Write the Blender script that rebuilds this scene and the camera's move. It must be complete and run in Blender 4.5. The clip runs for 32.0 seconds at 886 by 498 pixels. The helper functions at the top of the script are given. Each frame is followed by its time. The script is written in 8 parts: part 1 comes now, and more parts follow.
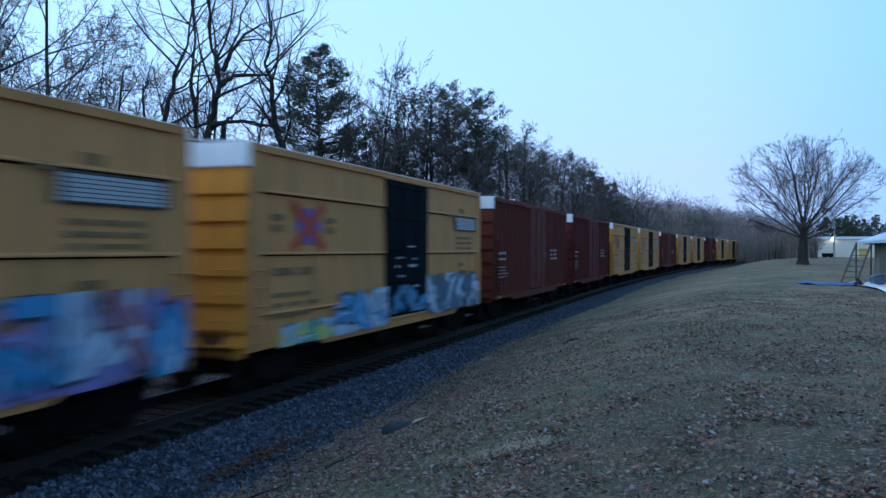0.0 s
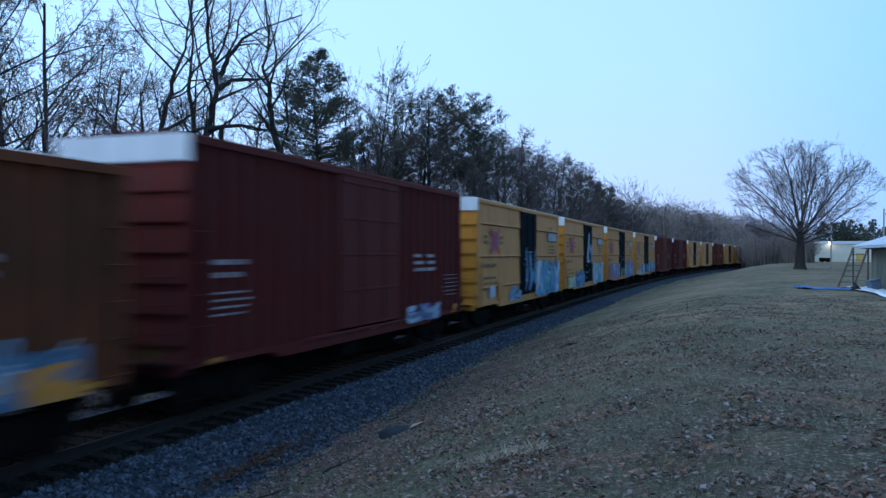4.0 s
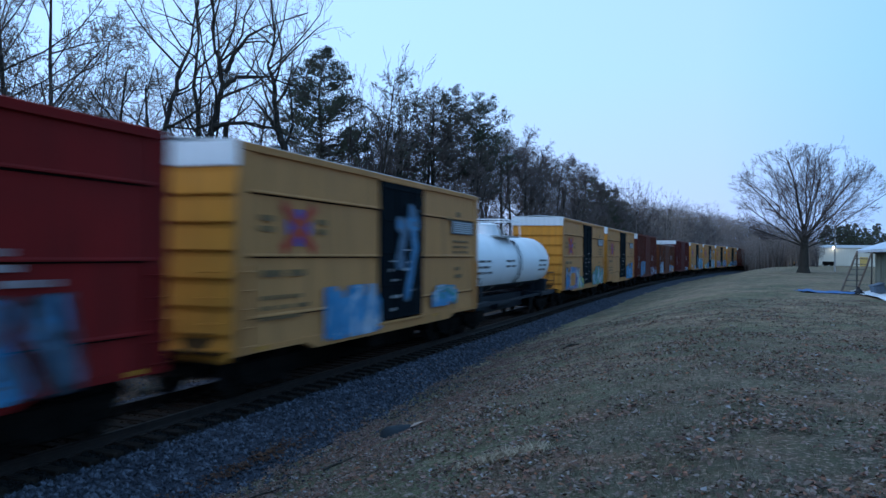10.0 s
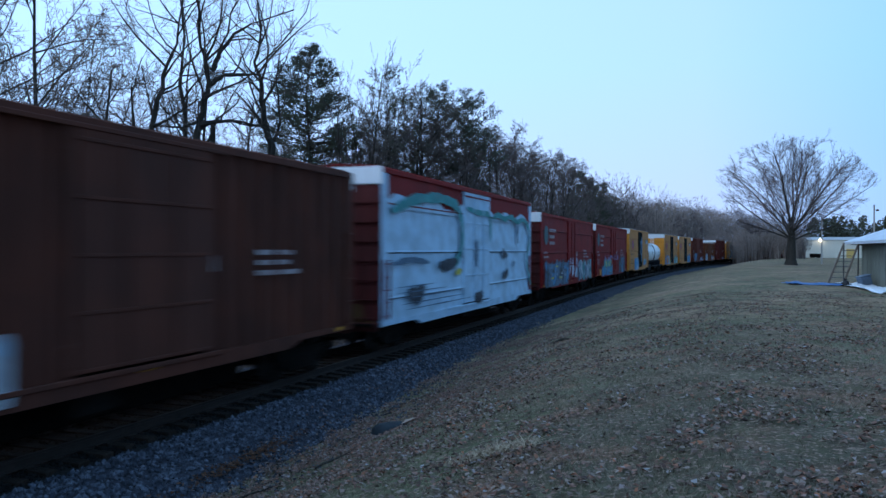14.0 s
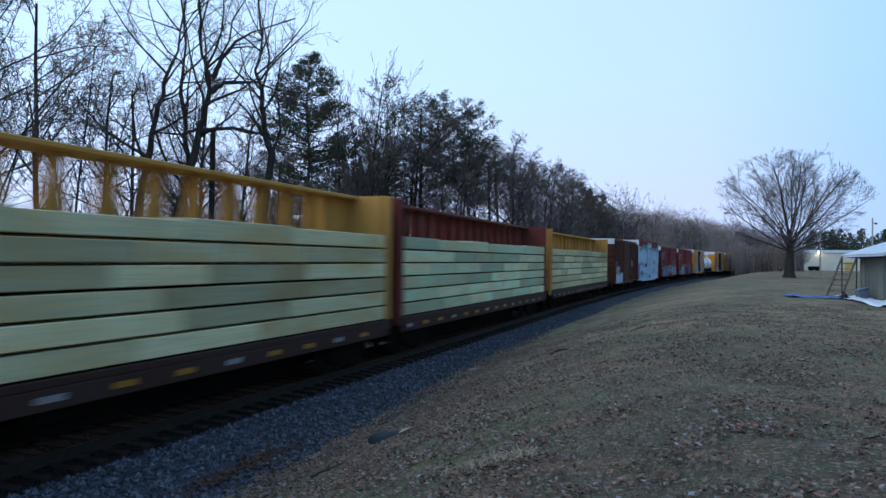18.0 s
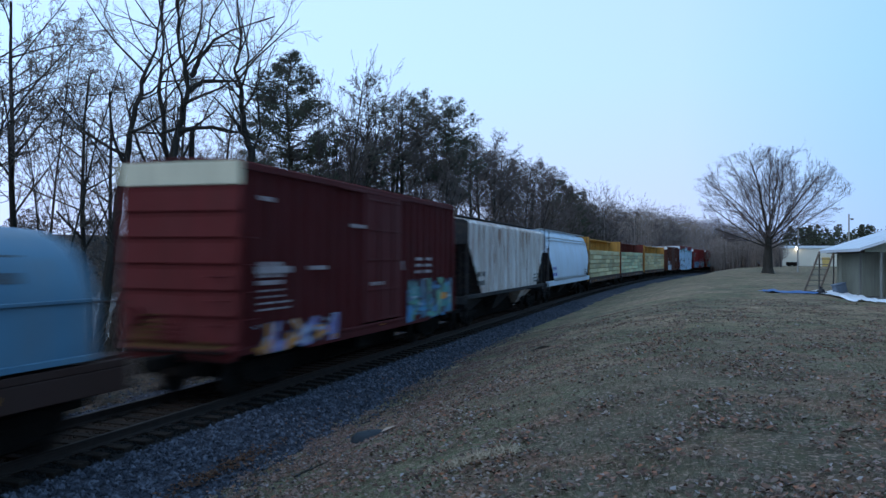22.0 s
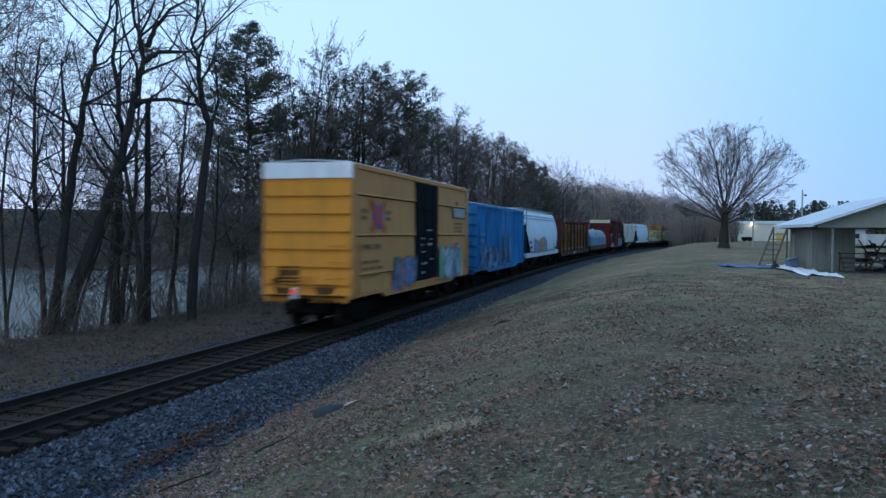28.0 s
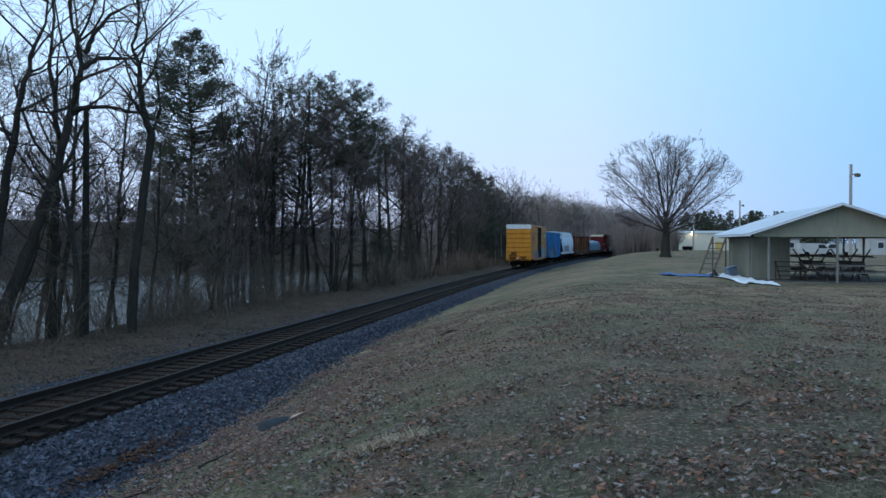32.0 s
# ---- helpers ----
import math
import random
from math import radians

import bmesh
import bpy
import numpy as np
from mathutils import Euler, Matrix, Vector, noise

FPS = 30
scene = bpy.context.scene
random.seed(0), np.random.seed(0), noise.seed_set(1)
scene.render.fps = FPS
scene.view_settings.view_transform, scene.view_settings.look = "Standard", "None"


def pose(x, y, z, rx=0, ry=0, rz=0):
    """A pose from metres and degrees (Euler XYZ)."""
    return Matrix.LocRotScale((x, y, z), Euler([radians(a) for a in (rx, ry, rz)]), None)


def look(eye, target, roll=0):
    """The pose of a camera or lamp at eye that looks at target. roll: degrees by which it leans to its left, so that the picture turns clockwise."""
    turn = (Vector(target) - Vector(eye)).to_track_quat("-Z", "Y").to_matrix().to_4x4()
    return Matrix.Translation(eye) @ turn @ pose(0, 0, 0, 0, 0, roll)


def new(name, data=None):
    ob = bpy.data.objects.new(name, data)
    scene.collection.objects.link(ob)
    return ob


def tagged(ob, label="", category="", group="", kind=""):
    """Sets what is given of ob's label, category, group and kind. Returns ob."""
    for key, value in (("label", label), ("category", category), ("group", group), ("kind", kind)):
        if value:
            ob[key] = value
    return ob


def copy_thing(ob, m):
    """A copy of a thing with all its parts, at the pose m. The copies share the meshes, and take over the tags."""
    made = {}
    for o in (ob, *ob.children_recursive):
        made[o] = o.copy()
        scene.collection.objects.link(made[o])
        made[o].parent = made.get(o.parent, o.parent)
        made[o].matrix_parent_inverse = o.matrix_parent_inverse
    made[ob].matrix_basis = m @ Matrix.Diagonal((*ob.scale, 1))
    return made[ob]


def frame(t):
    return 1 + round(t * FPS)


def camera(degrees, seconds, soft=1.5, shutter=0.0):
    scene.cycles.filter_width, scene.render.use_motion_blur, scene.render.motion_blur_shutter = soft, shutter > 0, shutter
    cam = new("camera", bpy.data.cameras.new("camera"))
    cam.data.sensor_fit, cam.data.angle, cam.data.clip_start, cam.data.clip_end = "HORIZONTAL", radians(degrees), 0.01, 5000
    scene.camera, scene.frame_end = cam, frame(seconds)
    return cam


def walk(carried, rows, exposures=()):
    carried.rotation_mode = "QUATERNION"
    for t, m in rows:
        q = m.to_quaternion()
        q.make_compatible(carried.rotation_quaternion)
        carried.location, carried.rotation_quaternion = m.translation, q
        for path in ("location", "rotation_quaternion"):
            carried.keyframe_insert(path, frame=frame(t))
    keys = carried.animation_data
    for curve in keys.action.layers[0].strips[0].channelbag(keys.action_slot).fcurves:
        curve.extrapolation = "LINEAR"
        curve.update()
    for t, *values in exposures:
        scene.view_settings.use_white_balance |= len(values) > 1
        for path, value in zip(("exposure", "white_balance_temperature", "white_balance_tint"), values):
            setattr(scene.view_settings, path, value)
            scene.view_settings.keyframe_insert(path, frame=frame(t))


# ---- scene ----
# ---- camera ----
EYE = Vector((0.0, 0.0, 3.03))
PATH = [
    (0, 19.92, -0.02, 0.16),
    (0.5, 19.70, -0.10, 0.18),
    (1, 19.52, 0.02, 0.35),
    (1.5, 19.58, 0.19, 0.40),
    (2, 19.52, 0.43, 0.40),
    (2.5, 19.68, 0.37, 0.19),
    (3, 19.62, 0.36, 0.18),
    (3.5, 19.83, 0.31, 0.18),
    (5.5, 19.29, 0.30, 0.17),
    (6, 19.43, 0.36, 0.03),
    (6.5, 19.59, 0.47, -0.10),
    (7, 19.61, 0.36, 0.02),
    (7.5, 19.79, 0.51, 0.46),
    (8, 19.58, 0.31, 0.69),
    (8.5, 19.59, -0.26, 0.86),
    (9, 19.53, -0.44, 1.07),
    (9.5, 19.72, -0.00, 0.76),
    (10, 19.97, 0.26, 0.83),
    (10.5, 19.80, -0.04, 1.19),
    (11, 19.92, -0.24, 0.57),
    (11.5, 19.79, 0.26, 0.33),
    (12, 19.47, 0.16, 0.19),
    (12.5, 18.87, 0.12, -0.00),
    (13, 19.54, -0.11, -0.05),
    (13.5, 19.38, -0.32, 0.20),
    (14, 19.20, 0.00, 0.20),
    (14.5, 18.91, 0.11, 0.19),
    (16.5, 18.84, 0.42, 0.07),
    (17, 19.00, 0.69, 0.29),
    (17.5, 19.15, 0.40, 0.66),
    (18, 19.11, 0.67, 0.74),
    (18.5, 19.09, 0.70, 0.33),
    (19, 19.00, 0.56, 0.26),
    (19.5, 18.84, 0.21, 0.25),
    (20, 18.86, 0.30, 0.29),
    (20.5, 18.82, 0.32, 0.45),
    (21, 18.67, 0.43, 0.41),
    (21.5, 18.19, 0.50, 0.37),
    (22, 17.78, 0.56, 0.32),
    (22.5, 17.66, 0.67, 0.30),
    (23, 17.73, 0.73, 0.21),
    (23.5, 17.55, 0.75, 0.11),
    (24, 17.11, 0.79, 0.28),
    (24.5, 17.34, 0.69, 0.46),
    (26.5, 17.27, 0.62, 0.72),
    (27, 16.94, 0.09, 0.45),
    (27.5, 16.11, -0.58, 0.09),
    (28, 15.00, -1.24, 0.36),
    (28.5, 14.89, -1.25, 0.35),
    (29, 14.19, -0.76, 0.40),
    (29.5, 13.55, -0.72, 0.32),
    (30, 12.85, -0.64, 0.40),
    (30.5, 12.60, -0.67, 0.21),
    (31, 11.89, -0.69, 0.26),
    (31.5, 11.67, -0.58, 0.27),
    (32, 11.17, -0.50, 0.24),
]


def heading(t, yaw, pitch, roll):
    """A camera pose at the standing place from yaw to the left of +y, pitch up and roll."""
    a, b = radians(yaw), radians(pitch)
    ahead = Vector((-math.sin(a) * math.cos(b), math.cos(a) * math.cos(b), math.sin(b)))
    return t, look(EYE, EYE + 5 * ahead, roll)


cam = camera(58.5, 32.0, soft=1.45, shutter=0.95)
walk(cam, [heading(*row) for row in PATH], exposures=[(0.0, 0.0, 5600, 16), (2.0, 0.02, 5800, 16), (6.0, -0.03, 5500, 16), (8.0, -0.02, 5400, 14), (10.0, -0.06, 5750, 17), (13.0, 0.03, 5750, 17), (14.5, 0.0, 6000, 17), (17.0, 0.02, 6600, 19), (20.0, 0.06, 6600, 24), (24.0, -0.1, 6050, 14), (27.0, -0.18, 6100, 13), (28.0, -0.03, 6350, 15), (30.0, 0.03, 6550, 16), (31.0, 0.03, 6850, 17), (32.0, 0.03, 6850, 16)])

# ---- light: dusk, the sun just gone behind the camera ----
world = bpy.data.worlds.new("dusk_sky")
scene.world = world
world.use_nodes = True
wn = world.node_tree.nodes
wl = world.node_tree.links
wn.clear()
sky = wn.new("ShaderNodeTexSky")
sky.sky_type = "NISHITA"
sky.sun_disc = False
sky.sun_elevation = radians(4)
sky.sun_rotation = radians(238)
sky.air_density, sky.dust_density, sky.ozone_density = 1.0, 1.0, 3.0
wgeo = wn.new("ShaderNodeTexCoord")
wsep = wn.new("ShaderNodeSeparateXYZ")
wl.new(wgeo.outputs["Generated"], wsep.inputs[0])
wramp = wn.new("ShaderNodeValToRGB")
wramp.color_ramp.elements[0].position, wramp.color_ramp.elements[0].color = 0.0, (0.605, 0.755, 1.08, 1)
wramp.color_ramp.elements[1].position, wramp.color_ramp.elements[1].color = 1.0, (0.46, 0.76, 1.06, 1)
mid = wramp.color_ramp.elements.new(0.22)
mid.color = (0.535, 0.84, 1.17, 1)
wl.new(wsep.outputs["Z"], wramp.inputs[0])
wscale = wn.new("ShaderNodeMix")
wscale.data_type, wscale.blend_type = "RGBA", "MULTIPLY"
wscale.inputs[0].default_value = 1.0
wscale.inputs[7].default_value = (0.10, 0.10, 0.10, 1)
wl.new(sky.outputs[0], wscale.inputs[6])
wmix = wn.new("ShaderNodeMix")
wmix.data_type = "RGBA"
wmix.inputs[0].default_value = 0.8
wl.new(wscale.outputs[2], wmix.inputs[6])
wl.new(wramp.outputs[0], wmix.inputs[7])
# the glow of the set sun lies beyond the lake, on the -x side
wside = wn.new("ShaderNodeMapRange")
wside.inputs["From Min"].default_value, wside.inputs["From Max"].default_value = -1.0, 1.0
wside.inputs["To Min"].default_value, wside.inputs["To Max"].default_value = 1.32, 0.72
wl.new(wsep.outputs["X"], wside.inputs["Value"])
wglow = wn.new("ShaderNodeVectorMath")
wglow.operation = "SCALE"
wl.new(wmix.outputs[2], wglow.inputs[0])
wl.new(wside.outputs[0], wglow.inputs["Scale"])
# away from the glow the sky is a deeper blue
wdeep = wn.new("ShaderNodeMapRange")
wdeep.inputs["From Min"].default_value, wdeep.inputs["From Max"].default_value = -0.02, 0.44
wl.new(wsep.outputs["X"], wdeep.inputs["Value"])
wtint = wn.new("ShaderNodeMix")
wtint.data_type, wtint.blend_type = "RGBA", "MULTIPLY"
wtint.inputs[7].default_value = (0.43, 0.84, 1.07, 1)
# low in the east the blue pales towards rose
weast = wn.new("ShaderNodeMapRange")
weast.inputs["From Min"].default_value, weast.inputs["From Max"].default_value = 0.45, 0.95
weast.inputs["To Min"].default_value, weast.inputs["To Max"].default_value = 1.0, 0.25
wl.new(wsep.outputs["X"], weast.inputs["Value"])
wease = wn.new("ShaderNodeMath")
wease.operation = "MULTIPLY"
wl.new(wdeep.outputs[0], wease.inputs[0])
wl.new(weast.outputs[0], wease.inputs[1])
# the deep blue lies low and pales upwards
whigh = wn.new("ShaderNodeMapRange")
whigh.inputs["From Min"].default_value, whigh.inputs["From Max"].default_value = 0.12, 0.36
whigh.inputs["To Min"].default_value, whigh.inputs["To Max"].default_value = 1.0, 0.72
wl.new(wsep.outputs["Z"], whigh.inputs["Value"])
wlow = wn.new("ShaderNodeMath")
wlow.operation = "MULTIPLY"
wl.new(wease.outputs[0], wlow.inputs[0])
wl.new(whigh.outputs[0], wlow.inputs[1])
wl.new(wlow.outputs[0], wtint.inputs[0])
wl.new(wglow.outputs[0], wtint.inputs[6])
# the sky opposite the glow is dimmer, the part behind the standing place bright
wdim = wn.new("ShaderNodeMapRange")
wdim.inputs["From Min"].default_value, wdim.inputs["From Max"].default_value = 0.38, 0.9
wdim.inputs["To Min"].default_value, wdim.inputs["To Max"].default_value = 1.0, 0.66
wl.new(wsep.outputs["X"], wdim.inputs["Value"])
wrear = wn.new("ShaderNodeMapRange")
wrear.inputs["From Min"].default_value, wrear.inputs["From Max"].default_value = 0.05, -0.8
wrear.inputs["To Min"].default_value, wrear.inputs["To Max"].default_value = 1.0, 1.22
wl.new(wsep.outputs["Y"], wrear.inputs["Value"])
wboth = wn.new("ShaderNodeMath")
wboth.operation = "MULTIPLY"
wl.new(wdim.outputs[0], wboth.inputs[0])
wl.new(wrear.outputs[0], wboth.inputs[1])
wfall = wn.new("ShaderNodeVectorMath")
wfall.operation = "SCALE"
wl.new(wtint.outputs[2], wfall.inputs[0])
wl.new(wboth.outputs[0], wfall.inputs["Scale"])
wback = wn.new("ShaderNodeBackground")
wback.inputs[1].default_value = 1.17
wl.new(wfall.outputs[0], wback.inputs[0])
wout = wn.new("ShaderNodeOutputWorld")
wl.new(wback.outputs[0], wout.inputs[0])

sun_data = bpy.data.lights.new("sun", "SUN")
sun_data.energy, sun_data.angle, sun_data.color = 0.42, radians(60), (1.0, 0.84, 0.72)
sun = new("sun", sun_data)
sun.matrix_world = look((-80, -90, 62), (0, 0, 0))


# ---- building helpers ----
class Shape:
    """Collects faces for one mesh."""

    def __init__(self):
        self.v, self.f, self.m, self.s = [], [], [], []

    def face(self, pts, mi=0, smooth=False):
        n = len(self.v)
        self.v.extend([tuple(q) for q in pts])
        self.f.append(tuple(range(n, n + len(pts))))
        self.m.append(mi)
        self.s.append(smooth)

    def mesh(self, pts, faces, mi=0, smooth=False):
        n = len(self.v)
        self.v.extend([tuple(q) for q in pts])
        for f in faces:
            self.f.append(tuple(n + i for i in f))
            self.m.append(mi)
            self.s.append(smooth)

    def box(self, x0, x1, y0, y1, z0, z1, mi=0, c=0.0, tf=None):
        """A box, chamfered by c, moved by the matrix tf."""
        if c <= 0:
            pts = [(x, y, z) for x in (x0, x1) for y in (y0, y1) for z in (z0, z1)]
            faces = [(0, 1, 3, 2), (4, 6, 7, 5), (0, 4, 5, 1), (2, 3, 7, 6), (0, 2, 6, 4), (1, 5, 7, 3)]
        else:
            pts, faces, at = [], [], {}
            lo, hi = (x0, y0, z0), (x1, y1, z1)
            for sx in (0, 1):
                for sy in (0, 1):
                    for sz in (0, 1):
                        corner = (sx, sy, sz)
                        for axis in range(3):
                            q = []
                            for k in range(3):
                                edge = hi[k] if corner[k] else lo[k]
                                inset = 0 if k == axis else (-c if corner[k] else c)
                                q.append(edge + inset)
                            at[corner, axis] = len(pts)
                            pts.append(tuple(q))
            for axis in range(3):
                b, d = [k for k in range(3) if k != axis]
                for side in (0, 1):
                    loop = []
                    for u, w in ((0, 0), (1, 0), (1, 1), (0, 1)):
                        corner = [0, 0, 0]
                        corner[axis], corner[b], corner[d] = side, u, w
                        loop.append(at[tuple(corner), axis])
                    faces.append(tuple(loop if (side == 1) == (axis != 1) else loop[::-1]))
                for u in (0, 1):
                    for w in (0, 1):
                        ends = []
                        for side in (0, 1):
                            corner = [0, 0, 0]
                            corner[axis], corner[b], corner[d] = side, u, w
                            ends.append((at[tuple(corner), b], at[tuple(corner), d]))
                        faces.append((ends[0][0], ends[1][0], ends[1][1], ends[0][1]))
            for sx in (0, 1):
                for sy in (0, 1):
                    for sz in (0, 1):
                        faces.append(tuple(at[(sx, sy, sz), axis] for axis in range(3)))
        if tf is not None:
            pts = [tuple(tf @ Vector(q)) for q in pts]
        self.mesh(pts, faces, mi)

    def tube(self, pts, radii, n=6, mi=0, caps=True, smooth=True):
        pts = [Vector(q) for q in pts]
        rings = []
        for i, q in enumerate(pts):
            d = (pts[min(i + 1, len(pts) - 1)] - pts[max(i - 1, 0)])
            if d.length < 1e-9:
                d = Vector((0, 0, 1))
            d.normalize()
            a = d.orthogonal().normalized() if i == 0 else (rings[-1][1] - d * rings[-1][1].dot(d))
            if a.length < 1e-6:
                a = d.orthogonal()
            a.normalize()
            rings.append((q, a, d.cross(a)))
        out = []
        for (q, a, b), r in zip(rings, radii):
            for k in range(n):
                t = 2 * math.pi * k / n
                out.append(tuple(q + (a * math.cos(t) + b * math.sin(t)) * r))
        faces = []
        for i in range(len(pts) - 1):
            for k in range(n):
                j = (k + 1) % n
                faces.append((i * n + k, i * n + j, (i + 1) * n + j, (i + 1) * n + k))
        self.mesh(out, faces, mi, smooth)
        if caps:
            self.face(out[:n][::-1], mi)
            self.face(out[-n:], mi)

    def strip(self, lines, mi=0, smooth=False):
        """Quads between rows of equally many points."""
        n = len(lines[0])
        pts = [q for row in lines for q in row]
        faces = [(i * n + k, i * n + k + 1, (i + 1) * n + k + 1, (i + 1) * n + k) for i in range(len(lines) - 1) for k in range(n - 1)]
        self.mesh(pts, faces, mi, smooth)

    def data(self, name, mats):
        me = bpy.data.meshes.new(name)
        me.from_pydata(self.v, [], self.f)
        for m in mats if isinstance(mats, (list, tuple)) else [mats]:
            me.materials.append(m)
        me.polygons.foreach_set("material_index", self.m)
        me.polygons.foreach_set("use_smooth", self.s)
        me.update()
        bm = bmesh.new()
        bm.from_mesh(me)
        if len(bm.faces) < 60000:
            bmesh.ops.recalc_face_normals(bm, faces=bm.faces)
            bm.to_mesh(me)
        bm.free()
        return me


def part(name, shape, mats, parent, label=""):
    """Links a shape as one mesh under a thing or under a part."""
    ob = new(name, shape.data(name, mats) if isinstance(shape, Shape) else shape)
    ob.parent = parent
    return tagged(ob, label)


def thing(name, label, category, group="", at=None):
    ob = new(name)
    ob.empty_display_size = 0.3
    if at is not None:
        ob.matrix_basis = at
    return tagged(ob, label, category, group)


def single(name, shape, mats, label="", category="", group="", kind=""):
    return tagged(new(name, shape.data(name, mats)), label, category, group, kind)


# ---- materials ----
def material(name, color, rough=0.6, metal=0.0, second=None, amount=0.5, scale=3.0, stretch=(1, 1, 1), third=None, amount3=0.3,
             scale3=20.0, stretch3=(1, 1, 1), bump=0.0, bump_scale=40.0, vary=0.0, spec=0.2):
    """A surface of one colour with patches of a second and fine grain or streaks of a third."""
    m = bpy.data.materials.new(name)
    m.use_nodes = True
    nt = m.node_tree
    b = nt.nodes["Principled BSDF"]
    b.inputs["Roughness"].default_value = rough
    b.inputs["Metallic"].default_value = metal
    b.inputs["Specular IOR Level"].default_value = spec
    co = nt.nodes.new("ShaderNodeTexCoord")
    info = nt.nodes.new("ShaderNodeObjectInfo")
    add = nt.nodes.new("ShaderNodeVectorMath")
    add.operation = "MULTIPLY_ADD"
    nt.links.new(info.outputs["Random"], add.inputs[0])
    add.inputs[1].default_value = (7.0, 3.0, 1.7)
    nt.links.new(co.outputs["Object"], add.inputs[2])

    def noise_mask(sc, st, low, high, detail=5.0):
        mp = nt.nodes.new("ShaderNodeMapping")
        mp.inputs["Scale"].default_value = st
        nt.links.new(add.outputs[0], mp.inputs[0])
        nz = nt.nodes.new("ShaderNodeTexNoise")
        nz.inputs["Scale"].default_value = sc
        nz.inputs["Detail"].default_value = detail
        nt.links.new(mp.outputs[0], nz.inputs["Vector"])
        mr = nt.nodes.new("ShaderNodeMapRange")
        mr.inputs["From Min"].default_value, mr.inputs["From Max"].default_value = low, high
        nt.links.new(nz.outputs["Fac"], mr.inputs["Value"])
        return mr.outputs[0]

    def mixed(fac, a, col, k):
        mx = nt.nodes.new("ShaderNodeMix")
        mx.data_type = "RGBA"
        ml = nt.nodes.new("ShaderNodeMath")
        ml.operation = "MULTIPLY"
        ml.inputs[1].default_value = k
        nt.links.new(fac, ml.inputs[0])
        nt.links.new(ml.outputs[0], mx.inputs[0])
        nt.links.new(a, mx.inputs[6])
        mx.inputs[7].default_value = (*col, 1)
        return mx.outputs[2]

    rgb = nt.nodes.new("ShaderNodeRGB")
    rgb.outputs[0].default_value = (*color, 1)
    out = rgb.outputs[0]
    if second:
        out = mixed(noise_mask(scale, stretch, 0.42, 0.62), out, second, amount)
    if third:
        out = mixed(noise_mask(scale3, stretch3, 0.45, 0.7, 8.0), out, third, amount3)
    if vary:
        hs = nt.nodes.new("ShaderNodeHueSaturation")
        mr = nt.nodes.new("ShaderNodeMapRange")
        mr.inputs["To Min"].default_value, mr.inputs["To Max"].default_value = 1 - vary, 1 + vary
        nt.links.new(info.outputs["Random"], mr.inputs["Value"])
        nt.links.new(mr.outputs[0], hs.inputs["Value"])
        nt.links.new(out, hs.inputs["Color"])
        out = hs.outputs[0]
    nt.links.new(out, b.inputs["Base Color"])
    if bump:
        nz = nt.nodes.new("ShaderNodeTexNoise")
        nz.inputs["Scale"].default_value = bump_scale
        nz.inputs["Detail"].default_value = 6.0
        nt.links.new(add.outputs[0], nz.inputs["Vector"])
        bp = nt.nodes.new("ShaderNodeBump")
        bp.inputs["Strength"].default_value = bump
        bp.inputs["Distance"].default_value = 0.05
        nt.links.new(nz.outputs["Fac"], bp.inputs["Height"])
        nt.links.new(bp.outputs[0], b.inputs["Normal"])
    return m


def car_paint(name, color, dirt=(0.05, 0.04, 0.03), fade=None, streak=0.35, patch=0.25, rough=0.6, spec=0.06):
    fade = fade or tuple(min(1, 0.88 * c + 0.02) for c in color)
    return material(name, color, rough, 0, fade, patch, 0.8, (1, 1, 1), dirt, streak, 3.0, (1.5, 1.5, 0.12), 0.15, 6.0, 0.04, spec)


YELLOW = car_paint("yellow_paint", (0.58, 0.262, 0.090), dirt=(0.20, 0.115, 0.05), streak=0.45)
YELLOW_END = car_paint("orange_yellow_paint", (0.62, 0.24, 0.032), dirt=(0.20, 0.11, 0.04), streak=0.35)
BROWN = car_paint("brown_red_paint", (0.135, 0.030, 0.018), streak=0.3)
DARKRED = car_paint("dark_red_paint", (0.120, 0.020, 0.016), streak=0.35)
RUST = car_paint("rusty_orange_brown_paint", (0.20, 0.058, 0.024), fade=(0.085, 0.035, 0.02), streak=0.5, patch=0.6)
# a darker red than the side paint, for the end walls
RED_END = car_paint("darker_red_end_paint", (0.085, 0.017, 0.015), dirt=(0.03, 0.012, 0.010), streak=0.6)
RED = car_paint("red_paint", (0.235, 0.016, 0.014), dirt=(0.05, 0.012, 0.010), streak=0.5, patch=0.45, fade=(0.15, 0.016, 0.014))
MAROON = car_paint("maroon_paint", (0.098, 0.016, 0.016), dirt=(0.045, 0.018, 0.014), streak=0.4)
BLUE = car_paint("blue_paint", (0.028, 0.20, 0.46), dirt=(0.012, 0.05, 0.11), fade=(0.06, 0.27, 0.52), patch=0.4, streak=0.65)
BLACK_DOOR = car_paint("black_door_paint", (0.006, 0.009, 0.012), dirt=(0.014, 0.018, 0.021), fade=(0.010, 0.014, 0.018), streak=0.3, rough=0.7, spec=0.02)
WHITE_END = car_paint("white_paint", (0.78, 0.80, 0.80), dirt=(0.35, 0.33, 0.30), fade=(0.7, 0.7, 0.68), streak=0.3)
TANK_WHITE = material("tank_white_paint", (0.90, 0.91, 0.92), 0.4, 0, (0.80, 0.81, 0.82), 0.5, 0.6, (1, 1, 1), (0.6, 0.6, 0.6), 0.2, 2.0, (1.2, 1.2, 0.2))
TANK_BLACK = material("black_band_paint", (0.010, 0.013, 0.020), 0.65, 0, (0.02, 0.02, 0.022), 0.5, 1.5)
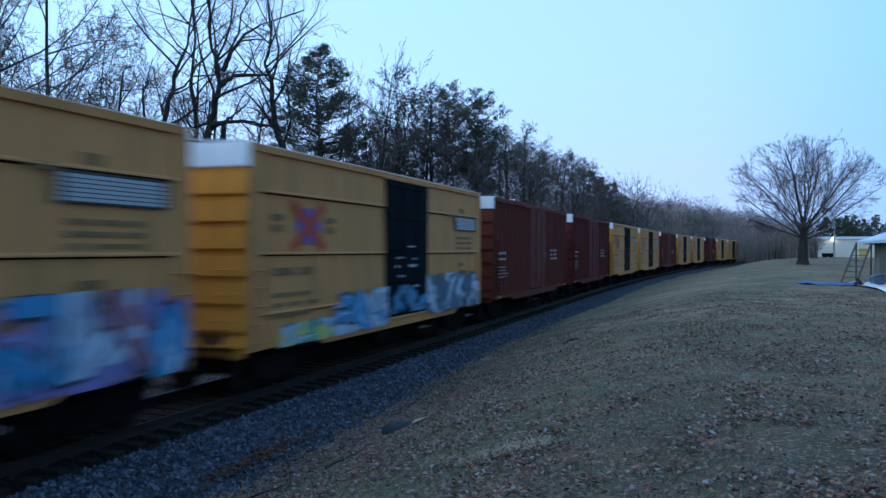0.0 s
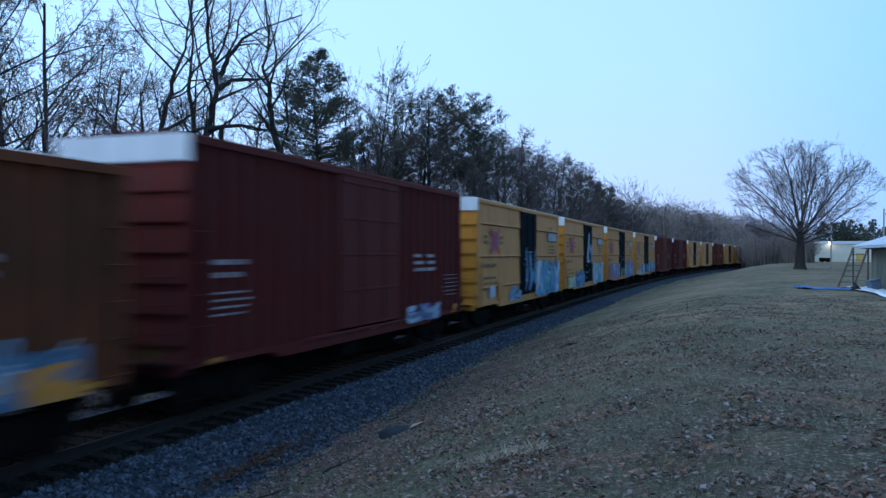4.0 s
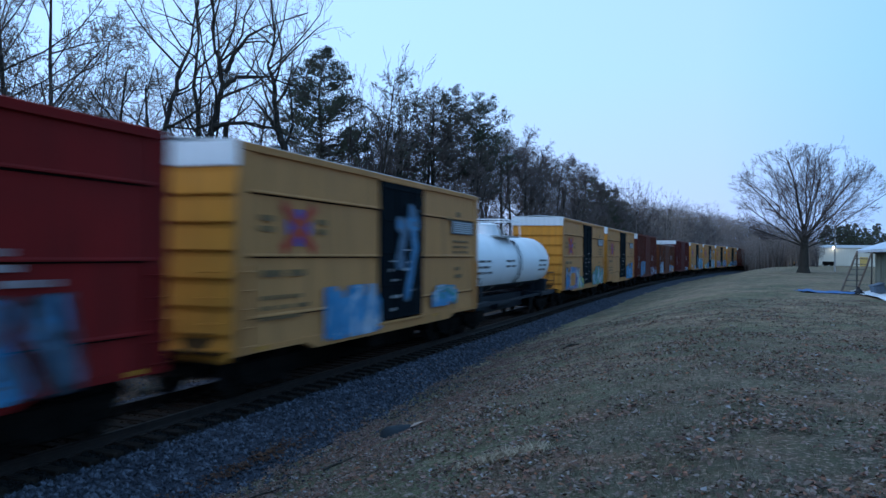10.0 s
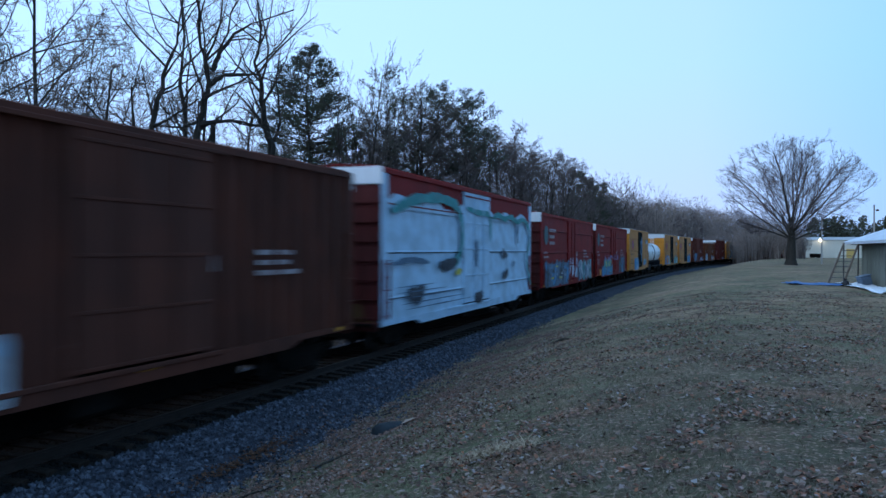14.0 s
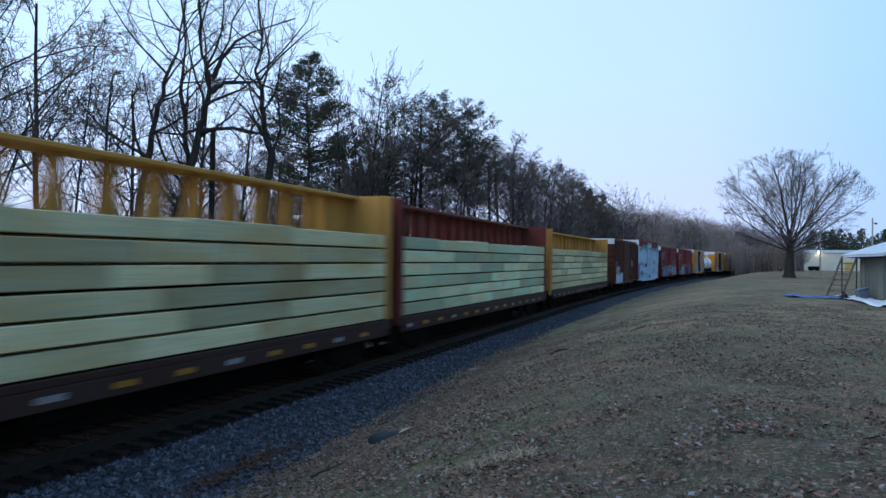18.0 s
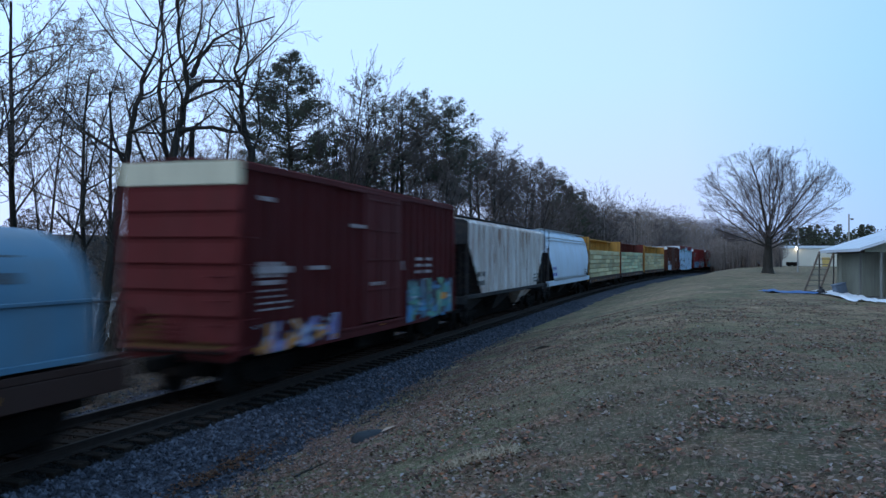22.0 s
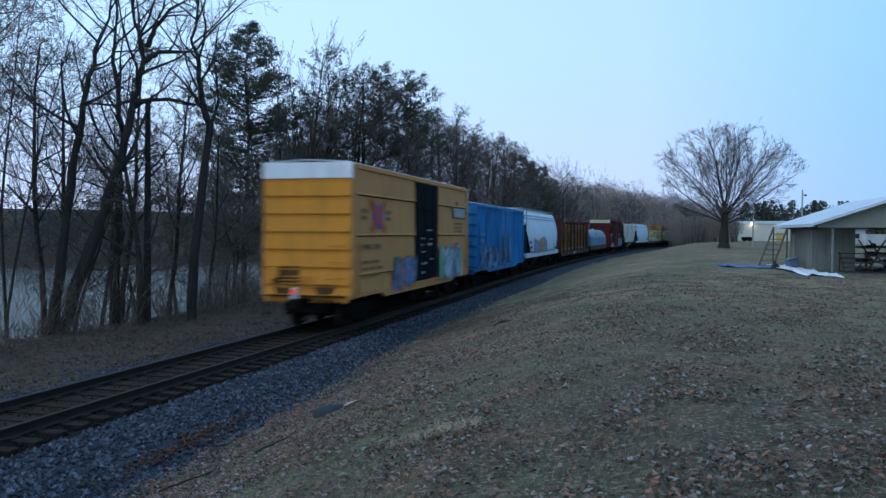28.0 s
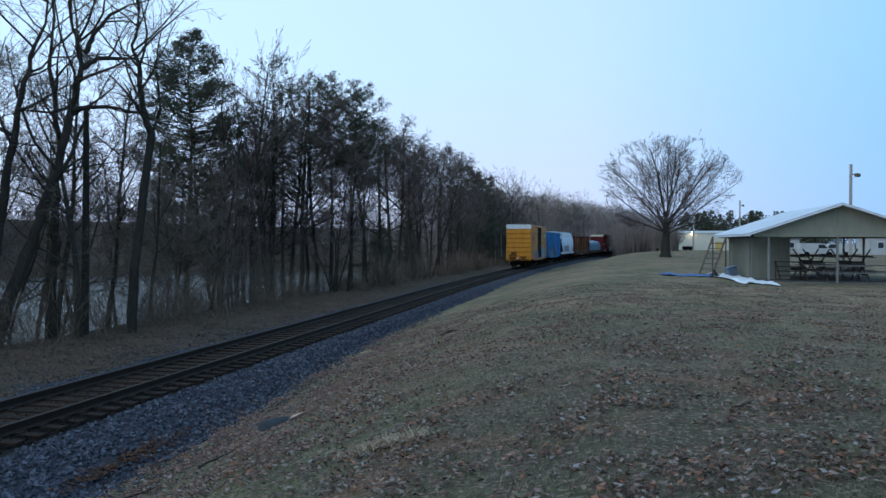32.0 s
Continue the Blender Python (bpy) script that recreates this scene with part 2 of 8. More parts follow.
HOPPER_WHITE = material("pale_grey_paint", (0.55, 0.68, 0.80), 0.45, 0, (0.47, 0.55, 0.61), 0.6, 0.5, (1, 1, 1), (0.42, 0.40, 0.36), 0.25, 2.5, (1.2, 1.2, 0.15))
HOPPER_DIRTY = material("weathered_off_white_paint", (0.72, 0.69, 0.66), 0.7, 0, (0.36, 0.24, 0.18), 0.7, 0.9, (1, 1, 0.4), (0.24, 0.09, 0.04), 0.8, 1.1, (2.4, 2.4, 0.25), 0.2, 8)
HOPPER_POST = material("chalky_white_paint", (0.74, 0.72, 0.70), 0.7, 0, (0.50, 0.42, 0.36), 0.7, 1.3, (1, 1, 0.5), (0.24, 0.10, 0.05), 0.35, 1.6, (2.4, 2.4, 0.25))
# grimy steel; the shade in hopper ends and round chutes is in its colour
SHADED_GRIME = material("shaded_grimy_steel", (0.042, 0.042, 0.045), 0.85, 0, (0.020, 0.019, 0.019), 0.6, 1.5, (1, 1, 1), (0.16, 0.13, 0.10), 0.3, 6.0, spec=0.05)
COIL_BLUE = material("pale_blue_cover", (0.075, 0.20, 0.30), 0.45, 0, (0.055, 0.135, 0.205), 0.8, 0.7, (1, 1, 1), (0.15, 0.16, 0.15), 0.5, 2.2, (1.5, 1.5, 0.2))
COIL_BROWN = car_paint("coil_car_brown_paint", (0.05, 0.025, 0.02), streak=0.3)
BEAM_YELLOW = car_paint("centerbeam_yellow_paint", (0.52, 0.255, 0.06), dirt=(0.12, 0.07, 0.04), streak=0.5)
BEAM_RED = car_paint("centerbeam_red_paint", (0.165, 0.036, 0.028), streak=0.35)
LOG_SILL = car_paint("grimy_maroon_sill_paint", (0.050, 0.017, 0.014), streak=0.45)
LOG_RED = car_paint("bulkhead_red_paint", (0.105, 0.026, 0.018), streak=0.45)
ROOF_GREY = material("galvanised_roof", (0.42, 0.43, 0.43), 0.5, 0.3, (0.30, 0.29, 0.27), 0.6, 0.8, (1, 1, 1), (0.2, 0.16, 0.12), 0.3, 6.0)
UNDER = material("grimy_black_steel", (0.007, 0.0065, 0.006), 0.9, 0, (0.016, 0.013, 0.011), 0.6, 2.0, (1, 1, 1), (0.03, 0.02, 0.014), 0.3, 9.0, bump=0.2, spec=0.05)
WHEEL_STEEL = material("worn_wheel_steel", (0.022, 0.018, 0.016), 0.75, 0.0, (0.015, 0.012, 0.010), 0.7, 6.0)
LUMBER = material("pale_green_lumber", (0.48, 0.55, 0.33), 0.7, 0, (0.56, 0.42, 0.22), 0.9, 0.8, (1, 0.5, 1.5), (0.22, 0.36, 0.27), 0.6, 6.0, (1, 0.12, 5), 0.2, 8, 0.35)
LUMBER_TAN = material("pale_tan_lumber", (0.56, 0.49, 0.28), 0.7, 0, (0.50, 0.35, 0.155), 0.9, 0.8, (1, 0.5, 1.5), (0.27, 0.35, 0.23), 0.6, 6.0, (1, 0.12, 5), 0.2, 8, 0.35)
LOG_WOOD = material("pine_log_bark", (0.255, 0.122, 0.038), 0.85, 0, (0.12, 0.048, 0.018), 0.75, 2.0, (1, 0.3, 1), (0.085, 0.042, 0.020), 0.6, 8.0, (1, 0.3, 1), 0.5, 14, 0.2)
LOG_GREEN = material("treated_green_pole", (0.22, 0.29, 0.16), 0.8, 0, (0.15, 0.19, 0.11), 0.6, 2.0, (1, 0.3, 1), vary=0.15)
END_GRIME = material("wheel_thrown_grime", (0.10, 0.052, 0.022), 0.9, 0, (0.055, 0.032, 0.016), 0.7, 2.5, (1, 1, 0.3), spec=0.04)
MARK_WHITE = material("white_lettering", (0.42, 0.42, 0.43), 0.6, 0, (0.4, 0.38, 0.36), 0.6, 3.0)
MARK_BLACK = material("black_lettering", (0.03, 0.03, 0.035), 0.6, 0, (0.10, 0.085, 0.06), 0.5, 3.0)
MARK_FADED = material("faded_brown_lettering", (0.17, 0.10, 0.045), 0.7, 0, (0.30, 0.18, 0.07), 0.6, 3.0)
MARK_WORN = material("worn_lettering", (0.36, 0.30, 0.30), 0.7, 0, (0.20, 0.11, 0.11), 0.8, 2.5, (1, 1, 1), (0.46, 0.42, 0.42), 0.5, 9.0)
MARK_RED = material("red_lettering", (0.50, 0.055, 0.02), 0.6, 0, (0.4, 0.1, 0.06), 0.5, 3.0)
MARK_BLUE = material("blue_lettering", (0.07, 0.09, 0.38), 0.6, 0, (0.12, 0.12, 0.3), 0.5, 3.0)
MARK_GREEN = material("dull_green_disc", (0.055, 0.115, 0.125), 0.6, 0, (0.16, 0.20, 0.19), 0.5, 5.0)
REFLECT = material("yellow_reflector", (0.55, 0.24, 0.02), 0.5)


def spray(name, color):
    return material(name, color, 0.55, 0, tuple(c * 0.6 for c in color), 0.6, 1.6, (1, 1, 1), (0.30, 0.33, 0.37), 0.22, 4.0)


SPRAY = {
    "ice": spray("sprayed_ice_blue", (0.45, 0.63, 0.79)),
    "blue": spray("sprayed_blue", (0.055, 0.25, 0.48)), "pale": spray("sprayed_pale_grey", (0.44, 0.52, 0.62)),
    "white": spray("sprayed_white", (0.52, 0.56, 0.61)), "pink": spray("sprayed_pink", (0.36, 0.16, 0.22)),
    "purple": spray("sprayed_purple", (0.24, 0.20, 0.44)), "teal": spray("sprayed_teal", (0.05, 0.28, 0.28)),
    "black": spray("sprayed_black", (0.025, 0.028, 0.04)), "orange": spray("sprayed_orange", (0.66, 0.24, 0.03)),
    "green": spray("sprayed_green", (0.14, 0.36, 0.22)), "sky": spray("sprayed_sky_blue", (0.085, 0.31, 0.56)),
    "rust": material("rust_stain", (0.25, 0.13, 0.080), 0.85, 0, (0.36, 0.25, 0.19), 0.8, 2.5, (1, 1, 0.4), (0.13, 0.05, 0.025), 0.6, 3.0),
    "slate": spray("sprayed_slate_blue", (0.090, 0.155, 0.235)), "yellow": spray("sprayed_yellow", (0.62, 0.55, 0.08)),
}
TAIL_GLOW = material("glowing_red_lens", (0.8, 0.05, 0.02), 0.3)
TAIL_GLOW.node_tree.nodes["Principled BSDF"].inputs["Emission Color"].default_value = (1.0, 0.12, 0.03, 1)
TAIL_GLOW.node_tree.nodes["Principled BSDF"].inputs["Emission Strength"].default_value = 0.5
LAMP_GLOW = material("glowing_lamp_glass", (0.9, 0.85, 0.7), 0.3)
LAMP_GLOW.node_tree.nodes["Principled BSDF"].inputs["Emission Color"].default_value = (1.0, 0.9, 0.65, 1)
LAMP_GLOW.node_tree.nodes["Principled BSDF"].inputs["Emission Strength"].default_value = 12.0
BALLAST = material("blue_grey_ballast", (0.034, 0.036, 0.048), 0.95, 0, (0.019, 0.019, 0.023), 0.7, 9.0, (1, 1, 1), (0.080, 0.086, 0.112), 0.6, 22.0, bump=0.9, bump_scale=18)
STONE = material("crushed_stone", (0.050, 0.056, 0.075), 0.9, 0, (0.019, 0.019, 0.025), 0.8, 9.0, (1, 1, 1), (0.25, 0.27, 0.33), 0.5, 8.0)
TIE = material("weathered_tie_wood", (0.021, 0.013, 0.009), 0.9, 0, (0.010, 0.007, 0.005), 0.6, 3.0, (0.4, 2, 1), (0.050, 0.030, 0.020), 0.35, 14.0, (0.3, 3, 1), 0.5, 20, 0.2)
RAIL_RUST = material("rusted_rail_steel", (0.032, 0.022, 0.018), 0.8, 0.0, (0.02, 0.015, 0.013), 0.6, 4.0)
RAIL_HEAD = material("worn_rail_head", (0.036, 0.030, 0.028), 0.7, 0.0, (0.024, 0.020, 0.019), 0.6, 3.0)
TRACK_DIRT = material("rust_stained_track_dirt", (0.032, 0.019, 0.012), 0.95, 0, (0.015, 0.009, 0.007), 0.7, 3.0, (1, 1, 1), (0.072, 0.043, 0.027), 0.5, 16.0, bump=0.8, bump_scale=20)
# dark track bed, made blacker with the shade under the cars in its colour
DARK_BED = material("dark_shaded_ballast", (0.011, 0.0095, 0.009), 0.95, 0, (0.006, 0.0055, 0.0055), 0.7, 4.0, (1, 1, 1), (0.034, 0.029, 0.026), 0.5, 20.0, bump=0.8, bump_scale=20)
BARK = material("grey_brown_bark", (0.044, 0.038, 0.031), 0.95, 0, (0.024, 0.022, 0.018), 0.7, 2.0, (1, 1, 0.2), (0.075, 0.068, 0.055), 0.4, 12.0, (1, 1, 0.2), 0.6, 16)
TWIG = material("dark_twigs", (0.112, 0.096, 0.082), 0.95, 0, (0.150, 0.122, 0.102), 0.6, 0.6)
TWIG_RED = material("purplish_brown_twigs", (0.132, 0.106, 0.098), 0.95, 0, (0.104, 0.086, 0.080), 0.6, 0.5)
TWIG_PALE = material("grey_brown_twigs", (0.100, 0.082, 0.082), 0.95, 0, (0.075, 0.064, 0.064), 0.6, 0.5)
TWIG_TAN = material("brown_twigs", (0.175, 0.125, 0.090), 0.95, 0, (0.120, 0.095, 0.070), 0.6, 0.5)
NEEDLE = material("dark_green_needles", (0.072, 0.088, 0.060), 0.85, 0, (0.092, 0.088, 0.062), 0.7, 0.7, (1, 1, 1), (0.058, 0.064, 0.036), 0.4, 5.0)
# paler than the near twigs: the haze of distance is put into this colour
TWIG_FAR = material("hazed_grey_brown_far_twigs", (0.255, 0.210, 0.185), 0.95, 0, (0.18, 0.165, 0.155), 0.7, 0.08, (1, 1, 1), (0.31, 0.225, 0.165), 0.5, 0.03)
WATER = material("rippled_lake_water", (0.03, 0.04, 0.045), 0.10, 0, None, bump=1.0, bump_scale=2.6, spec=1.0)
WATER.node_tree.nodes["Bump"].inputs["Distance"].default_value = 0.24
WOODS_FAR = material("far_woods", (0.070, 0.068, 0.072), 0.95, 0, (0.044, 0.049, 0.050), 0.7, 0.05, (1, 1, 1), (0.11, 0.090, 0.082), 0.5, 0.4)


def lawn_material():
    m = bpy.data.materials.new("dormant_lawn")
    m.use_nodes = True
    nt = m.node_tree
    b = nt.nodes["Principled BSDF"]
    b.inputs["Roughness"].default_value = 0.95
    b.inputs["Specular IOR Level"].default_value = 0.1
    co = nt.nodes.new("ShaderNodeTexCoord")

    def layer(sc, low, high, prev, col, k, detail=6.0, st=(1, 1, 1)):
        mp = nt.nodes.new("ShaderNodeMapping")
        mp.inputs["Scale"].default_value = st
        nt.links.new(co.outputs["Object"], mp.inputs[0])
        nz = nt.nodes.new("ShaderNodeTexNoise")
        nz.inputs["Scale"].default_value = sc
        nz.inputs["Detail"].default_value = detail
        nt.links.new(mp.outputs[0], nz.inputs["Vector"])
        mr = nt.nodes.new("ShaderNodeMapRange")
        mr.inputs["From Min"].default_value, mr.inputs["From Max"].default_value, mr.inputs["To Max"].default_value = low, high, k
        nt.links.new(nz.outputs["Fac"], mr.inputs["Value"])
        mx = nt.nodes.new("ShaderNodeMix")
        mx.data_type = "RGBA"
        nt.links.new(mr.outputs[0], mx.inputs[0])
        if prev is None:
            mx.inputs[6].default_value = (0.39, 0.275, 0.175, 1)
        else:
            nt.links.new(prev, mx.inputs[6])
        mx.inputs[7].default_value = (*col, 1)
        return mx.outputs[2]

    c = layer(0.12, 0.40, 0.62, None, (0.35, 0.265, 0.155), 0.9)
    c = layer(0.30, 0.48, 0.62, c, (0.205, 0.195, 0.095), 0.7, 6.0, (0.6, 1, 1))
    # near lawn darker and greener: the shading of a steep view put into colour
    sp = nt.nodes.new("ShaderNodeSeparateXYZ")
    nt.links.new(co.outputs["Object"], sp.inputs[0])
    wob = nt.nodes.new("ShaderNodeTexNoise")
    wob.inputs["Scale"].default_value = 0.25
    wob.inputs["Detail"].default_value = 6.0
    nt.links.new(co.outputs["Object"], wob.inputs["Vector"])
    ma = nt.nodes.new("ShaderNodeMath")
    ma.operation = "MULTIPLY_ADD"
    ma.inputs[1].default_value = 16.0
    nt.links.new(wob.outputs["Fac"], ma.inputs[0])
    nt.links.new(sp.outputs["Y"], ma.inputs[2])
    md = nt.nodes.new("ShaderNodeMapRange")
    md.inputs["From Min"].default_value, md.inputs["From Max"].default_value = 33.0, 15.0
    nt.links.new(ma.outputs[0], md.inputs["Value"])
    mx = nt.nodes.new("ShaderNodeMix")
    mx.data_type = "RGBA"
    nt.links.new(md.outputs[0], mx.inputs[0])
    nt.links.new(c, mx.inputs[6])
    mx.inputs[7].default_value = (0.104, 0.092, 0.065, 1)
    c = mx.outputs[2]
    c = layer(0.33, 0.46, 0.60, c, (0.114, 0.134, 0.070), 0.85)
    c = layer(0.9, 0.52, 0.66, c, (0.235, 0.120, 0.080), 0.75)
    c = layer(1.7, 0.50, 0.62, c, (0.090, 0.078, 0.042), 0.65)
    c = layer(2.6, 0.50, 0.66, c, (0.064, 0.064, 0.037), 0.7)
    c = layer(7.0, 0.48, 0.66, c, (0.066, 0.045, 0.030), 0.8)
    c = layer(20.0, 0.52, 0.68, c, (0.370, 0.250, 0.200), 0.8, 8.0)
    c = layer(60.0, 0.50, 0.68, c, (0.042, 0.036, 0.025), 0.85, 8.0)
    nt.links.new(c, b.inputs["Base Color"])
    nz = nt.nodes.new("ShaderNodeTexNoise")
    nz.inputs["Scale"].default_value = 30.0
    nz.inputs["Detail"].default_value = 8.0
    nt.links.new(co.outputs["Object"], nz.inputs["Vector"])
    bp = nt.nodes.new("ShaderNodeBump")
    bp.inputs["Strength"].default_value = 1.0
    bp.inputs["Distance"].default_value = 0.02
    nt.links.new(nz.outputs["Fac"], bp.inputs["Height"])
    nt.links.new(bp.outputs[0], b.inputs["Normal"])
    return m


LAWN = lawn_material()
LITTER = material("leaf_littered_dirt", (0.054, 0.037, 0.028), 0.95, 0, (0.018, 0.023, 0.016), 0.95, 0.9, (1, 1, 1), (0.16, 0.096, 0.062), 0.75, 7.0, bump=1.0, bump_scale=9)

# ---- the lie of the land ----
TRACK_X, BEND_Y, BEND = -10.3, 50.0, 0.00049


def track_x(y):
    if y < BEND_Y:
        return TRACK_X
    if y < 300:
        return TRACK_X + BEND * (y - BEND_Y) ** 2
    return TRACK_X + BEND * 250 ** 2 + 2 * BEND * 250 * (y - 300)


def on_track(y):
    """A pose on the rails at y metres along, turned with the curve."""
    slope = (track_x(y + 0.5) - track_x(y - 0.5))
    return pose(track_x(y), y, 0, 0, 0, -math.degrees(math.atan(slope)))


PROFILE_U = [-900, -19, -15, -12.2, -7, -3.4, -2.2, -1.6, -1.05, -0.85, 0.85, 1.05, 1.6, 2.2, 3.1, 3.6, 4.6, 6.5, 8.5, 10.3, 13, 18, 50, 120, 900]
PROFILE_Z = [-3.8, -3.8, -2.7, -1.0, -0.85, -0.80, -0.36, -0.285, -0.225, -0.205, -0.205, -0.225, -0.285, -0.36, -0.64, -0.60, -0.28, 0.50, 1.10, 1.40, 1.40, 1.22, 1.2, 1.3, 1.3]


def shore_u(y):
    """How far beyond the track the lake ends."""
    return float(np.interp(y, [-300, 40, 90, 130, 165, 200, 240], [-125, -115, -95, -66, -42, -26, -16]))


def edge_u(y):
    """How far from the middle of the track the ballast gives way to the lawn."""
    return float(np.interp(y, [4, 10, 15, 18, 21, 25, 31, 40, 55, 90], [3.35, 3.12, 3.0, 2.75, 2.5, 2.3, 2.05, 2.1, 2.4, 2.3]))


def ground_z(x, y):
    u = x - track_x(y)
    if 1.6 < u < 12:
        e = edge_u(y) + 0.05
        u = 1.6 + (u - 1.6) * 1.5 / (e - 1.6) if u < e else 3.1 + (u - e) * 8.9 / (12 - e)
    z = float(np.interp(u, PROFILE_U, PROFILE_Z))
    if u < -14:
        far = shore_u(y) - u
        z = max(z, float(np.interp(far, [-10, 0, 5, 14, 40, 120, 900], [-3.8, -3.0, -1.0, 1.5, 6.5, 8.5, 12.0])))
    if 0.9 < abs(u) < 2.6:
        z += 0.022 * noise.noise(Vector((x * 2.1, y * 2.1, 6)))
    if u > 3.6:
        k = min(1, (u - 3.6) / 3)
        z += k * 0.10 * noise.noise(Vector((x * 0.12, y * 0.12, 0))) + k * 0.03 * noise.noise(Vector((x * 0.9, y * 0.9, 3)))
        z -= k * 0.010 * max(0, min(60, y - 15)) * float(np.interp(u, [9, 17], [1, 0.1]))
    elif u < -3.4:
        z += 0.12 * noise.noise(Vector((x * 0.3, y * 0.3, 5))) + 0.10 * noise.noise(Vector((x * 1.1, y * 1.1, 8)))
    return z


us = sorted(set([-1.6, -1.3, -1.05, -0.85, 0.85, 1.05] + [-900, -500, -300, -220, -170] + list(range(-150, -22, 4)) + [-22 + 0.9 * k for k in range(21)] + list(np.arange(-3.4, 1.5, 0.30).round(2)) + list(np.arange(1.5, 4.2, 0.12).round(2)) + list(np.arange(4.2, 12.5, 0.30).round(2)) + [12.5 + 0.9 * k for k in range(30)] + [42, 48, 56, 66, 80, 100, 130, 180, 260, 400, 600, 900]))
ys = sorted(set([-700, -400, -200, -100, -60, -40, -25, -15, -8, -4] + list(np.arange(-2, 30, 0.4).round(2)) + list(np.arange(30, 90, 1.2).round(2)) + list(range(90, 300, 6)) + [320, 360, 420, 500, 650, 900, 1300, 2000, 3000]))
sh = Shape()
rows = [[(track_x(y) + u, y, ground_z(track_x(y) + u, y)) for u in us] for y in ys]
n = len(us)
sh.strip(rows, smooth=True)
for i in range(len(sh.f)):
    u = (us[i % (n - 1)] + us[i % (n - 1) + 1]) / 2
    y = ys[i // (n - 1)]
    edge = edge_u(y) + 0.16 * noise.noise(Vector((0, y * 0.6, 1))) + 0.07 * noise.noise(Vector((u, y * 2.1, 1)))
    # the blackest faces beside the rails also hold the train's shade as colour
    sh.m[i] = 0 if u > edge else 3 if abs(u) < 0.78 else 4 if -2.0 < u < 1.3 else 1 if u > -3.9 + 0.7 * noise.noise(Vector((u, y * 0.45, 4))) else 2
ground = single("ground", sh, [LAWN, BALLAST, LITTER, TRACK_DIRT, DARK_BED], "dormant winter lawn, blue-grey ballast bed and leaf-littered bank", "ground", kind="structure")

sh = Shape()
sh.face([(-700, -700, -3.0), (-24, -700, -3.0), (-24, 60, -3.0), (-16, 200, -3.0), (-10, 320, -3.0), (-700, 320, -3.0)])
single("water", sh, WATER, "calm lake reflecting the pale sky", "lake", kind="structure")

# ---- railway track ----
track = thing("railway_track", "single railway track with rusty rails on wooden ties", "railway track")
tagged(track, kind="structure")
for side in (-1, 1):
    sh = Shape()
    prof = [(-0.07, -0.17), (0.07, -0.17), (0.07, -0.155), (0.02, -0.13), (0.02, -0.045), (0.04, -0.035), (0.04, -0.006), (0.028, 0.0), (-0.028, 0.0), (-0.04, -0.006), (-0.04, -0.035), (-0.02, -0.045), (-0.02, -0.13), (-0.07, -0.155), (-0.07, -0.17)]
    yy = [-500, -100, -20] + list(range(0, 50, 10)) + list(range(50, 300, 4)) + [360, 450]
    sh.strip([[(track_x(y) + side * 0.755 + a, y, b) for a, b in prof] for y in yy])
    for i in range(len(sh.f)):
        sh.m[i] = 1 if i % 14 == 7 else 0
    part("rail", sh, [RAIL_RUST, RAIL_HEAD], track)


# ---- trees ----
def outside(q, dome):
    """Whether a twig would leave the uneven dome of its crown: middle height, half width, half height, seed."""
    zc, w, h, seed = dome
    v = Vector((q.x / w, q.y / w, (q.z - zc) / h))
    return v.length > 0.93 + 0.22 * noise.noise(v * 2.6 + Vector((seed, 0, 0)))


def grow(sh, rng, base, direction, length, radius, level, spec):
    """One branch and what grows from it, upwards and outwards, down to twigs."""
    segs = (7, 5, 3, 2, 1, 1)[min(level, 5)]
    pts, radii = [Vector(base)], [radius]
    d = Vector(direction).normalized()
    wander = spec["wander"] * (0.5 if level == 0 else 1)
    for k in range(segs):
        d = (d + Vector((rng.gauss(0, wander), rng.gauss(0, wander), rng.gauss(0, wander) + spec["lift"] * (0.3 if level == 0 else 1)))).normalized()
        q = pts[-1] + d * (length / segs)
        if "dome" in spec and level and outside(q, spec["dome"]):
            break
        pts.append(q)
        radii.append(max(spec["tip"], radius * (1 - 0.75 * (k + 1) / segs)))
    segs = len(pts) - 1
    if segs == 0:
        return
    sh.tube(pts, radii, (8, 5, 3, 3, 3, 3)[min(level, 5)], mi=0 if level < 2 else 1, caps=False)
    if level >= spec["levels"]:
        return
    count = spec["counts"][level]
    for k in range(count):
        t = spec["bare"][min(level, 1)] + (1 - spec["bare"][min(level, 1)]) * (k + rng.random()) / count
        at = min(segs - 1e-3, t * segs)
        i = int(at)
        q = pts[i].lerp(pts[i + 1], at - i)
        axis = (pts[i + 1] - pts[i]).normalized()
        side = axis.orthogonal().normalized()
        side.rotate(Matrix.Rotation(rng.uniform(0, 2 * math.pi), 3, axis))
        angle = radians(rng.uniform(*spec["angle"]))
        out = axis * math.cos(angle) + side * math.sin(angle)
        r = max(spec["tip"], (radii[i] * (1 - (at - i)) + radii[i + 1] * (at - i)) * rng.uniform(0.4, 0.65))
        ln = length * rng.uniform(*spec["ratio"]) * (1 - 0.45 * t if level == 0 else 1 - 0.25 * t)
        grow(sh, rng, q, out, ln, r, level + 1, spec)


BARE = dict(wander=0.10, lift=0.07, tip=0.010, levels=4, counts=(12, 7, 6, 4), bare=(0.3, 0.2), angle=(25, 60), ratio=(0.35, 0.6))


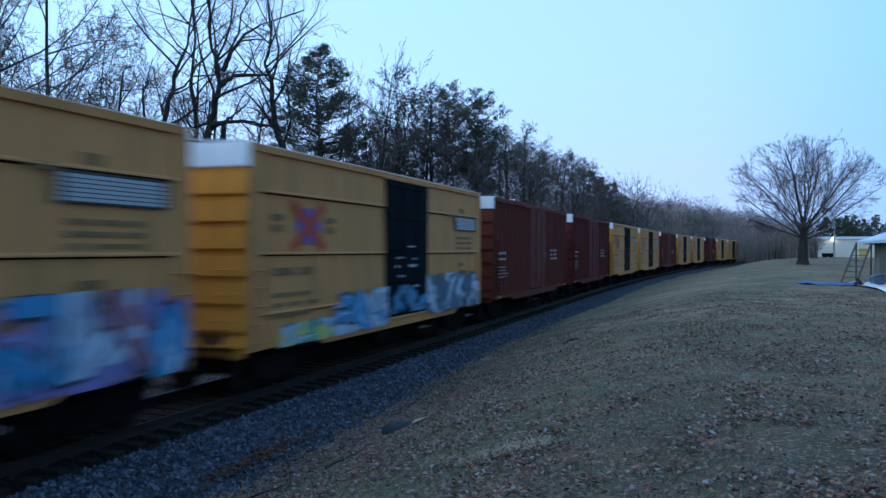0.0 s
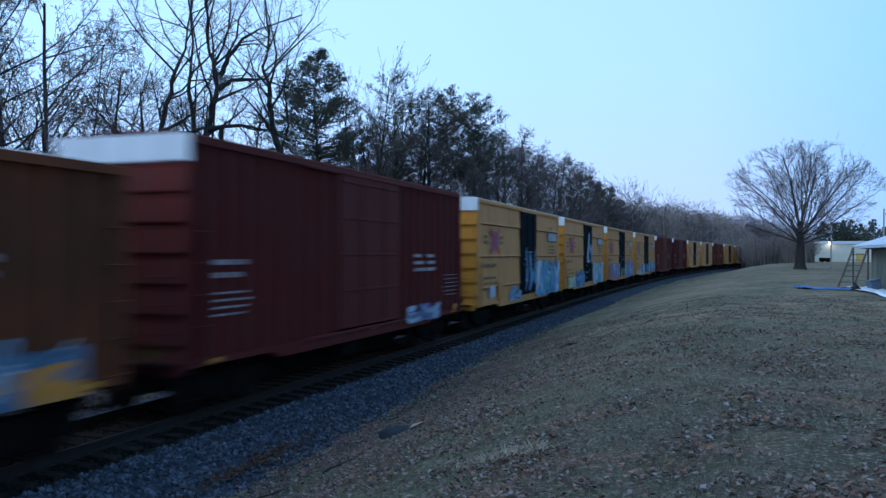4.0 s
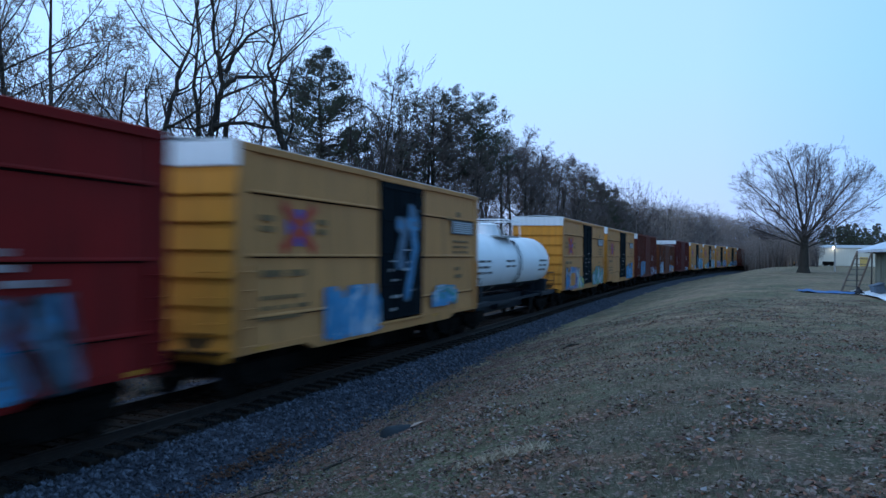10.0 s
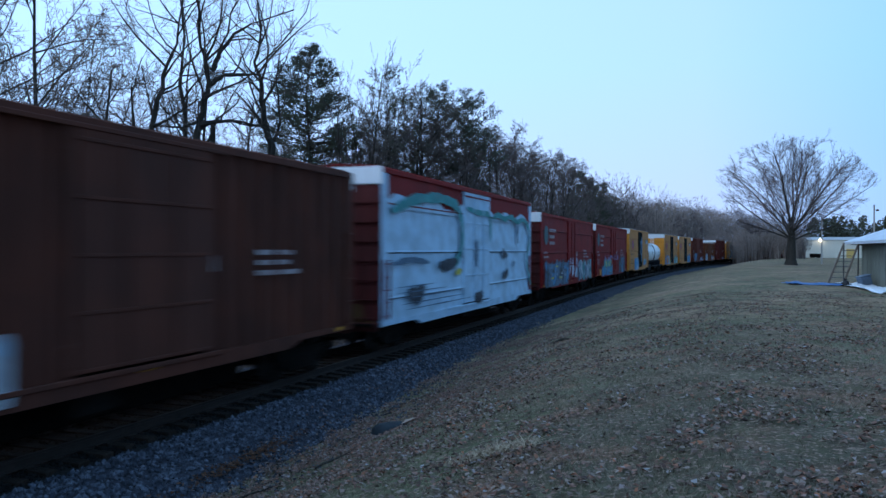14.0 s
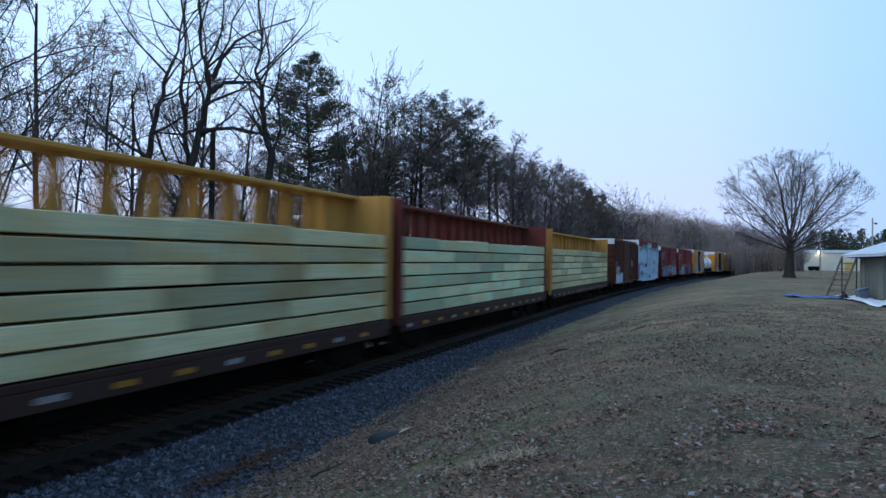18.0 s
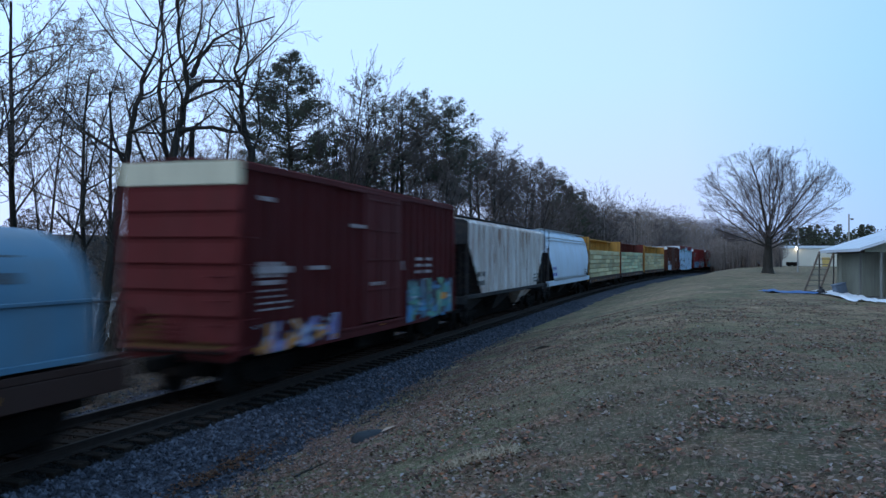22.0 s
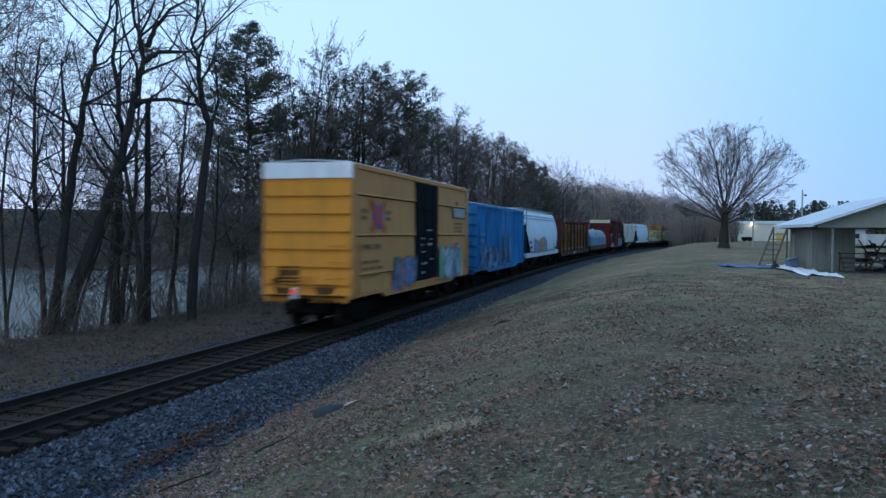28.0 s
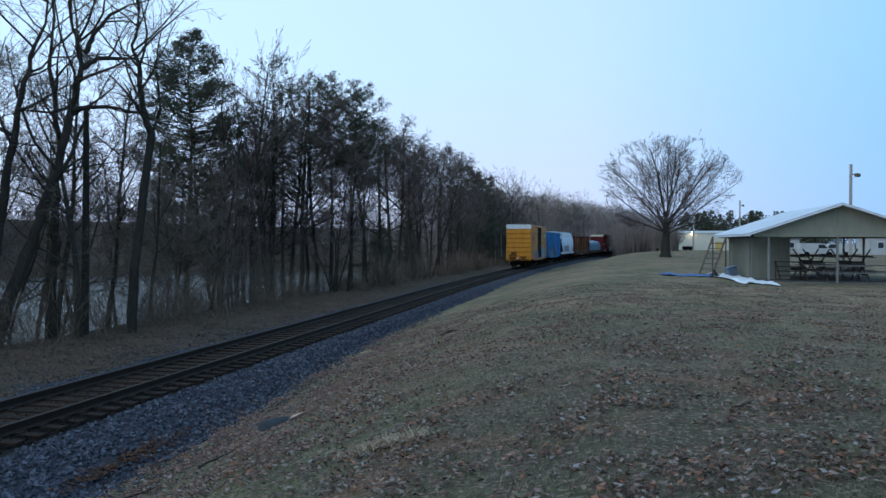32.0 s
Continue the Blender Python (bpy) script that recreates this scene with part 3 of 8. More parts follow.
def split_tree(sh, name, mats, label, group=""):
    """Trunk with limbs, and the crown of twigs, as two parts of a tree."""
    tree = thing(name, label, "tree", group)
    trunk, crown = Shape(), Shape()
    for f, mi in zip(sh.f, sh.m):
        (trunk if mi == 0 else crown).face([sh.v[i] for i in f], 0, True)
    part("trunk", trunk, mats[0], tree)
    part("crown", crown, mats[1], tree)
    return tree


def conifer(seed, height, radius, spread, label, start, boughs, shape, leaf=0.10, dense=1.0, rise=0.25, gap=0.1, dead=0):
    """Trunk, boughs with side branchlets and clumped sprays of needles, and dead lower limbs. shape: how far the boughs reach, by height."""
    rng = random.Random(seed)
    tree = thing("conifer", label, "tree", "evergreens along the track")
    trunk, crown = Shape(), Shape()
    pts = [Vector((rng.uniform(-0.08, 0.08) * k, rng.uniform(-0.08, 0.08) * k, height * k / 6 - (0.4 if k == 0 else 0))) for k in range(7)]
    trunk.tube(pts, [radius * (1 - 0.94 * k / 6) for k in range(7)], 8, caps=False)

    def stem(z):
        i = min(5, int(z / height * 6))
        q = pts[i].lerp(pts[i + 1], z / height * 6 - i)
        return Vector((q.x, q.y, z))

    def clump(q, d, ln, n):
        for _ in range(n):
            p = q + d * ln * rng.uniform(-0.6, 0.75) + Vector((rng.gauss(0, 0.13), rng.gauss(0, 0.13), rng.gauss(0, 0.10)))
            e = (d * rng.uniform(0.3, 1) + Vector((rng.gauss(0, 0.5), rng.gauss(0, 0.5), rng.gauss(0.25, 0.4)))).normalized() * leaf * rng.uniform(0.6, 1.5)
            f = e.cross(Vector((rng.gauss(0, 1), rng.gauss(0, 1), rng.gauss(0, 1)))).normalized() * leaf * rng.uniform(0.15, 0.4)
            crown.face([p - e, p + f, p + e, p - f])

    for k in range(boughs):
        s = (k + rng.random()) / boughs
        a = rng.uniform(0, 2 * math.pi)
        if rng.random() < gap or noise.noise(Vector((math.cos(a) * 1.3, math.sin(a) * 1.3, s * 5 + seed))) < (-0.32 if start > 0.4 else -0.6):
            continue
        base = stem(height * (start + (1 - start) * s))
        ln = spread * float(np.interp(s, [0, 0.12, 0.35, 0.6, 0.8, 0.93, 1.0], shape)) * rng.uniform(0.6, 1.12) + 0.2
        d = Vector((math.cos(a), math.sin(a), rise + rng.uniform(-0.2, 0.3))).normalized()
        mid = base + d * ln * 0.55
        tip = base + (d + Vector((0, 0, 0.18))).normalized() * ln
        trunk.tube([base, mid, tip], [0.014 + 0.010 * ln, 0.008 + 0.005 * ln, 0.006], 3, caps=False)
        side = Vector((-d.y, d.x, 0)).normalized()
        n = max(2, int(ln * 2.6))
        for j in range(n):
            w = 0.28 + 0.72 * (j + rng.random()) / n
            root = base.lerp(mid, w / 0.55) if w < 0.55 else mid.lerp(tip, (w - 0.55) / 0.45)
            reach = (0.25 + 0.30 * ln * (1.15 - w)) * rng.uniform(0.6, 1.2)
            o = (d * 0.7 + side * rng.choice((-1, 1)) * rng.uniform(0.3, 0.9) + Vector((0, 0, rng.uniform(0.0, 0.5)))).normalized()
            end = root + o * reach
            trunk.tube([root, end], [0.010, 0.004], 3, caps=False)
            clump(root.lerp(end, 0.75), o, reach * 0.55, int(rng.uniform(13, 26) * dense))
        clump(tip, d, 0.35, int(16 * dense))
    for k in range(dead):
        base = stem(height * rng.uniform(0.10, start + 0.12))
        a = rng.uniform(0, 2 * math.pi)
        ln = spread * rng.uniform(0.25, 0.75)
        d = Vector((math.cos(a), math.sin(a), rng.uniform(-0.15, 0.35)))
        spec = dict(BARE, counts=(0, 5, 3, 2), levels=3, lift=0.03, wander=0.16, tip=0.005)
        grow(trunk, rng, base, d, ln, 0.026, 1, spec)
    for i in range(len(trunk.m)):
        trunk.m[i] = 0
    part("trunk", trunk, BARK, tree)
    part("crown", crown, NEEDLE, tree)
    return tree


def limbed_tree(name, trunk_pts, r0, limbs, seed, label, twigs=14):
    """A tree whose trunk and main limbs follow given bends, with branches grown on them."""
    rng = random.Random(seed)
    sh = Shape()
    spec = dict(BARE, counts=(0, 4, 4, 3), levels=4, lift=0.06, wander=0.14, tip=0.006)

    def clothe(pts, r_start, r_end, n, start, length):
        fine = []
        for p, q in zip(pts, pts[1:]):
            for k in range(4):
                fine.append(Vector(p).lerp(Vector(q), k / 4) + Vector((rng.gauss(0, 0.18), rng.gauss(0, 0.18), 0)) * r_start)
        fine.append(Vector(pts[-1]))
        pts = fine
        m = len(pts) - 1
        sh.tube(pts, [0.86 * (r_start + (r_end - r_start) * min(1, 1.25 * k / m)) * rng.uniform(0.88, 1.16) for k in range(m + 1)], 9, mi=0, caps=False)
        for k in range(n):
            t = start + (1 - start) * (k + rng.random()) / n
            at = min(m - 1e-3, t * m)
            i = int(at)
            a, b = Vector(pts[i]), Vector(pts[i + 1])
            axis = (b - a).normalized()
            side = axis.orthogonal().normalized()
            side.rotate(Matrix.Rotation(rng.uniform(0, 2 * math.pi), 3, axis))
            ang = radians(rng.uniform(30, 75))
            r = r_start + (r_end - r_start) * at / m
            grow(sh, rng, a.lerp(b, at - i), axis * math.cos(ang) + side * math.sin(ang), length * rng.uniform(0.5, 1.1), max(0.015, r * rng.uniform(0.3, 0.5)), 1, spec)

    clothe(trunk_pts, r0, r0 * 0.2, twigs, 0.3, 4.2)
    for limb, r in limbs:
        clothe(limb, r, r * 0.25, 6, 0.15, 2.4)
    return split_tree(sh, name, [BARK, TWIG], label, "bare trees on the bank")


limbed_tree("tree", [(-22.95, 26.5, -1.3), (-22.03, 27.21, 2.5), (-21.56, 27.57, 4.28), (-21.15, 27.89, 5.77), (-20.72, 28.22, 8.39), (-20.49, 28.4, 10.09), (-20.69, 28.25, 11.54), (-20.8, 28.16, 13.54), (-20.85, 28.12, 16.5)], 0.30,
            [([(-20.7, 28.24, 8.26), (-20.19, 28.63, 8.42), (-19.61, 29.08, 8.51), (-18.69, 29.79, 8.3), (-18.0, 30.3, 7.9)], 0.14),
             ([(-20.44, 28.44, 9.96), (-19.95, 28.82, 10.42), (-18.91, 29.62, 10.56), (-17.9, 30.45, 10.1)], 0.14),
             ([(-20.36, 28.5, 10.57), (-20.11, 28.69, 11.35), (-19.61, 29.08, 12.23), (-19.03, 29.52, 12.72), (-17.6, 30.6, 13.5)], 0.13),
             ([(-20.72, 28.22, 8.39), (-21.33, 27.75, 8.09), (-22.11, 27.15, 8.12), (-23.2, 26.3, 7.5)], 0.08),
             ([(-21.15, 27.89, 5.77), (-21.8, 27.39, 6.93), (-22.26, 27.03, 8.66), (-22.57, 26.79, 10.6)], 0.09)], 101, "leaning bare tree with heavy crooked limbs by the water")
limbed_tree("tree", [(-22.32, 28.88, -1.2), (-22.11, 29.04, 2.92), (-22.12, 29.03, 4.93), (-21.99, 29.13, 7.16), (-22.24, 28.94, 10.17), (-22.16, 29.01, 12.97), (-22.32, 28.88, 15.4)], 0.26, [], 102, "tall straight bare tree on the bank", 16)
limbed_tree("tree", [(-23.2, 26.3, -1.5), (-22.72, 26.67, 3.5), (-22.52, 26.83, 6.0), (-22.11, 27.15, 8.72), (-21.74, 27.44, 10.68), (-21.36, 27.73, 12.54), (-21.17, 27.88, 15.6)], 0.24, [], 103, "leaning bare tree on the bank", 16)
limbed_tree("tree", [(-19.71, 30.72, -1.2), (-19.56, 30.82, 2.93), (-19.01, 31.17, 7.69), (-19.39, 30.92, 8.98), (-19.45, 30.89, 10.46), (-19.64, 30.76, 11.4), (-19.47, 30.87, 12.9), (-19.66, 30.75, 15.0)], 0.25,
            [([(-19.01, 31.17, 7.69), (-18.7, 31.37, 8.84), (-18.89, 31.24, 10.54), (-18.2, 31.7, 12.6)], 0.09),
             ([(-19.45, 30.89, 10.46), (-20.04, 30.51, 11.26), (-20.4, 30.3, 13.0)], 0.07)], 104, "crooked bare tree with a forked crown on the bank")
limbed_tree("tree", [(-20.52, 28.37, -1.2), (-20.6, 28.31, 1.81), (-21.01, 28.0, 5.87), (-20.77, 28.19, 9.27)], 0.2, [], 105, "short bare tree on the bank", 9)
sh = Shape()
sh.tube([(-21.23, 29.72, -1.3), (-21.2, 29.75, 2.92), (-21.2, 29.78, 8.5)], [0.17, 0.15, 0.11], 8)
snag = thing("dead_tree", "dead grey trunk with a broken top on the bank", "tree", "bare trees on the bank")
part("trunk", sh, BARK, snag)
for pts in ([(-21.2, 29.76, 5.2), (-20.8, 29.98, 5.75), (-20.62, 30.1, 6.0)], [(-21.2, 29.77, 6.9), (-21.5, 29.55, 7.4), (-21.6, 29.5, 7.75)], [(-21.2, 29.78, 8.3), (-21.08, 29.84, 8.75), (-21.04, 29.86, 8.95)]):
    stub = Shape()
    stub.tube(pts, [0.05, 0.035, 0.012], 6)
    part("branch_stub", stub, BARK, snag)

LABEL_BARE = "bare winter tree with fine twigs on the bank"
BANK = "bare trees on the bank"


def wild_tree(seed, height, radius, twig, label, counts=(13, 7, 6, 3), bare=0.28, angle=(22, 52), ratio=(0.30, 0.52), lift=0.05, wander=0.11, tip=0.0085, stems=1, lean=0.05, dome=None, fan=(0.08, 0.24)):
    """A bare forest tree: one or more stems that run on to the top, and branches that fork down to twigs."""
    rng = random.Random(seed)
    sh = Shape()
    spec = dict(wander=wander, lift=lift, tip=tip, levels=4, counts=counts, bare=(bare, 0.2), angle=angle, ratio=ratio)
    if dome:
        spec["dome"] = (*dome, seed)
    for k in range(stems):
        a = 2 * math.pi * (k + rng.random()) / stems
        out = lean if stems == 1 else rng.uniform(*fan)
        grow(sh, rng, (0.25 * math.cos(a) * (stems > 1), 0.25 * math.sin(a) * (stems > 1), -0.4), (out * math.cos(a), out * math.sin(a), 1), height * (1 if k == 0 else rng.uniform(0.75, 0.98)), radius * (1 if k == 0 else 0.8), 0, spec)
    return split_tree(sh, "tree", [BARK, twig], label, BANK)


masters = [
    wild_tree(201, 15.0, 0.17, TWIG, LABEL_BARE, (15, 9, 6, 4), 0.32, (30, 68), dome=(10.8, 4.6, 5.8)),
    wild_tree(202, 13.5, 0.19, TWIG_RED, "bare winter tree with a broad haze of reddish twigs", (15, 10, 7, 4), 0.34, (32, 70), (0.36, 0.60), 0.05, 0.12, dome=(9.2, 5.2, 6.4)),
    wild_tree(203, 16.0, 0.18, TWIG, LABEL_BARE, (17, 9, 6, 4), 0.36, (30, 66), (0.28, 0.48), dome=(11.6, 4.2, 6.2)),
    wild_tree(204, 13.0, 0.12, TWIG_RED, "bare many-stemmed winter tree on the bank", (10, 8, 6, 4), 0.18, (28, 60), (0.30, 0.50), 0.05, 0.11, stems=4, dome=(8.4, 4.6, 6.4)),
    wild_tree(205, 17.0, 0.10, TWIG_PALE, "tall slender bare tree with pale upright twigs", (10, 6, 4, 2), 0.42, (14, 34), (0.22, 0.40), 0.09, 0.07, 0.007, stems=3, fan=(0.01, 0.09)),
    wild_tree(206, 8.0, 0.08, TWIG, "low bare tree with sideways branches on the bank", (16, 8, 6, 4), 0.10, (45, 88), (0.35, 0.60), 0.02, 0.16),
]
CONE = [0.50, 0.70, 0.95, 0.92, 0.64, 0.30, 0.02]
DOME = [0.40, 0.75, 1.0, 0.88, 0.62, 0.34, 0.08]
SKIRT = [0.8, 1.0, 0.95, 0.72, 0.48, 0.26, 0.08]
evergreens = [
    conifer(301, 21.6, 0.24, 4.2, "tall dark evergreen with a broad pointed crown", 0.20, 330, CONE, 0.105, 1.15, 0.16, 0.0, 46),
    conifer(302, 18.0, 0.19, 3.4, "pine with a dark rounded crown and bare lower trunk", 0.55, 90, DOME, 0.10, 1.0, 0.30, 0.08, 44),
    conifer(303, 17.0, 0.18, 3.6, "pine with a thin uneven crown and dead lower limbs", 0.46, 80, DOME, 0.10, 0.62, 0.28, 0.18, 46),
    conifer(304, 18.0, 0.26, 4.4, "dense dark evergreen with boughs to the ground", 0.06, 200, SKIRT, 0.15, 1.0, 0.10, 0.05, 0),
]


def stand(master, used, x, y, turn, size=1.0, sink=0.0):
    """Puts the master itself the first time, then copies of it."""
    m = pose(x, y, ground_z(x, y) - sink, 0, 0, turn) @ Matrix.Diagonal((size, size, size, 1))
    if master.name in used:
        ob = copy_thing(master, Matrix())
    else:
        used.add(master.name)
        ob = master
    ob.matrix_basis = m
    return ob


used = set()
rng = random.Random(77)
# evergreens, by bearing and distance from the standing place
for k, bearing, far, size in ((0, -29.1, 62, 1.03), (2, -30.3, 66, 0.72), (2, -26.9, 68, 0.86), (2, -25.4, 70, 0.94), (2, -24.1, 70, 1.0), (2, -22.6, 66, 1.08), (2, -20.9, 68, 1.06), (1, -19.2, 66, 0.98), (1, -17.8, 68, 0.96), (1, -16.9, 72, 0.86),
                              (3, -9.3, 138, 1.06), (3, -7.8, 150, 0.98), (3, -7.0, 158, 0.86), (3, -8.4, 132, 0.80), (2, -12.9, 96, 0.98), (2, -10.6, 112, 1.0), (3, -13.8, 92, 0.42), (3, -15.6, 80, 0.34)):
    a = radians(bearing)
    stand(evergreens[k], used, far * math.sin(a), far * math.cos(a), rng.uniform(0, 360), size)
# bare trees along the bank
for bearing, far, k, size in ((-44, 34, 4, 0.8), (-41, 40, 0, 0.95), (-38.5, 46, 0, 0.8), (-36, 50, 2, 0.85), (-33.5, 54, 2, 0.8), (-31.5, 44, 0, 0.65), (-30, 56, 0, 0.75), (-27, 52, 3, 0.7), (-26.6, 60, 4, 1.06), (-23.6, 60, 0, 0.95), (-21.4, 62, 1, 1.12), (-20.2, 64, 0, 1.1), (-29.5, 48, 5, 1.0), (-27.6, 50, 5, 1.1), (-32.6, 44, 5, 0.9), (-37, 40, 5, 1.0), (-40, 36, 5, 0.9),
                              (-25.7, 58, 4, 1.10), (-24.9, 60, 4, 1.14), (-24.0, 62, 4, 1.10), (-22, 66, 1, 1.12), (-27.4, 66, 2, 1.0), (-24.6, 70, 1, 1.05), (-25.8, 64, 1, 0.98), (-23.6, 64, 1, 1.05), (-45.5, 40, 0, 1.2), (-48.5, 38, 2, 1.15), (-37.2, 38, 0, 0.82), (-41.8, 36, 2, 0.78), (-34.2, 42, 2, 0.78), (-19, 62, 3, 0.8), (-18, 64, 2, 0.8), (-16.6, 70, 1, 0.95), (-15.7, 78, 1, 1.08),
                              (-15.0, 82, 1, 1.20), (-14.4, 84, 0, 1.12), (-13.6, 88, 1, 1.15), (-12.8, 92, 1, 1.10), (-12.2, 90, 3, 1.12), (-11.6, 98, 1, 1.14), (-10.9, 104, 2, 0.98), (-10.2, 108, 1, 1.10), (-9.6, 118, 3, 1.15), (-14.0, 96, 2, 1.05), (-11.2, 112, 0, 1.1),
                              (-9.0, 128, 2, 0.9), (-8.4, 136, 1, 0.95), (-7.6, 146, 0, 0.95), (-7, 156, 1, 1.0), (-6.4, 165, 4, 1.12), (-6.0, 172, 4, 1.15), (-5.6, 178, 3, 1.2), (-5, 190, 1, 1.15), (-4.4, 196, 0, 1.1), (-3.9, 205, 3, 1.25), (-3.4, 214, 1, 1.15), (-2.9, 222, 2, 1.0), (-2.3, 232, 3, 1.3), (-1.7, 245, 1, 1.15), (-6.6, 150, 3, 1.1), (-48, 30, 2, 0.9), (-52, 30, 0, 0.9), (-57, 28, 1, 1.0), (-64, 27, 2, 1.0)):
    a = radians(bearing)
    stand(masters[k], used, far * math.sin(a), far * math.cos(a), rng.uniform(0, 360), size)
stand(evergreens[2], used, -24.5, 57.0, 140, 1.12)


def shade_tree(seed, label):
    """A broad old tree: a short stout trunk, straight limbs that fan out of it, and fine twigs to a domed outline."""
    rng = random.Random(seed)
    sh = Shape()
    sh.tube([(0, 0, -0.4), (0, 0, 0.1), (0.02, 0, 0.7), (0.05, 0.03, 2.2), (0.1, 0, 4.0), (0.1, 0.1, 6.0)], [1.0, 0.80, 0.60, 0.52, 0.42, 0.18], 14, mi=0, caps=False)
    spec = dict(wander=0.09, lift=0.035, tip=0.0068, levels=4, counts=(0, 14, 9, 7), bare=(0.2, 0.22), angle=(20, 52), ratio=(0.28, 0.46), dome=(9.6, 9.9, 7.1, seed))
    count = 25
    for k in range(count):
        tilt = radians(5 + 74 * ((k + 0.5) / count) ** 0.8)
        a = 2.4 * k + rng.uniform(-0.3, 0.3)
        root = Vector((0.08, 0.04, float(np.interp(tilt, [0, 1.4], [5.4, 3.0])) + rng.uniform(-0.4, 0.4)))
        reach = rng.uniform(10.5, 12.5)
        d = Vector((math.sin(tilt) * math.cos(a), math.sin(tilt) * math.sin(a), math.cos(tilt)))
        grow(sh, rng, root, d, reach, rng.uniform(0.07, 0.12), 1, spec)
    return split_tree(sh, "shade_tree", [BARK, TWIG_PALE], label)


lone = shade_tree(401, "broad spreading bare shade tree alone on the lawn")
lone.matrix_basis = pose(8.5, 107, ground_z(8.5, 107), 0, 0, 30)


# brush below the trees, too dense to count
def thicket(name, seed, spots, mat, label, stems=150, width=0.018, fan=1.0):
    """Shrubs of many fine bent stems."""
    rng = random.Random(seed)
    sh = Shape()
    for x, y, tall in spots:
        z = ground_z(x, y) - 0.08
        for k in range(stems):
            a = rng.uniform(0, 2 * math.pi)
            lean = rng.uniform(0.05, 0.75) * fan
            o = Vector((math.cos(a) * lean, math.sin(a) * lean, 1)).normalized()
            t = rng.random() ** 1.4
            q = Vector((x + rng.gauss(0, 0.25), y + rng.gauss(0, 0.25), z)) + o * tall * 0.65 * t
            e = (o + Vector((rng.gauss(0, 0.35), rng.gauss(0, 0.35), rng.gauss(0, 0.2)))).normalized() * tall * rng.uniform(0.2, 0.5)
            f = Vector((-o.y, o.x, 0.2)).normalized() * width * rng.uniform(0.5, 1.2)
            sh.face([q - f, q + f, q + e])
    return single(name, sh, mat, label, "brush", kind="stuff")


rng = random.Random(9)
spots = []
for k in range(130):
    y = 8 + 112 * rng.random() ** 0.8
    spots.append((track_x(y) - rng.uniform(9.5, 14.5), y, rng.uniform(1.0, 3.6)))
thicket("brush", 5, spots, TWIG_TAN, "tangled brown brush under the trees", 110)
spots = []
for k in range(60):
    y = 10 + 50 * rng.random()
    spots.append((track_x(y) - rng.uniform(10.0, 14.0), y, rng.uniform(0.7, 2.6)))
thicket("brush", 16, spots, TWIG, "dark twiggy bushes at the water's edge", 110, 0.012)
spots = []
for k in range(44):
    y = rng.uniform(30, 110)
    spots.append((track_x(y) - rng.uniform(10, 17), y, rng.uniform(2.2, 5.5)))
thicket("brush", 6, spots, TWIG, "thin bare saplings among the trunks", 60, 0.013, 1.6)
spots = []
for k in range(80):
    y = rng.uniform(40, 125)
    spots.append((track_x(y) - rng.uniform(11.5, 21), y, rng.uniform(5.0, 9.5)))
thicket("brush", 17, spots, TWIG, "bare saplings behind the bank's front trees", 60, 0.011, 1.9)
spots = []
for k in range(150):
    y = rng.uniform(60, 260)
    spots.append((track_x(y) - rng.uniform(7.0, 10.0), y, rng.uniform(1.2, 4.5)))
thicket("brush", 7, spots, TWIG_TAN, "tan brush along the line", 120, 0.03)
spots = []
for k in range(1000):
    y = 5 + 75 * rng.random() ** 1.3
    spots.append((track_x(y) - rng.uniform(4.2, 11.5), y, rng.uniform(0.12, 0.5)))
thicket("dead_grass", 8, spots, TWIG_TAN, "tufts of dead grass on the far bank", 34, 0.012)


# ---- far woods: many thin stems and twig fans in one mesh ----
def far_woods(name, seed, spots, mats, label, conifers=0.1, thick=1.0, sprays=150, tones=(0, 0, 2)):
    rng = random.Random(seed)
    sh = Shape()
    for x, y, tall in spots:
        z = ground_z(x, y) - 0.3
        if rng.random() < conifers:
            for k in range(sprays):
                t = rng.random() ** 1.3
                w = 0.34 * tall * (1 - t) ** 0.75 + 0.03 * tall
                q = Vector((x + rng.gauss(0, w * 0.5), y + rng.gauss(0, w * 0.5), z + tall * (0.08 + 0.92 * t)))
                e = Vector((rng.gauss(0, 1), rng.gauss(0, 1), rng.gauss(0, 0.7))).normalized() * tall * 0.036
                f = e.cross(Vector((rng.gauss(0, 1), rng.gauss(0, 1), rng.gauss(0, 1)))).normalized() * tall * 0.020
                sh.face([q - e, q + f, q + e, q - f], 1)
            continue
        tone = rng.choice(tones)
        sh.tube([(x, y, z), (x + rng.uniform(-0.5, 0.5), y, z + tall * 0.7)], [0.16, 0.05], 3, tone, False)
        wide = tall * rng.uniform(0.20, 0.32)
        low = rng.uniform(0.12, 0.4)
        for k in range(250):
            a = rng.uniform(0, 2 * math.pi)
            t = rng.uniform(-1, 1)
            r = math.sqrt(1 - t * t) * rng.random() ** 0.5
            q = Vector((x + wide * r * math.cos(a), y + wide * r * math.sin(a), z + tall * (low + (0.92 - low) * (0.5 + 0.5 * t))))
            o = Vector((math.cos(a) * rng.uniform(0.2, 1), math.sin(a) * rng.uniform(0.2, 1), rng.uniform(-0.1, 1.3))).normalized()
            e = o * tall * rng.uniform(0.03, 0.075)
            f = o.cross(Vector((rng.gauss(0, 1), rng.gauss(0, 1), rng.gauss(0, 1)))).normalized() * rng.uniform(0.025, 0.055) * thick
            sh.face([q - f, q + f, q + e], tone)
    return single(name, sh, mats, label, "woods", kind="stuff")


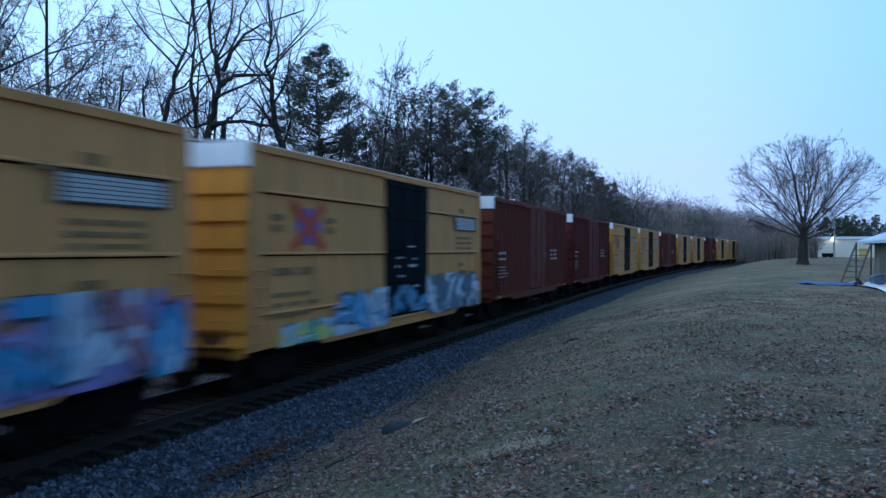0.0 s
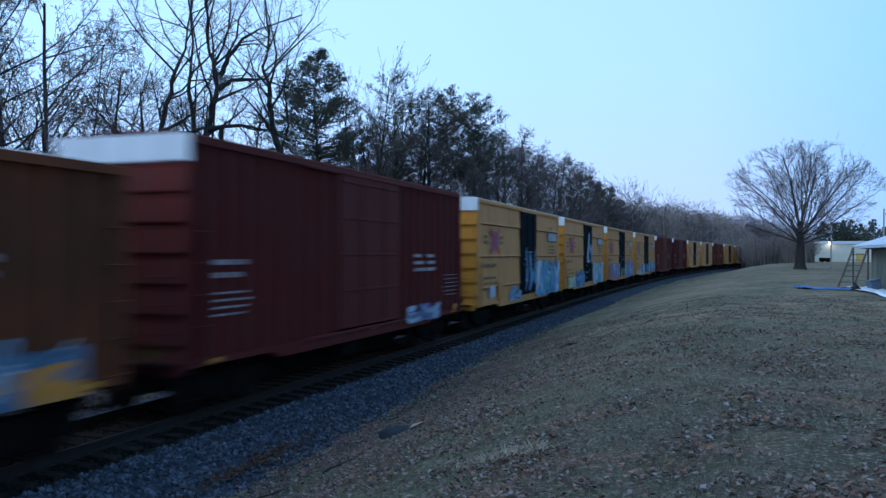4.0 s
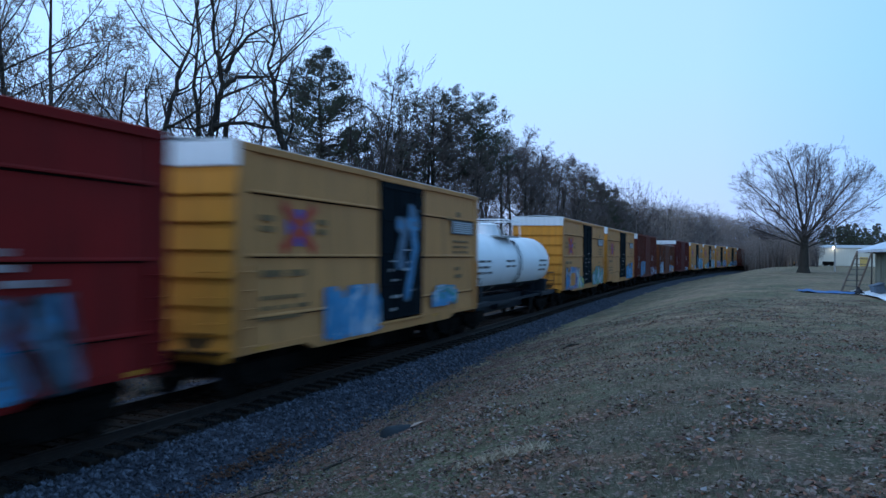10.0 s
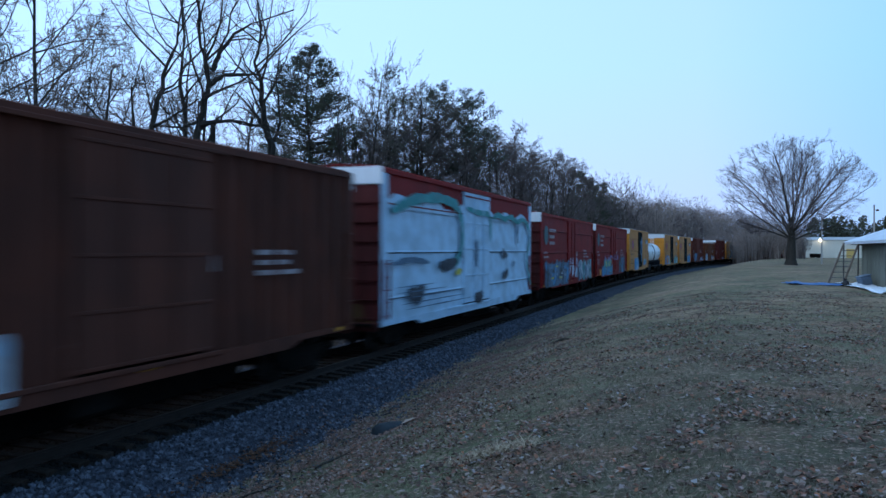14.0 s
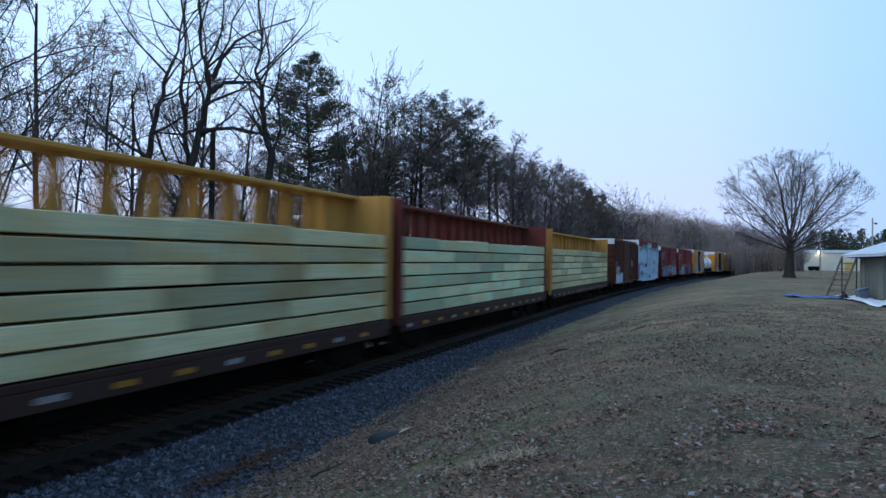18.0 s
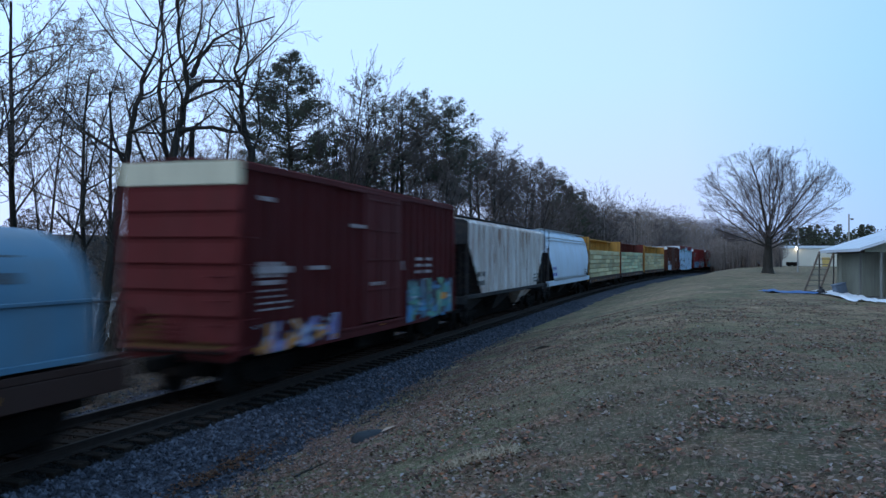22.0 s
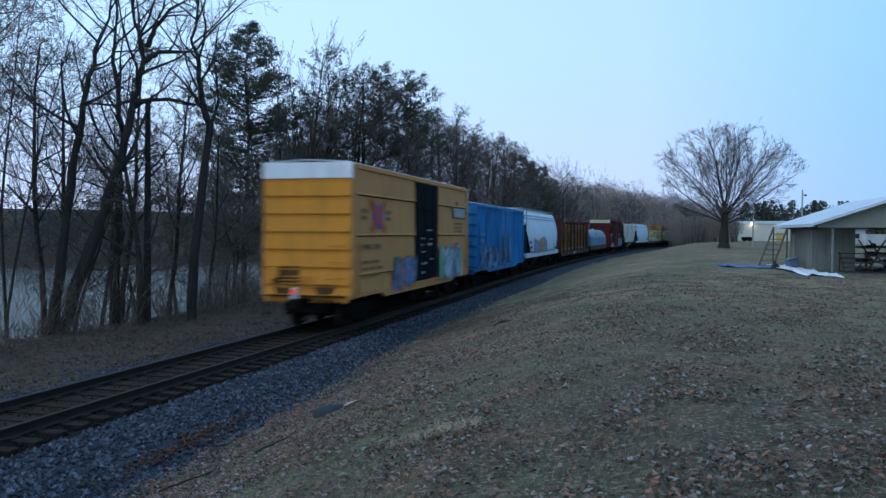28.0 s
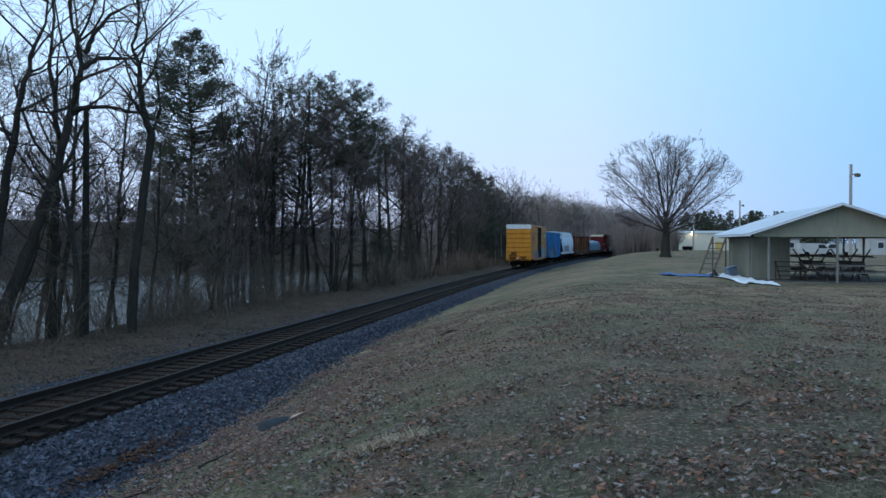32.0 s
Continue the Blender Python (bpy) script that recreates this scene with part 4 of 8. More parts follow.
rng = random.Random(10)
spots = []
for k in range(420):
    y = rng.uniform(135, 380)
    spots.append((track_x(y) - rng.uniform(10, 40), y, rng.uniform(12.5, 16.5) * 1.25))
for k in range(330):
    b = radians(rng.uniform(-7, 5.5))
    r = rng.uniform(330, 470)
    spots.append((r * math.sin(b), r * math.cos(b), rng.uniform(14, 19)))
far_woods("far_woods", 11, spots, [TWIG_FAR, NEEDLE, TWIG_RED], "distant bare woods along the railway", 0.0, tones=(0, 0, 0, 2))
spots = []
for k in range(260):
    b = radians(rng.uniform(4.5, 40))
    r = rng.uniform(300, 380)
    spots.append((r * math.sin(b), r * math.cos(b), rng.uniform(7, 11)))
far_woods("far_woods", 12, spots, [WOODS_FAR, NEEDLE, TWIG_RED], "distant bare woods behind the white building", 0.0, 2.0)
spots = []
for k in range(60):
    b = radians(rng.uniform(5.5, 15))
    r = rng.uniform(285, 300)
    spots.append((r * math.sin(b), r * math.cos(b), rng.uniform(9, 13.5)))
far_woods("far_woods", 15, spots, [WOODS_FAR, NEEDLE, TWIG_RED], "distant dark evergreens behind the white building", 1.0, 1.0, 420)
spots = []
for k in range(560):
    y = rng.uniform(-60, 260)
    spots.append((track_x(y) + shore_u(y) - rng.uniform(-2, 40), y, rng.uniform(5, 8)))
far_woods("far_woods", 13, spots, [WOODS_FAR, NEEDLE, TWIG_RED], "dark wooded far shore of the lake", 0.0, 2.6)
spots = []
for k in range(190):
    b = rng.uniform(0.9, 5.4)
    r = rng.uniform(186, 214)
    spots.append((r * math.sin(radians(b)), r * math.cos(radians(b)), rng.uniform(0.75, 1.05) * (10.0 - 0.7 * b)))
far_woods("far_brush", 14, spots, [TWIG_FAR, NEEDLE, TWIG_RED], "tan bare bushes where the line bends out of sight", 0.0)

# ---- pavilion ----
SIDING = material("olive_grey_board_siding", (0.22, 0.235, 0.19), 0.8, 0, (0.18, 0.19, 0.15), 0.6, 1.0, (1, 1, 1), (0.12, 0.12, 0.10), 0.35, 5.0, (4, 4, 0.2))
GABLE = material("olive_gable_siding", (0.25, 0.255, 0.20), 0.8, 0, (0.20, 0.205, 0.16), 0.6, 1.0, (1, 1, 1), (0.14, 0.14, 0.11), 0.35, 5.0, (4, 4, 0.2))
METAL_ROOF = material("pale_metal_roof", (0.62, 0.68, 0.74), 0.42, 0.35, (0.52, 0.57, 0.62), 0.6, 0.7, (1, 1, 1), (0.42, 0.44, 0.46), 0.3, 4.0)
FASCIA = material("white_fascia_board", (0.62, 0.66, 0.70), 0.6, 0, (0.5, 0.53, 0.56), 0.6, 2.0)
POST_WOOD = material("grey_painted_post", (0.20, 0.21, 0.19), 0.75, 0, (0.15, 0.155, 0.14), 0.6, 3.0)
DARK_WOOD = material("dark_weathered_wood", (0.075, 0.062, 0.052), 0.9, 0, (0.05, 0.043, 0.038), 0.6, 2.0, (1, 1, 1), (0.13, 0.115, 0.10), 0.4, 10.0, (0.3, 3, 3))
GREY_WOOD = material("grey_weathered_planks", (0.17, 0.17, 0.165), 0.85, 0, (0.12, 0.12, 0.115), 0.6, 2.0, (1, 1, 1), (0.30, 0.30, 0.29), 0.4, 12.0, (0.3, 3, 3))
SLAB = material("worn_concrete_slab", (0.13, 0.125, 0.115), 0.9, 0, (0.09, 0.085, 0.08), 0.6, 1.0, (1, 1, 1), (0.19, 0.185, 0.17), 0.3, 9.0)

PX, PY0, PY1, PZ = 10.88, 39.2, 50.6, 1.18
EAVE, RIDGE, HALF = 3.50, 4.88, 4.02
pavilion = thing("pavilion", "open picnic pavilion with pale metal roof and olive storage room", "pavilion")
sh = Shape()
sh.box(PX - 3.4, PX + 3.4, PY0 + 0.2, PY1 - 0.2, PZ - 0.5, PZ + 0.05, c=0.01)
part("slab", sh, SLAB, pavilion)
for sx in (-1, 1):
    sh = Shape()
    n = 24
    for layer in (0, 1):
        lines = []
        for y in np.linspace(PY0 - 0.35, PY1 + 0.35, n * 4 + 1):
            k = round((y - PY0 + 0.35) / ((PY1 - PY0 + 0.7) / (n * 4)))
            lift = 0.03 if k % 4 == 0 else 0.0
            lines.append([(PX + sx * x, y, z + (lift if layer == 0 else -0.05)) for x, z in ((0, RIDGE), (HALF, EAVE))])
        sh.strip(lines)
    part("roof", sh, METAL_ROOF, pavilion, "pale ribbed metal roof slope")
    sh = Shape()
    sh.box(PX + sx * (HALF - 0.02) - 0.02, PX + sx * (HALF - 0.02) + 0.02, PY0 - 0.35, PY1 + 0.35, EAVE - 0.13, EAVE - 0.01)
    part("eave_board", sh, FASCIA, pavilion)
    for y in (PY0 - 0.36, PY1 + 0.36):
        sh = Shape()
        sh.mesh([(PX, y - 0.02, RIDGE + 0.02), (PX + sx * HALF, y - 0.02, EAVE + 0.02), (PX + sx * HALF, y - 0.02, EAVE - 0.09), (PX, y - 0.02, RIDGE - 0.09),
                 (PX, y + 0.02, RIDGE + 0.02), (PX + sx * HALF, y + 0.02, EAVE + 0.02), (PX + sx * HALF, y + 0.02, EAVE - 0.09), (PX, y + 0.02, RIDGE - 0.09)],
                [(0, 1, 2, 3), (4, 5, 6, 7), (0, 1, 5, 4), (2, 3, 7, 6), (1, 2, 6, 5), (0, 3, 7, 4)])
        part("rake_board", sh, FASCIA, pavilion)
for y in (PY0 + 0.25, PY1 - 0.25):
    sh = Shape()
    tri = [(PX - HALF + 0.3, EAVE + 0.02), (PX + HALF - 0.3, EAVE + 0.02), (PX + 0.1, RIDGE - 0.06), (PX - 0.1, RIDGE - 0.06)]
    for d in (-0.03, 0.03):
        sh.face([(x, y + d, z) for x, z in tri])
    sh.box(PX - HALF + 0.3, PX + HALF - 0.3, y - 0.05, y + 0.05, EAVE - 0.16, EAVE + 0.02)
    part("gable", sh, GABLE, pavilion, "olive board gable")
for sx in (-1, 1):
    sh = Shape()
    sh.box(PX + sx * 3.25 - 0.06, PX + sx * 3.25 + 0.06, PY0 + 0.3, PY1 - 0.3, EAVE - 0.18, EAVE + 0.0)
    part("beam", sh, DARK_WOOD, pavilion)
    for k in range(4):
        if sx < 0 and k > 1:
            continue
        y = PY0 + 0.3 + (PY1 - PY0 - 0.6) * k / 3
        sh = Shape()
        px = PX + sx * 3.25 + (0.2 if sx < 0 and k == 0 else 0)
        sh.box(px - 0.05, px + 0.05, y - 0.05, y + 0.05, PZ + 0.05, EAVE - 0.14, c=0.01)
        part("post", sh, POST_WOOD, pavilion)
for y in (PY0 + 0.3, PY1 - 0.3):
    sh = Shape()
    sh.box(PX - 0.10, PX + 0.0, y - 0.05, y + 0.05, PZ + 0.05, EAVE - 0.14, c=0.01)
    part("post", sh, POST_WOOD, pavilion)
for k in range(7):
    y = PY0 + 0.9 + (PY1 - PY0 - 1.8) * k / 6
    sh = Shape()
    sh.box(PX - HALF + 0.4, PX + HALF - 0.4, y - 0.03, y + 0.03, EAVE - 0.04, EAVE + 0.10)
    for sx in (-1, 1):
        sh.tube([(PX, y, RIDGE - 0.12), (PX + sx * (HALF - 0.2), y, EAVE + 0.0)], [0.05, 0.05], 4)
    part("truss", sh, DARK_WOOD, pavilion)
# storage room in the back corner
RX0, RX1, RY0, RY1 = PX - 3.20, PX - 1.35, 42.9, PY1 - 0.35
room = Shape()
room.box(RX0, RX0 + 0.1, RY0, RY1, PZ + 0.05, EAVE - 0.02)
room.box(RX1 - 0.1, RX1, RY0, RY1, PZ + 0.05, EAVE - 0.02)
room.box(RX0 + 0.1, RX1 - 0.1, RY0, RY0 + 0.1, PZ + 0.05, EAVE - 0.02)
room.box(RX0 + 0.1, RX1 - 0.1, RY1 - 0.1, RY1, PZ + 0.05, EAVE - 0.02)
wall = part("storage_room", room, SIDING, pavilion, "olive-grey board-sided storage room")
for k in range(20):
    y = RY0 + 0.2 + (RY1 - RY0 - 0.4) * k / 19
    sh = Shape()
    sh.box(RX0 - 0.016, RX0 + 0.001, y - 0.02, y + 0.02, PZ + 0.06, EAVE - 0.2)
    part("batten", sh, SIDING, wall)
for k in range(5):
    x = RX0 + 0.1 + (RX1 - RX0 - 0.2) * k / 4
    sh = Shape()
    sh.box(x - 0.02, x + 0.02, RY0 - 0.016, RY0 + 0.001, PZ + 0.06, EAVE - 0.2)
    part("batten", sh, SIDING, wall)
sh = Shape()
sh.box(RX0 - 0.03, RX0 - 0.018, 48.4, 49.4, PZ + 0.08, PZ + 2.05, c=0.004)
part("door", sh, SIDING, wall, "plain olive side door")


def picnic_table(label, at):
    t = thing("picnic_table", label, "picnic table", "picnic tables in the pavilion", at)
    for k in range(4):
        sh = Shape()
        sh.box(-0.36 + k * 0.185, -0.36 + k * 0.185 + 0.17, -1.2, 1.2, 0.72, 0.76, c=0.006)
        part("top_plank", sh, GREY_WOOD, t)
    for sx in (-1, 1):
        sh = Shape()
        sh.box(min(sx * 0.6, sx * 0.86), max(sx * 0.6, sx * 0.86), -1.2, 1.2, 0.41, 0.45, c=0.006)
        part("bench_seat", sh, GREY_WOOD, t)
    for y in (-0.85, 0.85):
        for sx in (-1, 1):
            sh = Shape()
            sh.tube([(sx * 0.68, y, 0.0), (sx * 0.22, y, 0.72)], [0.042, 0.042], 4)
            part("leg", sh, DARK_WOOD, t)
        sh = Shape()
        sh.box(-0.82, 0.82, y - 0.02, y + 0.02, 0.33, 0.41)
        sh.box(-0.36, 0.36, y - 0.02, y + 0.02, 0.63, 0.72)
        part("crosspiece", sh, DARK_WOOD, t)
    return t


table = picnic_table("grey weathered picnic table with attached benches", pose(PX + 0.5, 40.6, PZ + 0.05, 0, 0, 90))
for x, y, z, rx, rz in ((PX + 2.3, 41.9, 0.05, 0, 90), (PX + 0.2, 43.2, 0.05, 0, 88), (PX + 2.2, 45.4, 0.05, 0, 0), (PX + 0.4, 46.0, 0.05, 0, 3), (PX + 2.4, 48.4, 0.05, 0, 90), (PX - 0.2, 48.8, 0.05, 0, 90)):
    copy_thing(table, pose(x, y, PZ + z, rx, 0, rz))
for x, y, z in ((PX + 0.4, 46.0, 0.05), (PX + 2.2, 45.4, 0.05)):
    copy_thing(table, pose(x, y, PZ + z + 0.76 * 2, 180, 0, 4))
# stacked bleacher planks by the room
sh = Shape()
bench = thing("bleacher_bench", "dark wooden stepped bench stacked beside the storage room", "bench")
for k in range(4):
    sh = Shape()
    sh.box(PX - 2.3, PX - 0.9, 41.0 + k * 0.3, 41.27 + k * 0.3, PZ + 0.25 + k * 0.22, PZ + 0.30 + k * 0.22, c=0.005)
    part("plank", sh, DARK_WOOD, bench)
for x in (PX - 2.2, PX - 1.0):
    sh = Shape()
    sh.box(x - 0.04, x + 0.04, 41.0, 42.2, PZ + 0.05, PZ + 0.12)
    sh.tube([(x, 41.05, PZ + 0.1), (x, 42.15, PZ + 0.98)], [0.04, 0.04], 4)
    sh.tube([(x, 42.15, PZ + 0.05), (x, 42.15, PZ + 0.95)], [0.04, 0.04], 4)
    part("frame", sh, DARK_WOOD, bench)

# ladder leaning on the eave
ALU = material("worn_aluminium", (0.13, 0.12, 0.11), 0.6, 0.3, (0.10, 0.085, 0.07), 0.6, 4.0)
step = thing("stepladder", "tall orange and grey stepladder leaning by the eave", "ladder")
ORANGE_RAIL = material("faded_orange_fibreglass", (0.15, 0.105, 0.075), 0.6, 0, (0.10, 0.08, 0.06), 0.6, 4.0)
for x in (6.25, 6.95):
    sh = Shape()
    sh.tube([(x - 1.05, 44.6, PZ - 0.12), (x, 46.4, EAVE - 0.1)], [0.06, 0.05], 6)
    part("rail", sh, ORANGE_RAIL, step)
    sh = Shape()
    sh.tube([(x + 0.15, 47.6, PZ - 0.12), (x, 46.45, EAVE - 0.2)], [0.04, 0.04], 6)
    part("rear_leg", sh, ALU, step)
for k in range(7):
    t = (k + 0.6) / 7.6
    sh = Shape()
    y, z = 44.6 + 1.8 * t, PZ + (EAVE - PZ - 0.2) * t
    dx = -1.05 * (1 - t)
    sh.box(6.25 + dx, 6.95 + dx, y - 0.05, y + 0.05, z - 0.02, z + 0.02)
    part("rung", sh, ALU, step)


def sheet_thing(name, label, category, mat, cx, cy, w, d, turn, seed, lift=0.06):
    sh = Shape()
    n, m = 22, 12
    lines = []
    for j in range(m + 1):
        row = []
        for i in range(n + 1):
            a, b = (i / n - 0.5) * w, (j / m - 0.5) * d
            edge = 1 - 0.25 * noise.noise(Vector((i * 0.3, j * 0.3, seed)))
            q = Matrix.Rotation(radians(turn), 2) @ Vector((a * edge, b * edge))
            x, y = cx + q.x, cy + q.y
            row.append((x, y, ground_z(x, y) + 0.03 + lift * (0.5 + noise.noise(Vector((x * 2.2, y * 2.2, seed)))) ** 2 * 2))
        lines.append(row)
    sh.strip(lines, smooth=True)
    return single(name, sh, mat, label, category)


TARP = material("blue_tarp", (0.022, 0.10, 0.27), 0.5, 0, (0.035, 0.14, 0.33), 0.5, 3.0)
SHEETING = material("white_plastic_sheet", (0.80, 0.84, 0.88), 0.45, 0, (0.68, 0.72, 0.78), 0.5, 2.0)
sheet_thing("tarp", "crumpled blue tarp lying on the lawn", "tarp", TARP, 4.5, 44.0, 2.4, 2.2, 4, 3, 0.05)
sheet_thing("plastic_sheet", "white plastic sheet spread on the grass", "sheet", SHEETING, 6.72, 41.6, 1.6, 10.5, 2, 4, 0.05)
GREYBOX = material("blue_grey_enamel", (0.13, 0.18, 0.24), 0.5, 0, (0.09, 0.12, 0.16), 0.6, 3.0)
grill = thing("bin", "blue-grey bin tipped against the storage room wall", "bin")
sh = Shape()
sh.box(-0.28, 0.28, -0.24, 0.24, 0.0, 0.6, c=0.04)
part("body", sh, GREYBOX, grill)
sh = Shape()
sh.box(-0.31, 0.31, -0.27, 0.27, 0.6, 0.66, c=0.02)
part("lid", sh, GREYBOX, grill)
for sx in (-1, 1):
    sh = Shape()
    sh.tube([(sx * 0.27, 0.24, 0.10), (sx * 0.33, 0.24, 0.10)], [0.11, 0.11], 12)
    part("wheel", sh, UNDER, grill)
grill.matrix_basis = pose(7.15, 45.3, PZ - 0.06, 0, -16, 20)
BLACKBAG = material("black_plastic_bag", (0.02, 0.02, 0.022), 0.4)
sh = Shape()
bag_pts = []
for i in range(7):
    t = i / 6
    bag_pts.append((5.95 + 0.03 * math.sin(i * 2.1), 43.6 + 0.03 * math.cos(i), PZ + 0.0 + 0.42 * t))
sh.tube(bag_pts, [0.24, 0.30, 0.28, 0.22, 0.14, 0.07, 0.10], 10)
single("rubbish_bag", sh, BLACKBAG, "knotted black rubbish bag on the grass", "bag")

# ---- white building, poles, houses and parked vans far behind ----
METAL_WALL = material("cream_metal_siding", (0.62, 0.60, 0.50), 0.6, 0, (0.54, 0.52, 0.43), 0.6, 0.2, (1, 1, 1), (0.45, 0.42, 0.35), 0.3, 2.0, (3, 3, 0.2))
GLASS_DARK = material("dark_window_glass", (0.03, 0.035, 0.04), 0.15)
hall = thing("warehouse", "long low cream metal building at the far edge of the lawn", "building")
sh = Shape()
sh.box(20, 46, 222, 250, 0.3, 5.7, c=0.02)
part("wall", sh, METAL_WALL, hall)
sh = Shape()
sh.mesh([(19.7, 221.7, 5.7), (46.3, 221.7, 5.7), (46.3, 250.3, 5.7), (19.7, 250.3, 5.7), (19.7, 236, 6.6), (46.3, 236, 6.6)], [(0, 1, 5, 4), (2, 3, 4, 5), (0, 4, 3), (1, 2, 5)])
part("roof", sh, ROOF_GREY, hall)
DOOR_YELLOW = material("yellow_door_paint", (0.55, 0.38, 0.12), 0.6, 0, (0.4, 0.28, 0.1), 0.5, 2.0)
for x in (30.5, 34.6):
    sh = Shape()
    sh.box(x, x + 1.8, 221.9, 222.02, 0.8, 3.4, c=0.01)
    part("door", sh, DOOR_YELLOW, hall)
sh = Shape()
sh.tube([(24.5, 221.8, 5.75), (24.5, 221.2, 5.75)], [0.28, 0.34], 12)
part("wall_lamp", sh, LAMP_GLOW, hall, "glowing wall lamp under the eave")
trailer = thing("dump_trailer", "dark trailer parked by the cream building", "trailer")
sh = Shape()
sh.box(21.6, 24.2, 216, 218, 1.3, 2.2, c=0.1)
part("body", sh, UNDER, trailer)
for x in (22.2, 23.4):
    sh = Shape()
    sh.tube([(x, 215.8, 1.25), (x, 215.6, 1.25)], [0.45, 0.45], 14)
    part("wheel", sh, UNDER, trailer)

POLE = material("grey_utility_pole", (0.36, 0.35, 0.33), 0.9, 0, (0.28, 0.27, 0.25), 0.6, 1.0, (1, 1, 0.2))


def utility_pole(label, x, y, top, r, lamp=0, arm=False):
    p = thing("utility_pole", label, "pole", "poles behind the lawn")
    z = ground_z(x, y)
    sh = Shape()
    sh.tube([(x, y, z - 0.3), (x + 0.02, y, top)], [r, r * 0.75], 10)
    part("pole", sh, POLE, p)
    if lamp:
        sh = Shape()
        sh.tube([(x, y, top - 0.9), (x + lamp * 0.55, y - 0.1, top - 0.8)], [0.05, 0.05], 6)
        part("bracket", sh, POLE, p)
        sh = Shape()
        sh.box(x + lamp * 0.5 - 0.2, x + lamp * 0.5 + 0.25, y - 0.25, y + 0.1, top - 1.1, top - 0.8, c=0.06)
        part("floodlight", sh, ALU, p)
    if arm:
        sh = Shape()
        sh.box(x - 1.2, x + 1.2, y - 0.06, y + 0.06, top - 0.5, top - 0.36)
        part("crossarm", sh, POLE, p)
        for dx in (-1.0, 0.0, 1.0):
            sh = Shape()
            sh.tube([(x + dx, y, top - 0.36), (x + dx, y, top - 0.15)], [0.06, 0.04], 6)
            part("insulator", sh, ALU, p)
    return p


utility_pole("thick grey pole with a floodlight behind the pavilion roof", 21.3, 74, 9.9, 0.16, 1)
utility_pole("grey wooden pole with a street lamp", 25.6, 155, 11.0, 0.17, 1)
utility_pole("thin wooden pole beside the shade tree", 13.2, 118, 7.6, 0.11)
utility_pole("distant wooden pole with a crossarm", 50.5, 260, 11.6, 0.15, 0, True)

WHITE_WALL = material("white_clapboard", (0.46, 0.47, 0.46), 0.7, 0, (0.38, 0.39, 0.38), 0.6, 0.6)
SHINGLE = material("grey_shingles", (0.11, 0.11, 0.115), 0.9, 0, (0.08, 0.08, 0.085), 0.6, 1.0)


def far_house(x, y, w, d, h, label):
    ob = thing("house", label, "house", "houses beyond the pavilion")
    z = ground_z(x, y)
    sh = Shape()
    sh.box(x, x + w, y, y + d, z - 0.2, z + h, c=0.02)
    part("wall", sh, WHITE_WALL, ob)
    sh = Shape()
    sh.mesh([(x - 0.4, y - 0.4, z + h), (x + w + 0.4, y - 0.4, z + h), (x + w + 0.4, y + d + 0.4, z + h), (x - 0.4, y + d + 0.4, z + h), (x - 0.4, y + d / 2, z + h + 1.8), (x + w + 0.4, y + d / 2, z + h + 1.8)],
            [(0, 1, 5, 4), (2, 3, 4, 5), (0, 4, 3), (1, 2, 5), (0, 1, 2, 3)])
    part("roof", sh, SHINGLE, ob)
    n = max(2, int(w / 3))
    for k in range(n):
        cx = x + w * (k + 0.5) / n
        sh = Shape()
        sh.box(cx - 0.55, cx + 0.55, y - 0.05, y + 0.02, z + 1.0, z + 2.2, c=0.01)
        win = part("window", sh, FASCIA, ob)
        sh = Shape()
        sh.box(cx - 0.45, cx + 0.45, y - 0.07, y - 0.052, z + 1.1, z + 2.1)
        part("pane", sh, GLASS_DARK, win)
    return ob


far_house(46.5, 150, 13, 8, 3.0, "white single-storey house with grey shingle roof")
far_house(31, 172, 9, 7, 2.8, "white single-storey house with grey shingle roof")
far_house(66, 150, 12, 8, 3.0, "white single-storey house with grey shingle roof")


def far_van(x, y, turn, label):
    v = thing("van", label, "van", "parked vehicles beyond the pavilion", pose(x, y, ground_z(x, y), 0, 0, turn))
    sh = Shape()
    side = [(-2.5, 0.45), (2.5, 0.45), (2.55, 1.05), (1.55, 1.2), (0.95, 1.95), (-2.4, 2.0), (-2.55, 1.2)]
    for yy in (-0.95, 0.95):
        sh.face([(a, yy, b) for a, b in side])
    for i in range(len(side)):
        (a, b), (c, d) = side[i], side[(i + 1) % len(side)]
        sh.face([(a, -0.95, b), (c, -0.95, d), (c, 0.95, d), (a, 0.95, b)])
    part("body", sh, WHITE_WALL, v)
    for a in (-1.6, 1.6):
        for yy in (-0.97, 0.97):
            sh = Shape()
            sh.tube([(a, yy - 0.1, 0.36), (a, yy + 0.1, 0.36)], [0.36, 0.36], 14)
            part("wheel", sh, UNDER, v)
    sh = Shape()
    for yy in (-0.956, 0.956):
        sh.face([(0.0, yy, 1.25), (1.3, yy, 1.25), (0.85, yy, 1.8), (0.0, yy, 1.8)])
    part("side_window", sh, GLASS_DARK, v)
    return v


far_van(31.6, 126, 5, "white van parked beyond the pavilion")
far_van(35.6, 131, 175, "white van parked beyond the pavilion")


# ---- the train ----
def dip(z0, z1, step, depth):
    """Heights and outward offsets of overlapping sheets: each leans out towards its foot, then steps back in."""
    rows, z = [], z1
    while z > z0 + 0.02:
        foot = max(z0, z - step)
        rows += [(z, 0.0), (foot + 0.03, depth), (foot, depth * 0.9), (foot, 0.0)]
        z = foot
    return rows


